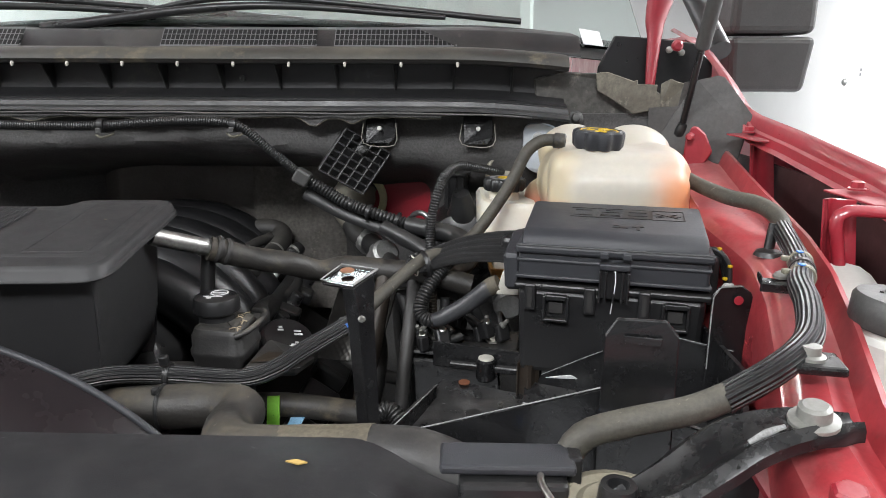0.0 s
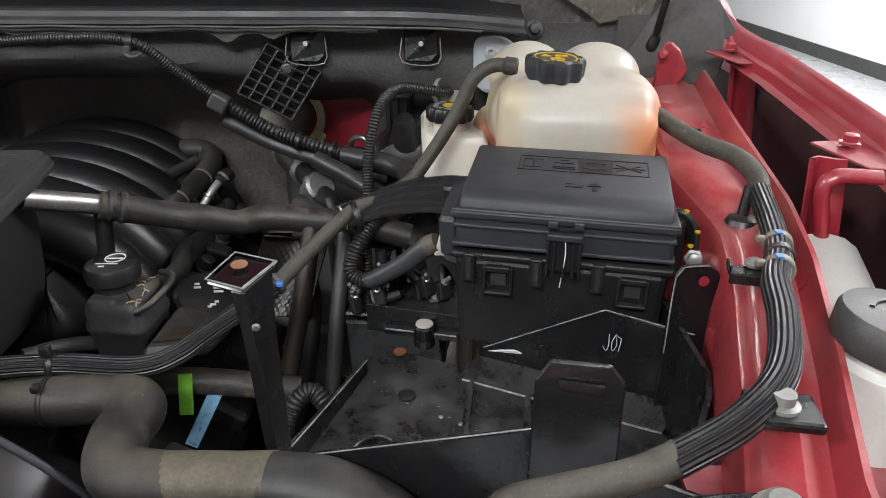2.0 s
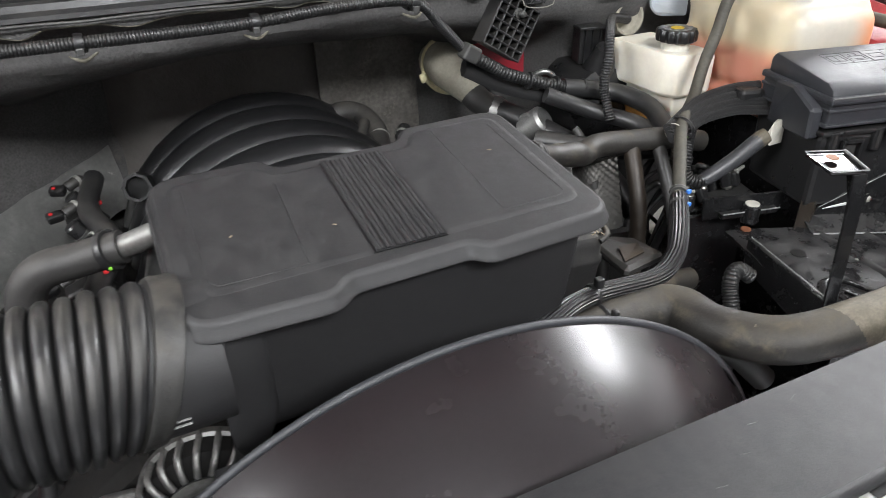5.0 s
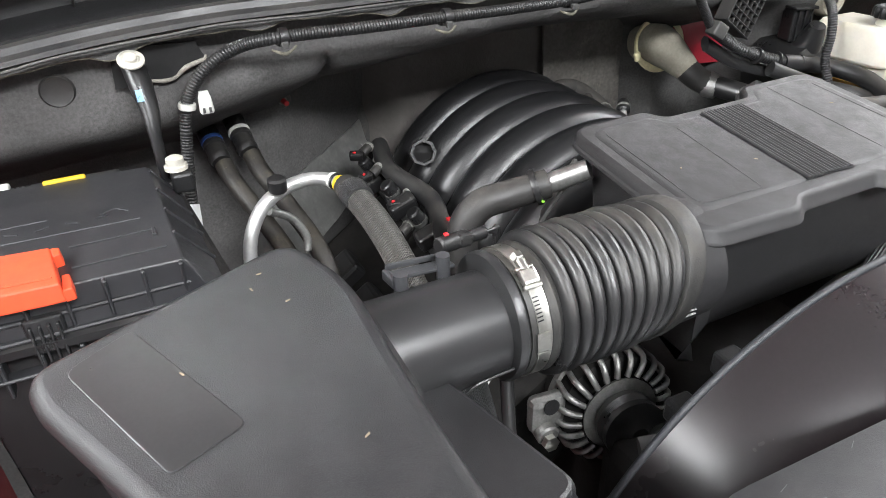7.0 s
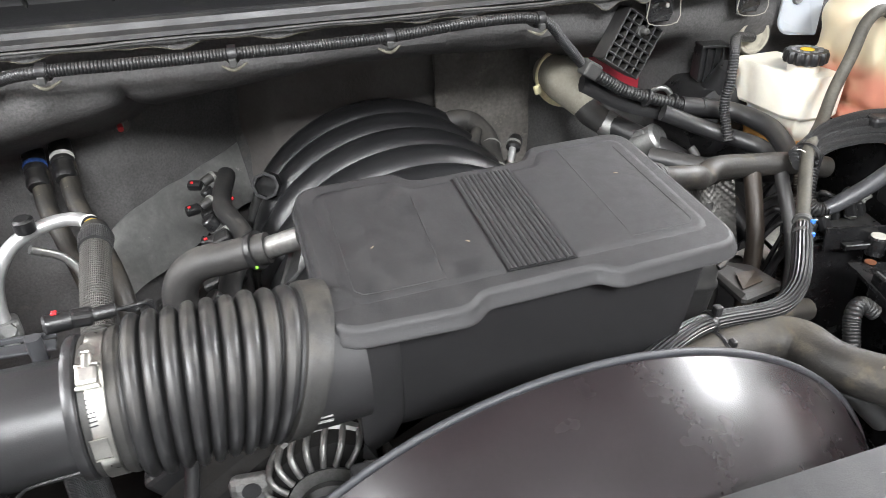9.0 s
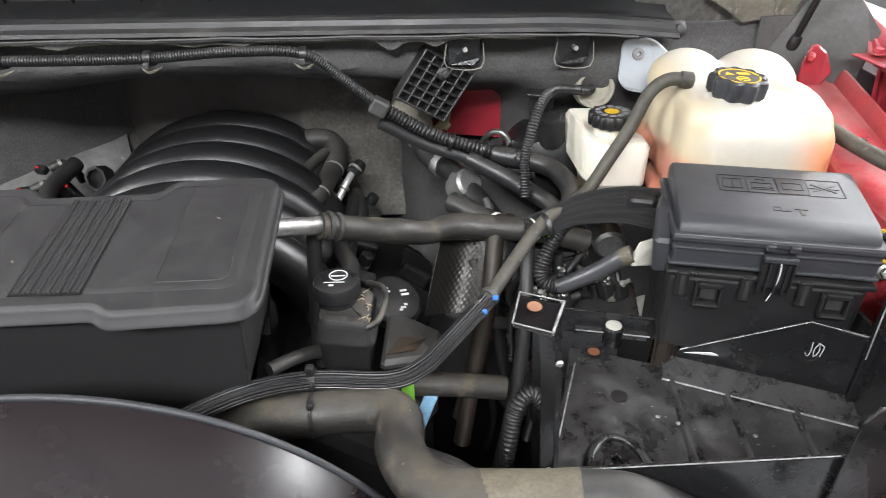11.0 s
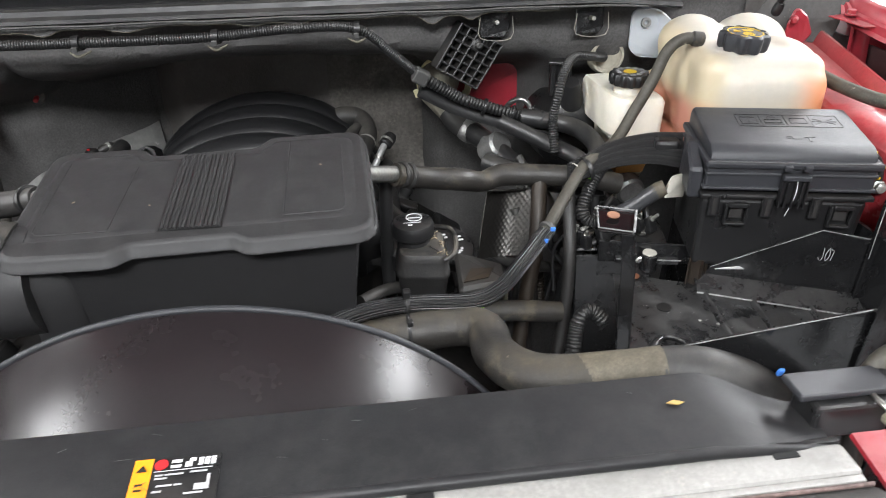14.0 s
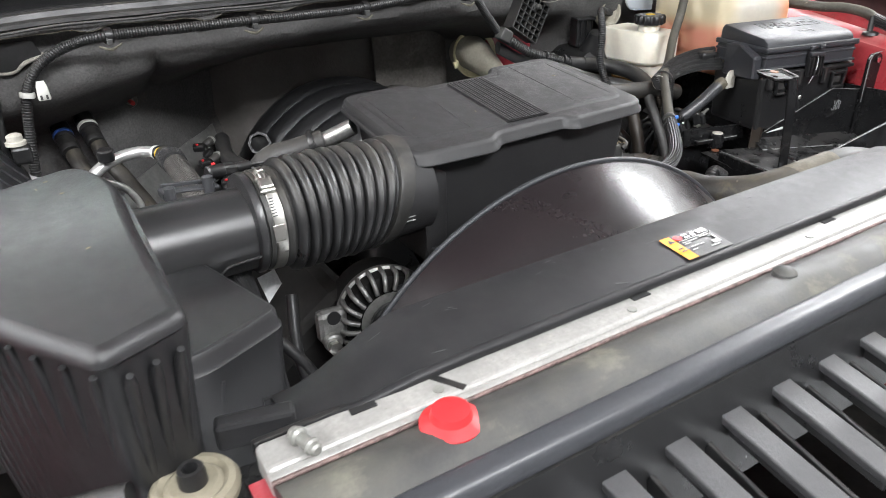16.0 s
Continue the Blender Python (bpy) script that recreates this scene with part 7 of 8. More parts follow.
for (x, y, z, m, lab) in ((-0.76, 1.047, 1.2796, BLUE_RING, "blue ring"), (-0.727, 1.04, 1.2878, WHITE_PL, "white ring")):
    hh = hose("heater_hose", "dark rubber heater hose with a quick connector", "hose", [
        ("hose", [(x + 0.004, y - 0.004, z - 0.014), (x + 0.006, y - 0.019, z - 0.024), (x + 0.012, y - 0.05, z - 0.043), (x + 0.03, y - 0.09, z - 0.075), (x + 0.05, y - 0.14, z - 0.12), (x + 0.06, y - 0.2, z - 0.2)], 0.0112, DUSTY, dict(seg=18))], group="heater hoses")
    part("connector", lathe([(0.0, 0.028), (0.009, 0.026), (0.013, 0.018), (0.0132, 0.002), (0.0122, 0.0), (0.0122, -0.008), (0.0132, -0.009), (0.0132, -0.014), (0.0118, -0.015), (0.0118, -0.026), (0.0128, -0.028), (0.0128, -0.034), (0.0112, -0.038)], (x, y + 0.004, z - 0.004), (-0.1, 0.75, 0.45), 24), BLACK, hh)
    for d in (0.035, 0.075):
        part("pale_mark", box((x + 0.004 + d * 0.2, y - 0.008 - d * 0.8, z - 0.006 - d * 0.62), (0.009, 0.006, 0.002), rz=20, rx=40, bev=0), PRINT_DARK, hh)
    part("ring", lathe([(0.0132, -0.0025), (0.0138, 0), (0.0132, 0.0025)], (x + 0.0005, y, z - 0.0065), (-0.1, 0.75, 0.45), 24), m, hh, lab)
elb = hose("breather_elbow", "bent black breather hose on a bright metal stub", "hose", [
    ("metal_stub", [(-0.484, 0.662, 1.328), (-0.52, 0.69, 1.306)], 0.0094, STUB, dict(seg=20)),
    ("hose", [(-0.512, 0.684, 1.311), (-0.545, 0.694, 1.303), (-0.572, 0.698, 1.298), (-0.588, 0.7, 1.28), (-0.592, 0.698, 1.25), (-0.59, 0.69, 1.2)], [0.0132, 0.0138, 0.0145, 0.0148, 0.0148, 0.0148], RUBBER, dict(seg=20))])
part("hose_clamp", lathe([(0.0165, -0.003), (0.0172, 0), (0.0165, 0.003)], (-0.522, 0.688, 1.308), (-0.85, 0.4, -0.35), 20), BLACK, elb)
part("green_dot", box((-0.524, 0.672, 1.301), (0.0025, 0.003, 0.0025), bev=0.0008), GREEN, elb)

# ---- heat shield flap and intake manifold ----
single("heat_shield", sheet(lambda u, v: (-0.705 + 0.179 * u + 0.012 * v, 1.045 + 0.15 * u - 0.03 * v, 1.168 + 0.078 * u * (1 - 0.46 * u) - 0.085 * v + 0.004 * math.sin(7 * u + 2 * v) + 0.004 * noise.noise((u * 5, v * 5, 0.0))), span(0, 1, 22), span(0, 1, 12), 0.002), SHIELD, "bent grey sheet heat shield with scratches", "heat shield")
mani = thing("intake_manifold", (-0.335, 0.95, 1.1), "black plastic intake manifold with arched runners", "intake manifold")
for i in range(6):
    y0 = 1.105 - 0.062 * i
    pts, radii = [], []
    for a in span(8, 172, 16):
        t = radians(a)
        pts.append((-0.335 - 0.17 * math.cos(t), y0 - 0.02 * math.cos(t), 1.09 + 0.16 * math.sin(t)))
        radii.append(0.031)
    part("runner", tube(pts, radii, 18, 0.02), RUNNER, mani)
part("plenum", prism(rounded([(-0.45, 0.72), (-0.22, 0.72), (-0.22, 1.12), (-0.45, 1.12)], 0.03), [(1.02, 0.02), (1.16, 0.0), (1.2, -0.03)]), BLACK, mani)
part("port", lathe([(0.018, 0), (0.018, 0.02), (0.014, 0.02), (0.014, 0.004)], (-0.494, 1.02, 1.215), (-0.3, -1, 0.4), 8), RUNNER, mani)
# a near-black disc gives the shade inside the port
part("port_mouth", lathe([(0.0145, 0.012), (0.0, 0.012)], (-0.494, 1.02, 1.215), (-0.3, -1, 0.4), 8), VOID, mani, "near-black disc for the shade in the port")
part("left_flange", box((-0.5, 0.95, 1.12), (0.04, 0.3, 0.06), bev=0.01), BLACK, mani)
part("right_flange", box((-0.165, 0.93, 1.12), (0.04, 0.3, 0.06), bev=0.01), BLACK, mani)

# fuel rail with injectors and their plugs, both banks
for bx, nm in ((-0.545, -1), (-0.14, 1)):
    rail = thing("injector_rail", (bx, 0.9, 1.14), "black fuel rail with injector plugs and wiring", "injector rail", "injector rails")
    part("rail", tube([(bx, 0.72, 1.15), (bx, 0.86, 1.16), (bx, 1.03, 1.165)], 0.012, 12), BLACK, rail)
    part("loom", tube([(bx - 0.015 * nm, 0.7, 1.19), (bx + 0.012 * nm, 0.8, 1.2 - 0.02 * (nm > 0)), (bx - 0.01 * nm, 0.9, 1.205 - 0.04 * (nm > 0)), (bx + 0.01 * nm, 0.98, 1.215 - 0.055 * (nm > 0)), (bx, 1.05, 1.225 - 0.06 * (nm > 0))], 0.012, 12), CONDUIT, rail)
    drop = 0.045 if nm > 0 else 0.0
    for k in range(4):
        y = 0.75 + 0.085 * k
        inj = part("plug", join(box((bx + 0.02 * nm, y, 1.195 - drop), (0.035, 0.02, 0.022), rx=15, ry=20 * nm, bev=0.004), rod((bx, y + 0.03, 1.17 - drop), (bx + 0.03 * nm, y + 0.03, 1.215 - drop), 0.009, bev=0.002)), BLACK, rail)
        if nm < 0:
            part("red_lock", box((bx + 0.002, y - 0.002, 1.212), (0.005, 0.005, 0.004), bev=0.001), RED_CAP, inj, "small red lock")
        part("collar", lathe([(0.0098, -0.003), (0.0102, 0.003)], (bx + 0.02 * nm, y + 0.03, 1.2 - drop), (0.55 * nm, 0, 0.8), 14), SEAL, inj)
fit2 = thing("fuel_line", (-0.138, 1.015, 1.182), "bright metal fuel line with a black quick connector", "fuel line")
part("pipe", tube([(-0.173, 0.990, 1.162), (-0.161, 1.007, 1.180), (-0.148, 1.025, 1.200), (-0.140, 1.038, 1.208)], 0.0055, 12), ALU, fit2)
for p in ((-0.166, 1.000, 1.173), (-0.153, 1.018, 1.192)):
    part("pipe_ring", lathe([(0.006, -0.003), (0.008, -0.002), (0.008, 0.002), (0.006, 0.003)], p, (0.4, 0.6, 0.7), 14), ZINC, fit2)
part("connector", lathe([(0.008, 0), (0.011, 0.003), (0.011, 0.018), (0.009, 0.024), (0.0, 0.025)], (-0.142, 1.035, 1.205), (0.45, 0.6, 0.35), 18), BLACK, fit2)
part("connector_band", lathe([(0.0112, 0), (0.0115, 0.002), (0.0112, 0.004)], (-0.138, 1.041, 1.209), (0.45, 0.6, 0.35), 18), BOLT_GREY, fit2)
vac = hose("vacuum_hose", "soft black taped hoses beside the manifold", "hose", [
    ("hose", [(-0.233, 1.115, 1.217), (-0.208, 1.115, 1.230), (-0.178, 1.115, 1.224), (-0.168, 1.075, 1.212), (-0.178, 1.025, 1.202), (-0.190, 0.975, 1.194), (-0.213, 0.935, 1.177), (-0.228, 0.895, 1.152)], [0.014, 0.0165, 0.0165, 0.017, 0.015, 0.0145, 0.0125, 0.012], RUBBER, dict(seg=18)),
    ("second_hose", [(-0.183, 1.075, 1.224), (-0.203, 1.035, 1.220), (-0.223, 0.985, 1.207), (-0.238, 0.945, 1.187)], 0.0085, RUBBER, dict(seg=16)),
    ("thin_wire", [(-0.168, 0.995, 1.182), (-0.163, 0.975, 1.162), (-0.153, 0.955, 1.152), (-0.158, 0.935, 1.132)], 0.0018, CONDUIT, dict(seg=8)),
    ("blue_wire", [(-0.173, 0.990, 1.174), (-0.168, 0.970, 1.157), (-0.170, 0.955, 1.147)], 0.0014, BLUE, dict(seg=8))])
for c in ((-0.171, 1.050, 1.207), (-0.186, 0.990, 1.197)):
    part("grey_band", lathe([(0.0155, -0.002), (0.0162, 0), (0.0155, 0.002)], c, (0.15, 0.9, 0.2), 20), BOLT_GREY, vac)
part("loop", tube([(-0.228, 1.060, 1.224), (-0.240, 1.045, 1.234), (-0.234, 1.025, 1.234), (-0.222, 1.030, 1.224)], 0.0045, 10), RUBBER, vac)
for k, (x, y, z, r) in enumerate(((-0.59, 0.98, 1.215, 20), (-0.575, 0.92, 1.2, -15), (-0.6, 0.86, 1.19, 35), (-0.57, 0.8, 1.18, 10), (-0.585, 1.03, 1.225, -20))):
    plug2 = thing("sensor_plug", (x, y, z), "black electrical plug with a red lock and grey collar", "connector", "sensor plugs")
    part("body", box((x, y, z), (0.018, 0.012, 0.011), rz=r, rx=20, bev=0.003), BLACK, plug2)
    part("tail", tube([(x + 0.01, y + 0.004, z), (x + 0.024, y + 0.012, z + 0.004), (x + 0.03, y + 0.03, z - 0.012), (x + 0.026, y + 0.05, z - 0.04)], 0.0065, 10), RUBBER, plug2)
    part("collar", lathe([(0.0068, -0.003), (0.0076, 0), (0.0068, 0.003)], (x + 0.022, y + 0.011, z + 0.004), (0.8, 0.5, 0.2), 14), BOLT_GREY, plug2, "pale grey collar")
    part("red_lock", box((x - 0.003, y - 0.004, z + 0.0062), (0.0042, 0.003, 0.0025), rz=r + 25, rx=20, bev=0.0008), RED_CAP, plug2, "small red lock")

# ---- engine mass below ----
eng = thing("engine_block", (-0.33, 0.8, 0.95), "dirty engine block deep in the bay, near black for shade", "engine")
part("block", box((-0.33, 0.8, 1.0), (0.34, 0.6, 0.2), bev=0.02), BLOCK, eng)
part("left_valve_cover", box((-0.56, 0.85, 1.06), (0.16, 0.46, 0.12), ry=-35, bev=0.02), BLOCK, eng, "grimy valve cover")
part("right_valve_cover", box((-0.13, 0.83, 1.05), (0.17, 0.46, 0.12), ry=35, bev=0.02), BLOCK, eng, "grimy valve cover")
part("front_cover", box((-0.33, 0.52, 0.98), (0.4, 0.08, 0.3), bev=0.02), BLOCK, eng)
for k in range(4):
    y = 0.7 + 0.09 * k
    part("coil_pack", box((-0.06, y, 1.07), (0.05, 0.05, 0.05), ry=35, bev=0.006), BLACK, eng)
    part("coil_pack", box((-0.63, y, 1.08), (0.05, 0.05, 0.05), ry=-35, bev=0.006), BLACK, eng)
# added panel, keeps the pale floor and its light out of the bay
single("bay_floor", slab(-1.15, 0.46, 0.2, 1.15, 0.72, 0.74), BLOCK, "added near-black panel that closes the bay below", "splash shield", kind="structure")
for nm, a in (("bay_wall_left", (-1.16, -1.12, 0.1, 1.1)),):
    single(nm, slab(*a, 0.74, 1.36), RED_DULL, "dull red inner wing behind the battery", "inner wing", kind="structure")

# power steering reservoir and oil filler
ps = thing("power_steering_reservoir", (-0.123, 0.645, 1.19), "black power steering reservoir, dusty on top", "fluid reservoir")
part("body", prism(rounded([(-0.148, 0.636), (-0.092, 0.627), (-0.088, 0.69), (-0.144, 0.7)], 0.013), [(1.12, -0.012), (1.16, -0.006), (1.205, 0), (1.209, 0.002), (1.213, 0.002), (1.216, 0), (1.228, 0), (1.236, -0.004), (1.238, -0.01)]), DUSTY_BLACK, ps)
part("neck", rod((-0.127, 0.668, 1.23), (-0.127, 0.668, 1.25), 0.019), BLACK, ps)
PM = Matrix.Translation((-0.127, 0.668, 1.2455))
pcap = part("cap", turned(lathe([(0.022, 0), (0.0238, 0.002), (0.0238, 0.012), (0.022, 0.0165), (0.019, 0.018), (0.0, 0.018)], seg=36), PM), BLACK, ps, "black round cap")
PT = PM @ Matrix.Translation((0, 0, 0.0181))
part("print_ring", arc_mark(0.0082, 0.0092, 0, 6.26, 28, PT @ Matrix.Translation((0.002, 0.006, 0))), PRINT, pcap, "white wheel symbol")
part("print_spoke", flat_mark([(-0.005, 0.0042), (0.009, 0.0042), (0.009, 0.0056), (-0.005, 0.0056)], PT), PRINT, pcap)
part("print_bar", flat_mark([(-0.011, -0.0066), (0.009, -0.0066), (0.009, -0.0058), (-0.011, -0.0058)], PT), PRINT, pcap)
part("print_bar", flat_mark([(-0.006, -0.0125), (-0.001, -0.0125), (-0.001, -0.0105), (-0.006, -0.0105)], PT), PRINT, pcap)
part("bracket_loop", tube([(-0.097, 0.63, 1.232), (-0.086, 0.634, 1.236), (-0.08, 0.66, 1.238), (-0.083, 0.69, 1.237), (-0.1, 0.704, 1.234)], 0.0032, 8), DUSTY_BLACK, ps, "dusty bracket loop")
for k in range(9):
    x, y, a = -0.104 + 0.012 * ((k * 0.618) % 1), 0.635 + 0.05 * ((k * 0.377) % 1), k * 1.3
    part("debris", tube([(x, y, 1.2385), (x + 0.003 * math.cos(a), y + 0.003 * math.sin(a), 1.2398), (x + 0.007 * math.cos(a + 0.5), y + 0.007 * math.sin(a + 0.5), 1.2388)], 0.0006, 6, 0.003), LEAF_DUST, ps, "dry beige debris")
part("side_bracket", plate([(-0.085, 0.6, 1.2), (-0.03, 0.61, 1.2), (-0.025, 0.66, 1.19), (-0.06, 0.69, 1.185), (-0.08, 0.68, 1.2)], 0.012, 0.004), RUBBER, ps, "grimy black side bracket")
part("olive_patch", plate([(-0.078, 0.612, 1.2125), (-0.05, 0.618, 1.2125), (-0.04, 0.64, 1.21), (-0.066, 0.638, 1.2125)], 0.001, 0), GUNK, ps)
oil = thing("oil_filler_cap", (-0.07, 0.745, 1.18), "black oil filler cap with white symbols", "oil cap")
OM = Matrix.Translation((-0.08, 0.745, 1.172)) @ pose(0, 0, 0, 20, 25, 0)
ocap = part("cap", turned(lathe([(0.03, 0), (0.032, 0.003), (0.032, 0.016), (0.028, 0.02), (0.0, 0.0205)], seg=32), OM), BLACK, oil)
for x, y, w in ((-0.014, 0.008, 0.007), (-0.012, 0.004, 0.01), (0.006, 0.013, 0.012), (0.009, 0.009, 0.014), (0.012, -0.004, 0.006), (0.01, -0.009, 0.009), (0.008, -0.013, 0.006)):
    part("print_bar", turned(box((x, y, 0.0208), (w * 0.7, 0.0025, 0.0006), bev=0, rz=30), OM), PRINT, ocap)
# clutter on the right of the engine
misc = thing("coolant_pipe", (0.02, 0.56, 1.16), "dusty pipe with green and pale blue tags", "pipe")
part("pipe", tube([(-0.14, 0.625, 1.145), (-0.08, 0.632, 1.157), (-0.02, 0.632, 1.155), (0.04, 0.635, 1.145)], 0.0125, 14), DUSTY, misc)
part("lower_hose", tube([(-0.05, 0.54, 1.15), (-0.01, 0.525, 1.14), (0.03, 0.51, 1.1)], 0.013, 14), RUBBER, misc)
part("green_tag", box((-0.059, 0.6155, 1.155), (0.0125, 0.003, 0.037), ry=-3, bev=0.0005, rx=-25), GREEN, misc, "lime green tag")
part("blue_tag", plate([(-0.062, 0.602, 1.11), (-0.05, 0.598, 1.108), (-0.024, 0.628, 1.158), (-0.037, 0.632, 1.16)], 0.0008, 0), BLUE_TAG, misc, "pale blue printed tag")
for nm, lab, pts, r, mat in (
    ("brown_pipe", "rusty brown pipe below the breather hose", [(0.04, 0.758, 1.258), (0.03, 0.72, 1.19), (0.015, 0.7, 1.12), (0.0, 0.68, 1.02)], 0.01, GUNK),
    ("cooler_hose", "thin dark hose below the breather", [(0.075, 0.752, 1.258), (0.068, 0.7, 1.18), (0.06, 0.68, 1.1), (0.04, 0.65, 1.0)], 0.008, RUBBER),
    ("steering_hose", "dark hose beside the steering reservoir", [(-0.19, 0.61, 1.2), (-0.165, 0.635, 1.195), (-0.14, 0.66, 1.18), (-0.1, 0.68, 1.15)], 0.007, RUBBER),
    ("vertical_hose", "black ribbed hose behind the reservoir", [(-0.152, 0.722, 1.293), (-0.154, 0.715, 1.25), (-0.156, 0.7, 1.17), (-0.15, 0.68, 1.1)], 0.008, CONDUIT)):
    hose(nm, lab, "hose", [("hose", pts, r, mat, dict(seg=14))])
foil = thing("exhaust_shield", (0.02, 0.72, 1.14), "dimpled bright foil heat shield in the bay", "heat shield")
part("sheet", sheet(lambda u, v: (-0.02 + 0.07 * u - 0.02 * v, 0.79 + 0.02 * math.sin(3 * u) - 0.05 * v, 1.232 - 0.07 * v - 0.012 * math.sin(3 * u) + 0.0009 * math.sin(70 * u) * math.sin(60 * v)), span(0, 1, 60), span(0, 1, 50), 0.0015), FOIL, foil)
part("folded_edge", tube([(-0.02, 0.79, 1.233), (0.02, 0.808, 1.222), (0.065, 0.794, 1.231)], 0.002, 8), FOIL, foil)
conn = thing("wire_connector", (0.056, 0.929, 0.97), "cream wire connector with a red lock", "connector")
part("frame", join(box((0.04, 0.92, 0.985), (0.007, 0.014, 0.055), bev=0.002), box((0.078, 0.918, 0.985), (0.007, 0.014, 0.055), bev=0.002), box((0.059, 0.919, 1.012), (0.045, 0.014, 0.007), bev=0.002)), CLAMP, conn)
part("plug", box((0.059, 0.93, 0.98), (0.028, 0.02, 0.05), bev=0.003), BLACK, conn)
part("wire", tube([(0.06, 0.935, 0.96), (0.05, 0.94, 0.9), (0.07, 0.93, 0.82), (0.06, 0.92, 0.745)], 0.006, 10), CONDUIT, conn)
part("red_lock", box((0.055, 0.915, 0.995), (0.014, 0.012, 0.014), bev=0.003), RED_CAP, conn, "red lock")
# steering shaft boot
boot = thing("shaft_boot", (-0.06, 1.07, 1.25), "grey rubber boot with a cream ring at the firewall", "rubber boot")
part("boot", tube([(-0.038, 1.12, 1.284), (-0.048, 1.085, 1.29), (-0.051, 1.058, 1.286), (-0.044, 1.036, 1.273), (-0.034, 1.018, 1.258)], [0.034, 0.032, 0.03, 0.024, 0.0185], 28), BOOT, boot)
part("dark_sleeve", tube([(-0.038, 1.026, 1.264), (-0.03, 1.01, 1.252), (-0.016, 0.998, 1.242)], [0.0195, 0.019, 0.018], 20), RUBBER, boot, "dark rubber sleeve")
part("tape", lathe([(0.0175, -0.012), (0.0205, -0.006), (0.0195, 0.004), (0.017, 0.012)], (-0.01, 0.992, 1.239), (0.4, -0.8, -0.2), 14), CAST, boot, "silver taped joint")
part("cream_ring", lathe([(0.033, -0.006), (0.044, -0.005), (0.0455, -0.001), (0.0445, 0.003), (0.034, 0.004)], (-0.037, 1.09, 1.286), (-0.12, -0.97, 0.18), 32, False), CREAM, boot, "cream plastic ring")
for a in (0.5, 2.2, 4.4):
    part("ring_tab", box((-0.037 + 0.046 * math.sin(a), 1.088, 1.286 + 0.046 * math.cos(a)), (0.014, 0.006, 0.012), bev=0.002, ry=math.degrees(a)), CREAM, boot, "cream clip tab")
part("shaft", tube([(-0.02, 1.01, 1.243), (0.02, 0.93, 1.23), (0.06, 0.85, 1.2), (0.08, 0.78, 1.15)], 0.016, 16), BLACK, boot, "black steering shaft")
part("joint", join(rod((0.008, 0.945, 1.22), (0.025, 0.92, 1.245), 0.02, bev=0.004), rod((0.0, 0.93, 1.235), (0.03, 0.94, 1.232), 0.017, bev=0.003)), CAST, boot, "cast steering joint")
low = hose("lower_cable", "black taped cable with a white band", "cable", [("sleeve", [(0.0, 0.9, 1.225), (0.05, 0.84, 1.225), (0.09, 0.79, 1.235), (0.13, 0.77, 1.24)], 0.014, CONDUIT, dict(seg=16))])
part("white_band", lathe([(0.0141, -0.003), (0.0147, 0), (0.0141, 0.003)], (0.05, 0.84, 1.225), (0.63, -0.77, 0.07), 18, False), WHITE_PL, low, "white band")

# ---- alternator ----
alt = thing("alternator", (-0.515, 0.57, 1.11), "cast aluminium alternator with slotted end frame", "alternator")
AC, AD = Vector((-0.497, 0.58, 1.124)), Vector((-0.15, -1, 0.12)).normalized()
AX = AD.to_track_quat("Z", "Y").to_matrix().to_4x4()
AM = Matrix.Translation(AC) @ AX
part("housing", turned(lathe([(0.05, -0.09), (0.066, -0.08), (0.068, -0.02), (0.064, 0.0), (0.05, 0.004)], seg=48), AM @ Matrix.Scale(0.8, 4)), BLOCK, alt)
part("winding", turned(lathe([(0.05, -0.03), (0.06, -0.03), (0.06, -0.006), (0.05, -0.006)], seg=40), AM @ Matrix.Scale(0.8, 4)), COPPER, alt, "copper winding")
for i in range(24):
    a = 2 * math.pi * i / 24
    pts = [(0.069 * math.cos(a), 0.069 * math.sin(a), -0.025), (0.07 * math.cos(a + 0.03), 0.07 * math.sin(a + 0.03), 0.004), (0.06 * math.cos(a + 0.06), 0.06 * math.sin(a + 0.06), 0.013), (0.048 * math.cos(a + 0.1), 0.048 * math.sin(a + 0.1), 0.015)]
    part("fin", turned(tube(pts, 0.0037, 8, 0.008, flat=0.9), AM @ Matrix.Scale(0.8, 4)), ALT_METAL, alt)
part("rim", turned(lathe([(0.068, -0.03), (0.072, -0.028), (0.072, -0.02), (0.068, -0.018)], seg=48, caps=False), AM @ Matrix.Scale(0.8, 4)), ALT_METAL, alt)
part("inner_frame", turned(lathe([(0.03, 0.01), (0.044, 0.012), (0.046, 0.017), (0.03, 0.02)], seg=40, caps=False), AM @ Matrix.Scale(0.8, 4)), ALT_METAL, alt)
part("pulley", turned(lathe([(0.012, 0.02), (0.035, 0.022), (0.036, 0.03), (0.033, 0.033), (0.036, 0.036), (0.033, 0.039), (0.036, 0.042), (0.036, 0.05), (0.02, 0.052), (0.01, 0.06)], seg=40), AM @ Matrix.Scale(0.8, 4)), BLACK, alt)
ear = part("ear", join(box((-0.561, 0.595, 1.131), (0.036, 0.016, 0.04), rz=-6, bev=0.007), rod((-0.564, 0.605, 1.116), (-0.566, 0.58, 1.114), 0.011, bev=0.002)), ALT_METAL, alt)
part("ear_bolt", lathe([(0.008, 0), (0.008, 0.006), (0.004, 0.007)], (-0.567, 0.579, 1.111), (0, -1, 0.1), 6), ZINC, ear)
part("ear_hole", lathe([(0.008, 0), (0.008, 0.001)], (-0.561, 0.5865, 1.143), (0, -1, 0.1), 16), BLACK, ear)
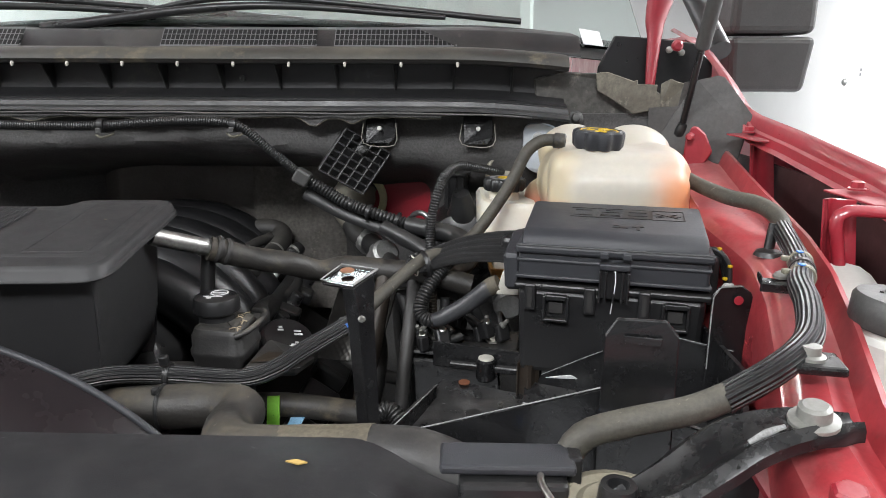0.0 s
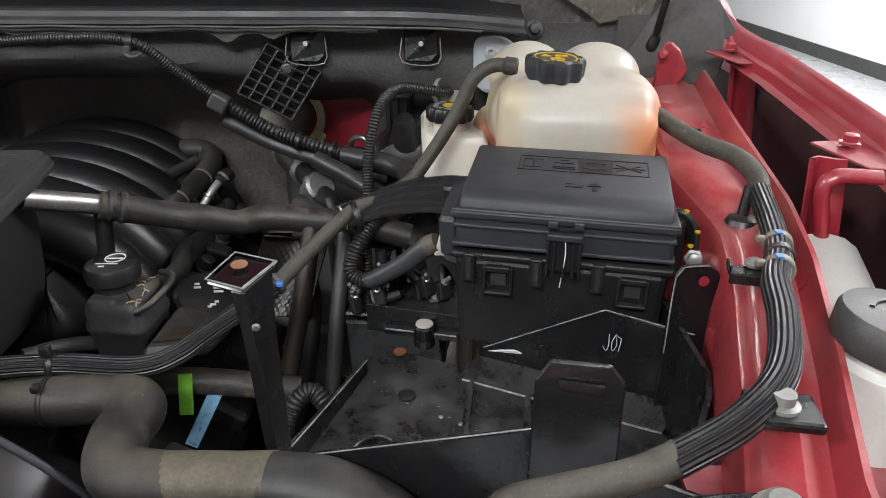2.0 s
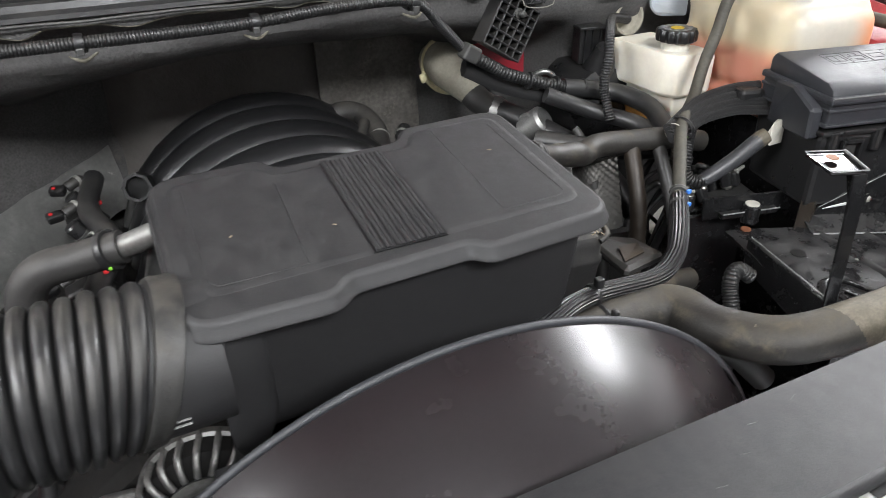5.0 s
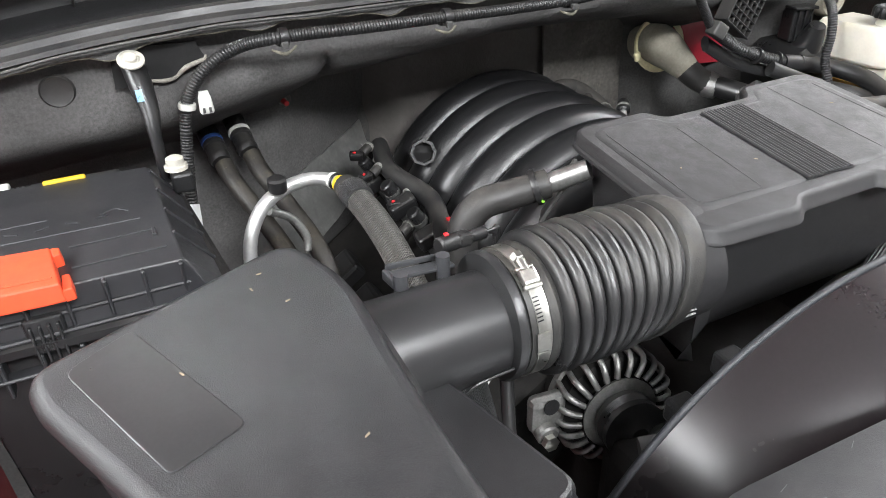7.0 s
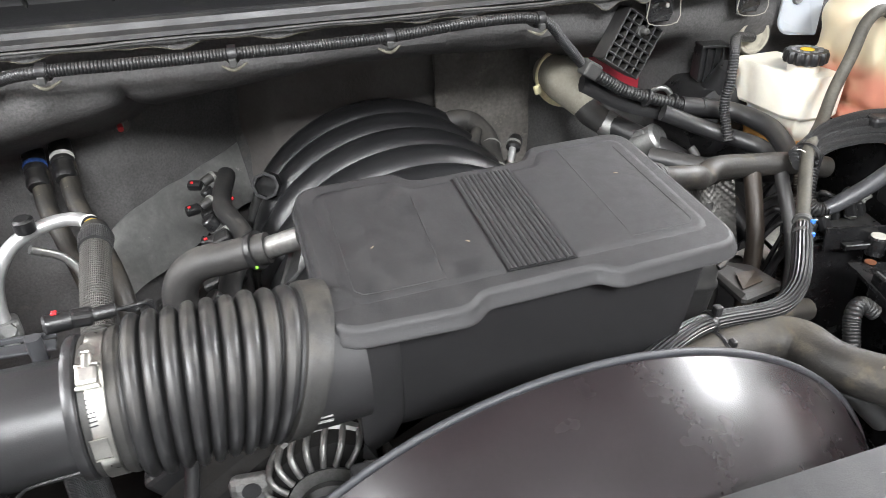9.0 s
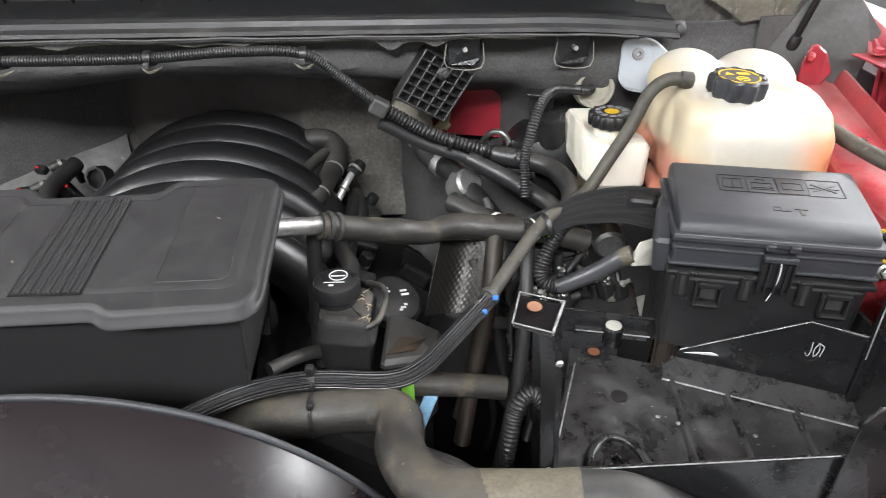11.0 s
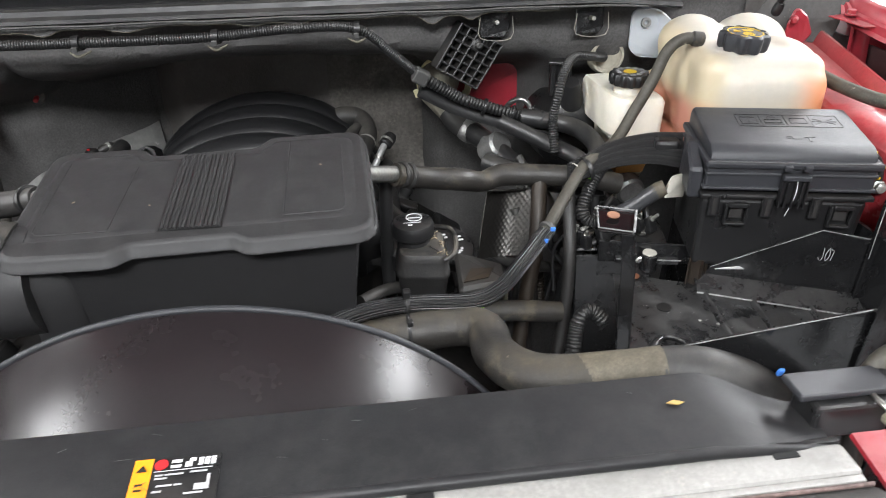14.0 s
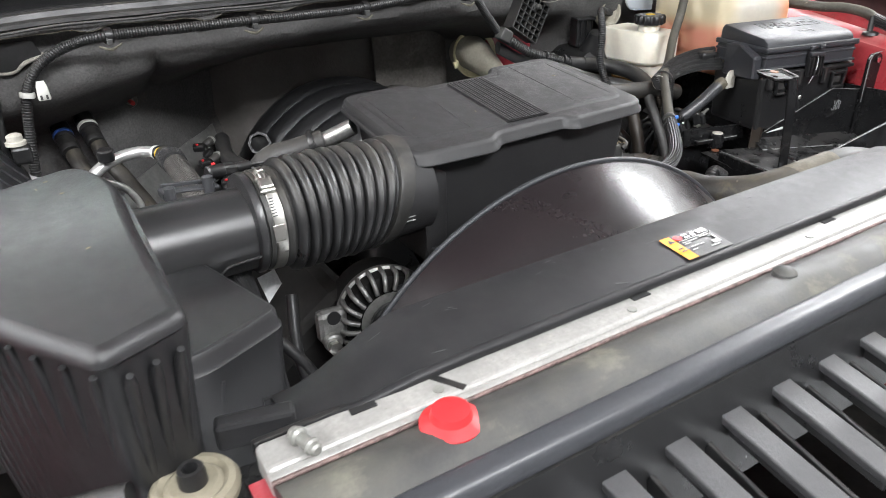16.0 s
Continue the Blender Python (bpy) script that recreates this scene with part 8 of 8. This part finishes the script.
belt = thing("drive_belt", (-0.45, 0.5, 1.08), "black ribbed drive belt and tensioner", "drive belt")
part("belt", tube([(-0.53, 0.505, 1.15), (-0.45, 0.5, 1.13), (-0.36, 0.5, 1.08)], 0.012, 8, flat=0.2), RUBBER, belt)
part("tensioner", rod((-0.55, 0.53, 1.03), (-0.55, 0.49, 1.03), 0.035, bev=0.005), BLACK, belt)
part("tensioner_bolt", lathe([(0.009, 0), (0.009, 0.008), (0.005, 0.009)], (-0.55, 0.49, 1.03), (0, -1, 0), 6), ZINC, belt)
lead = hose("charging_cable", "braided cable hanging beside the alternator", "cable", [("sleeve", [(-0.66, 0.56, 1.25), (-0.655, 0.54, 1.2), (-0.65, 0.52, 1.12), (-0.64, 0.5, 1.02)], 0.013, BRAID, dict(seg=16))])
part("white_tag", plate([(-0.632, 0.6, 1.21), (-0.612, 0.605, 1.212), (-0.608, 0.6, 1.196), (-0.626, 0.593, 1.182)], 0.0008, 0), PRINT, lead, "white paper tag")
for k, pts in enumerate(([(-0.6, 0.6, 1.18), (-0.61, 0.57, 1.12), (-0.6, 0.55, 1.05)], [(-0.63, 0.58, 1.15), (-0.6, 0.56, 1.1), (-0.58, 0.55, 1.02)])):
    hose("alternator_wire", "thin black wiring beside the alternator", "cable", [("sleeve", pts, 0.006, CONDUIT, dict(seg=10))], group="cables")

# deep clutter between the engine and the tray
scrap = thing("paper_scrap", (0.21, 0.9, 0.98), "crumpled white paper scrap deep in the bay", "paper scrap")
part("sheet", sheet(lambda u, v: (0.18 + 0.1 * u + 0.012 * v, 0.9 + 0.03 * v - 0.02 * math.sin(6 * u), 0.985 + 0.055 * v * (0.6 + 0.4 * math.sin(8 * u)) + 0.01 * math.sin(9 * u + 4 * v)), span(0, 1, 14), span(0, 1, 6), 0.001), CAP_WHITE, scrap)
plug3 = thing("wire_plug", (0.15, 0.88, 1.02), "white wire plug with a red lock deep in the bay", "connector")
part("body", box((0.15, 0.87, 1.03), (0.035, 0.014, 0.014), rz=-30, ry=35, bev=0.003), WHITE_PL, plug3)
part("wire", tube([(0.137, 0.877, 1.04), (0.12, 0.88, 1.06), (0.1, 0.86, 1.05), (0.085, 0.85, 1.0)], 0.004, 8), CONDUIT, plug3)
part("red_lock", box((0.148, 0.864, 1.038), (0.01, 0.012, 0.01), rz=-30, ry=35, bev=0.002), RED_CAP, plug3, "red lock")
hose("copper_conduit", "brown corrugated conduit hanging behind the tray", "cable", [("sleeve", [(0.07, 0.86, 1.225), (0.069, 0.862, 1.16), (0.072, 0.86, 1.1), (0.08, 0.85, 1.0)], 0.007, GUNK, dict(seg=12, wave=0.0009, pitch=0.005))], group="cables")
cr = hose("crimped_hose", "dark hose with a bright crimped collar", "hose", [("hose", [(0.045, 0.86, 1.2), (0.048, 0.86, 1.14), (0.056, 0.85, 1.08), (0.07, 0.84, 0.98)], 0.009, RUBBER, dict(seg=14))])
part("crimp", lathe([(0.01, -0.012), (0.011, -0.01), (0.0105, 0.0), (0.011, 0.01), (0.009, 0.013)], (0.045, 0.86, 1.215), (0, 0, 1), 18), STUB, cr, "bright crimped collar")
part("pipe", tube([(0.045, 0.86, 1.225), (0.044, 0.864, 1.235), (0.04, 0.872, 1.243)], 0.0055, 12), RUBBER, cr)
for k, pts in enumerate(([(0.11, 0.75, 1.235), (0.112, 0.74, 1.18), (0.1, 0.72, 1.1), (0.08, 0.7, 1.0)], [(0.02, 0.8, 1.2), (0.03, 0.78, 1.15), (0.02, 0.76, 1.08), (0.0, 0.74, 1.0)], [(0.13, 0.72, 1.2), (0.1, 0.71, 1.19), (0.075, 0.72, 1.16), (0.07, 0.74, 1.08)], [(-0.03, 0.78, 1.16), (0.0, 0.77, 1.14), (0.04, 0.78, 1.12), (0.09, 0.8, 1.1)])):
    hose("bay_cable", "black loose cable deep in the engine bay", "cable", [("sleeve", pts, (0.006, 0.009, 0.005, 0.008)[k], (CONDUIT, RUBBER, CONDUIT, RUBBER)[k], dict(seg=10))], group="cables")
frame_rail = thing("chassis_rail", (0.16, 0.75, 1.0), "black grimy chassis bracket under the tray", "chassis bracket")
part("side", plate([(0.075, 0.7, 1.18), (0.17, 0.69, 1.18), (0.2, 0.69, 0.9), (0.09, 0.7, 0.9)], 0.006, 0.002), STEEL_BLACK, frame_rail)
part("top", plate([(0.075, 0.7, 1.185), (0.19, 0.685, 1.185), (0.2, 0.75, 1.19), (0.1, 0.76, 1.19)], 0.005, 0.002), STEEL_BLACK, frame_rail)
for p in ((0.1, 0.73, 1.195), (0.165, 0.72, 1.195)):
    part("bolt", lathe([(0.008, 0), (0.008, 0.003), (0.005, 0.004), (0.005, 0.012)], p, (0, -0.2, 1), 6), ZINC, frame_rail)

# studs, plugs and short wires round the tray's inner side
random.seed(7)
for k in range(12):
    x, y, z = random.uniform(0.07, 0.19), random.uniform(0.69, 0.78), random.uniform(1.195, 1.21)
    fit_ = thing("small_fitting", (x, y, z), "small dark fitting with a bright stud in the bay", "fitting", "small fittings")
    a = random.uniform(0, 360)
    part("body", box((x, y, z), (random.uniform(0.01, 0.022), random.uniform(0.008, 0.014), 0.02), rz=a, rx=random.uniform(-30, 30), bev=0.003), BLACK, fit_)
    part("stud", lathe([(0.004, 0), (0.004, 0.003), (0.0025, 0.004), (0.0022, 0.012), (0.001, 0.013)], (x, y, z + 0.008), (random.uniform(-0.6, 0.6), -0.5, 0.8), 10), (ZINC, BOLT_GREY)[k % 2], fit_)
    part("wire", tube([(x, y, z), (x + random.uniform(-0.03, 0.03), y + 0.02, z + 0.015), (x + random.uniform(-0.03, 0.03), y + 0.04, z - 0.03), (x + random.uniform(-0.03, 0.03), y + 0.03, z - 0.09)], random.uniform(0.002, 0.0045), 8), CONDUIT, fit_)

# ---- fan shroud, radiator cover, radiator support and grille ----
shroud = thing("fan_shroud", (-0.33, 0.42, 1.2), "glossy black plastic fan shroud dome", "fan shroud")
SC, SR = (-0.325, 0.99), 0.312


def dome(u, v):
    """u: angle from the top; v: 0 at the rear rim, 1 at the cover."""
    r = SR - 0.034 * v - 0.018 * v * v
    return (SC[0] + r * math.sin(u), 0.468 - 0.1 * v, SC[1] + r * math.cos(u))


part("dome", sheet(dome, span(-1.25, 1.25, 70), span(0, 1, 16), 0.003), SHROUD, shroud)
part("rim", tube([(SC[0] + (SR + 0.001) * math.sin(a), 0.47, SC[1] + (SR + 0.001) * math.cos(a)) for a in span(-1.25, 1.25, 50)], 0.003, 10, 0.02), FUSE_GREY, shroud)
part("rear_wall", sheet(lambda u, v: (SC[0] + (SR - 0.004 - 0.2 * v) * math.sin(u), 0.472, SC[1] + (SR - 0.004 - 0.2 * v) * math.cos(u)), span(-1.25, 1.25, 40), span(0, 1, 3), 0.003), SHROUD, shroud)
for a in (-0.72, -0.55):
    part("lug", box((SC[0] + (SR - 0.02) * math.sin(a), 0.482, SC[1] + (SR - 0.02) * math.cos(a)), (0.022, 0.02, 0.02), bev=0.003), BLACK, shroud)

cover = thing("radiator_cover", (-0.3, 0.34, 1.26), "black plastic cover over the radiator, scratched", "radiator cover")


def cover_at(u, v):
    """u across; v: 0 rear to 1 front."""
    end = step01(-0.58, -0.69, u) + step01(0.06, 0.135, u)
    yb, yf = 0.378 - 0.026 * end, 0.3055
    z = 1.27 - 0.003 * v * v - 0.016 * end * (1 - v * 0.4) + 0.002 * math.sin(math.pi * v)
    return (u, yb + (yf - yb) * v, z)


part("panel", sheet(cover_at, span(-0.695, 0.135, 70), span(0, 1, 10), 0.004), COVER, cover)
part("rear_lip", sheet(lambda u, v: (u, cover_at(u, 0)[1] + 0.004 * v, cover_at(u, 0)[2] - 0.05 * v), span(-0.7, 0.13, 40), span(0, 1, 3), 0.003), COVER, cover)
part("front_fold", tube([(u, 0.3055, cover_at(u, 1)[2] - 0.004) for u in span(-0.69, 0.13, 20)], 0.005, 8, 0.03), COVER, cover)
part("end_step", box((-0.712, 0.326, 1.256), (0.05, 0.014, 0.02), rz=-14, bev=0.003), COVER, cover)
# warning label: orange bar, red disc, and unreadable print as bars
LZ = 0.0012


def on_cover(x, y):
    v = (0.378 - y) / 0.0725
    return (x, y, cover_at(x, v)[2] + LZ)


def label_quad(x0, x1, y0, y1, k=0.0):
    return plate([(*on_cover(x0, y0)[:2], on_cover(x0, y0)[2] + k), (*on_cover(x1, y0)[:2], on_cover(x1, y0)[2] + k), (*on_cover(x1, y1)[:2], on_cover(x1, y1)[2] + k), (*on_cover(x0, y1)[:2], on_cover(x0, y1)[2] + k)], 0.0003, 0)


warn = thing("warning_label", on_cover(-0.31, 0.328), "black warning label with an orange bar and white print", "label")
part("backing", label_quad(-0.339, -0.2835, 0.3075, 0.343), BLACK, warn)
part("orange_bar", label_quad(-0.339, -0.327, 0.308, 0.343, 0.0004), ORANGE, warn, "orange warning bar")
part("triangle", plate([(x, y, on_cover(0, y)[2] + 0.001) for x, y in ((-0.3365, 0.3325), (-0.3295, 0.3325), (-0.333, 0.338))], 0.0002, 0), BLACK, warn, "black warning triangle")
for y in (0.3185, 0.3225):
    part("dark_print_bar", label_quad(-0.3355, -0.3305, y, y + 0.0012, 0.0008), BLACK, warn)
part("red_disc", lathe([(0.0043, 0), (0.0043, 0.0008)], on_cover(-0.3215, 0.3375), seg=20), RED_CAP, warn, "red disc")
for x0, x1, y0, y1 in ((-0.315, -0.3085, 0.338, 0.3405), (-0.315, -0.3085, 0.334, 0.3362), (-0.306, -0.3015, 0.334, 0.338), (-0.3035, -0.2995, 0.338, 0.3408)):
    part("sign_bar", label_quad(x0, x1, y0, y1, 0.0004), PRINT, warn)
for d in (0.0, 0.004, 0.008):
    part("book_bar", label_quad(-0.2975 + d, -0.2945 + d, 0.3345, 0.3405, 0.0004), PRINT, warn)
part("rule_bar", label_quad(-0.325, -0.288, 0.332, 0.3324, 0.0004), PRINT, warn)
for x0, x1, y in ((-0.324, -0.319, 0.3285), (-0.318, -0.306, 0.3285), (-0.302, -0.291, 0.329), (-0.324, -0.316, 0.326), (-0.322, -0.312, 0.3205), (-0.311, -0.306, 0.3205), (-0.324, -0.318, 0.3165), (-0.304, -0.292, 0.3135)):
    part("print_bar", label_quad(x0, x1, y, y + 0.0013, 0.0004), CAST_PRINT, warn)
part("stamp", label_quad(-0.298, -0.289, 0.316, 0.3205, 0.0004), CAST_PRINT, warn, "small white print")
part("side_print", label_quad(-0.2905, -0.2885, 0.316, 0.327, 0.0004), CAST_PRINT, warn)
leaf = thing("leaf_scrap", on_cover(0.03, 0.345), "dry yellow leaf scrap on the cover", "leaf scrap")
part("blade", plate([on_cover(0.028, 0.346), on_cover(0.036, 0.343), on_cover(0.041, 0.345), on_cover(0.034, 0.348)], 0.0008, 0), LEAF, leaf)

support = thing("radiator_support", (-0.29, 0.27, 1.26), "pale grey bare metal radiator support with slots", "radiator support")
SY0, SY1, SZ = 0.306, 0.279, 1.26
part("rail", box((-0.29, (SY0 + SY1) / 2, SZ - 0.012), (0.86, SY0 - SY1, 0.024), bev=0.004, seg=3), STRIP, support)
part("rear_groove", box((-0.29, 0.3085, SZ - 0.006), (0.86, 0.005, 0.012), bev=0.001), BLACK, support, "dark joint")
part("front_step", box((-0.29, 0.2795, SZ - 0.012), (0.86, 0.012, 0.018), bev=0.003, seg=3), STRIP, support, "lower front step of the rail")
for x in (-0.65, -0.405, -0.155, 0.095):
    # slots are near-black patches that paint their inner shade
    part("slot", box((x, 0.299, SZ + 0.0004), (0.018, 0.0055, 0.001), bev=0), VOID, support, "near-black patch for the shade in the slot")
for x in (-0.425, -0.2, -0.6):
    part("hole", lathe([(0.004, 0), (0.004, 0.0008)], (x, 0.288, SZ + 0.0002), seg=14), BOLT_GREY, support)
part("joint", box((-0.592, 0.293, SZ + 0.0004), (0.005, 0.03, 0.001), rz=30, bev=0), BLACK, support, "dark joint")
seal = thing("grille_seal", (-0.29, 0.235, 1.26), "grey rubber seal strip behind the grille, dusty", "seal strip")
part("strip", sheet(lambda u, v: (u, 0.272 - 0.05 * v, 1.255 + 0.01 * math.sin(math.pi * v) + 0.003 * v + 0.0006 * math.sin(40 * u)), span(-0.72, 0.14, 60), span(0, 1, 8), 0.006), SEAL_DUSTY, seal)
part("edge_line", tube([(u, 0.2705, 1.258) for u in span(-0.72, 0.14, 12)], 0.0016, 8, 0.05), material("worn_pink_edge", (0.15, 0.1, 0.09), 0.6, grain=200, grain_colour=0.5, coarse=60, coarse_amount=0.7), seal, "worn reddish edge")
for x in (-0.29, 0.06):
    part("bumper", lathe([(0.0105, 0), (0.0095, 0.004), (0.006, 0.007), (0.0, 0.008)], (x, 0.252, 1.264), seg=24), SEAL, seal, "round rubber bumper")
grille = thing("front_grille", (-0.29, 0.15, 1.2), "grey plastic front grille with slanted bars", "grille")
part("top_lip", smooth(box((-0.29, 0.213, 1.254), (0.9, 0.02, 0.02), bev=0.006, seg=3), 60), LIP, grille, "grey plastic top lip")
part("inner_panel", sheet(lambda u, v: (u, 0.205 - 0.012 * v, 1.248 - 0.09 * v), span(-0.74, 0.16, 20), span(0, 1, 4), 0.004), BLACK, grille)
part("front_panel", sheet(lambda u, v: (u, 0.11 - 0.15 * v, 1.16 - 0.05 * v), span(-0.74, 0.16, 20), span(0, 1, 4), 0.004), BLACK, grille)
for i in range(15):
    x = -0.6916 + 0.056 * i
    part("bar", box((x, 0.157, 1.206), (0.021, 0.1, 0.007), rx=14, bev=0.0015, rz=4), GRILLE, grille)
    part("bar_wall", box((x, 0.159, 1.197), (0.004, 0.094, 0.014), rx=14, bev=0.001, rz=4), BLACK, grille)
    part("bar_web", box((x + 0.028, 0.152, 1.186), (0.004, 0.09, 0.02), rx=14, bev=0.001), BLACK, grille)
part("lower_frame", box((-0.29, 0.08, 1.17), (0.9, 0.02, 0.03), bev=0.004), GRILLE, grille)


def latch_side(s, cx, dz=0.0):
    """Rubber mount, bolt bracket and painted end of the support on one side: s is 1 or -1."""
    def q(x, y, z):
        return (cx + s * (x - 0.213), y - (0.014 if s < 0 else 0.0), z + dz)
    mount = thing("radiator_mount", q(0.213, 0.319, 1.26), "cream round rubber mount with a black pin", "rubber mount", "radiator mounts")
    k, zb = (1.0, 1.268) if s > 0 else (0.78, 1.25)
    part("bush", lathe([(0.033 * k, -0.008), (0.034 * k, -0.003), (0.031 * k, 0.001), (0.026 * k, 0.002), (0.022 * k, -0.0005), (0.018 * k, 0.002), (0.012 * k, 0.001)], q(0.213, 0.319, zb), seg=32), DUSTCREAM, mount)
    part("pin", lathe([(0.0115 * k, -0.01), (0.0105 * k, 0.006), (0.0095 * k, 0.01), (0.006 * k, 0.01), (0.005 * k, 0.002)], q(0.213, 0.319, zb + 0.002), seg=20), BLACK, mount)
    if s > 0:
        part("wire_loop", tube([q(0.18, 0.345, 1.275), q(0.172, 0.32, 1.28), q(0.185, 0.285, 1.275)], 0.002, 8), ZINC, mount)
    if s < 0:
        return
    block = thing("latch_block", q(0.158, 0.335, 1.25), "black plastic block beside the radiator cover", "plastic block", "latch blocks")
    part("body", box(q(0.158, 0.335, 1.262), (0.06, 0.03, 0.03), bev=0.003), BLACK, block)
    part("top_plate", box(q(0.155, 0.34, 1.281), (0.075, 0.026, 0.006), bev=0.002), FUSE_GREY, block)
    part("end_tab", box(q(0.193, 0.345, 1.27), (0.008, 0.02, 0.03), bev=0.002), BLACK, block)


latch_side(1, 0.213)
latch_side(-1, -0.757)
arm = thing("headlamp_bracket", (0.29, 0.32, 1.3), "black steel bracket with a large flanged bolt", "bracket")
ARM = spline([(0.212, 0.314, 1.27), (0.236, 0.315, 1.283), (0.256, 0.316, 1.299), (0.275, 0.317, 1.312), (0.301, 0.319, 1.318), (0.332, 0.321, 1.317)], 0.004)


def arm_ring(i):
    """Cross-section of the pressed bracket: two raised beads and a turned-down edge."""
    p = ARM[i]
    t = i / (len(ARM) - 1)
    w = 0.013 + 0.006 * math.sin(math.pi * min(1, t * 1.2)) - 0.006 * step01(0.85, 1.0, t)
    out = []
    for v, dz in ((-1.0, -0.007), (-0.97, -0.001), (-0.86, 0.001), (-0.66, 0.0035), (-0.46, 0.001), (-0.2, 0), (0.2, 0), (0.46, 0.001), (0.66, 0.0035), (0.86, 0.001), (0.97, -0.001), (1.0, -0.007)):
        out.append((p[0] - 0.3 * w * v, p[1] + w * v, p[2] + dz))
    return out


part("plate", sweep([arm_ring(i) for i in range(len(ARM))]), STEEL_BLACK, arm)
part("flange_bolt", lathe([(0.0125, 0), (0.0125, 0.002), (0.0085, 0.003), (0.008, 0.009), (0.006, 0.0105)], (0.309, 0.318, 1.319), (-0.1, -0.1, 1), 18), BOLT_GREY, arm, "pale grey flanged bolt")
# bright bead stands for the highlight along the raised slot
part("slot_edge", tube([(0.273, 0.308, 1.3125), (0.283, 0.311, 1.3165), (0.293, 0.314, 1.3185)], [0.0012, 0.002, 0.0012], 8, flat=0.5), EDGE_GREY, arm, "slot edge painted bright as a highlight")
endp = thing("support_end", (0.3, 0.28, 1.28), "red painted end of the radiator support", "body panel")
part("panel", sheet(lambda u, v: (0.15 + 0.3 * u, 0.31 - 0.13 * v, 1.262 + 0.025 * step01(0.2, 0.7, u) - 0.02 * v), span(0, 1, 16), span(0, 1, 8), 0.004), RED, endp)
part("red_bolt", lathe([(0.0125, 0), (0.0125, 0.002), (0.009, 0.003), (0.0088, 0.012), (0.007, 0.0135)], (0.315, 0.288, 1.288), (-0.1, -0.1, 1), 6), RED, endp)
part("front_side", sheet(lambda u, v: (0.3 + 0.16 * u, 0.4 - 0.2 * v, 1.27 - 0.02 * v), span(0, 1, 8), span(0, 1, 8), 0.004), RED, endp)
br2 = thing("wing_bracket", (0.333, 0.374, 1.32), "small black bracket with a pale bolt on the wing", "bracket")
part("plate", box((0.336, 0.378, 1.325), (0.034, 0.026, 0.006), rz=-10, bev=0.002), STEEL_BLACK, br2)
part("bolt", lathe([(0.0085, 0), (0.0085, 0.002), (0.0058, 0.003), (0.0056, 0.008)], (0.335, 0.378, 1.328), (0, 0, 1), 18), BOLT_GREY, br2)
end2 = thing("support_end_left", (-0.85, 0.28, 1.26), "black painted end of the radiator support with a red corner", "body panel")
part("panel", sheet(lambda u, v: (-0.72 - 0.3 * u, 0.31 - 0.13 * v, 1.243 + 0.01 * u - 0.01 * v), span(0, 1, 16), span(0, 1, 8), 0.004), STEEL_BLACK, end2)
part("red_corner", sheet(lambda u, v: (-0.68 - 0.05 * u, 0.29 - 0.07 * v, 1.246 - 0.006 * v), span(0, 1, 6), span(0, 1, 6), 0.003), RED, end2, "red painted corner")
part("tray_edge", tube([(-0.79, 0.31, 1.255), (-0.83, 0.325, 1.25), (-0.88, 0.34, 1.25), (-0.95, 0.35, 1.25)], 0.008, 10), BLACK, end2, "black folded edge")
stop = thing("hood_stop", (-0.61, 0.253, 1.275), "red rubber hood stop on the support", "hood stop")
part("stop", lathe([(0.02, 0), (0.02, 0.003), (0.0135, 0.007), (0.012, 0.012), (0.0, 0.0135)], (-0.612, 0.253, 1.262), seg=28), RED_CAP, stop)
pin = thing("cover_pin", (-0.695, 0.29, 1.28), "bright metal pin beside the cover", "pin")
part("pin", join(rod((-0.699, 0.293, 1.27), (-0.692, 0.268, 1.27), 0.0042, bev=0.0015), rod((-0.698, 0.289, 1.27), (-0.6965, 0.284, 1.27), 0.006, bev=0.0015), rod((-0.694, 0.276, 1.27), (-0.693, 0.272, 1.27), 0.0055, bev=0.0012)), BOLT_GREY, pin)

# scratches on the cover and dry flakes on the boxes
random.seed(11)
for k in range(22):
    x, v = random.uniform(-0.62, 0.1), random.uniform(0.1, 0.9)
    n, a = random.uniform(0.003, 0.011), random.uniform(-0.6, 0.6)
    p = cover_at(x, v)
    q = cover_at(x + n * math.cos(a), min(0.97, max(0.03, v + n * math.sin(a) / 0.076)))
    part("scratch", tube([(p[0], p[1], p[2] + 0.0021), (q[0], q[1], q[2] + 0.0021)], random.uniform(0.00008, 0.0002), 5, 0.01), EDGE_DARK, cover, "pale scratch")
for k, (x, y, z) in enumerate(((-0.79, 0.572, 1.3603), (-0.795, 0.556, 1.3603), (-0.778, 0.538, 1.3603), (-0.842, 0.5, 1.3608), (-0.775, 0.42, 1.3603), (-0.37, 0.585, 1.3421), (-0.44, 0.6, 1.344), (-0.22, 0.64, 1.3492))):
    flake = thing("dry_flake", (x, y, z), "tiny dry beige plant flake lying on black plastic", "flake", "dry flakes")
    a = k * 1.7
    part("blade", plate([(x, y, z), (x + 0.003 * math.cos(a), y + 0.003 * math.sin(a), z), (x + 0.0035 * math.cos(a + 0.3), y + 0.0035 * math.sin(a + 0.3), z), (x + 0.0008 * math.cos(a + 1.2), y + 0.0008 * math.sin(a + 1.2), z)], 0.0005, 0), LEAF_DUST, flake)
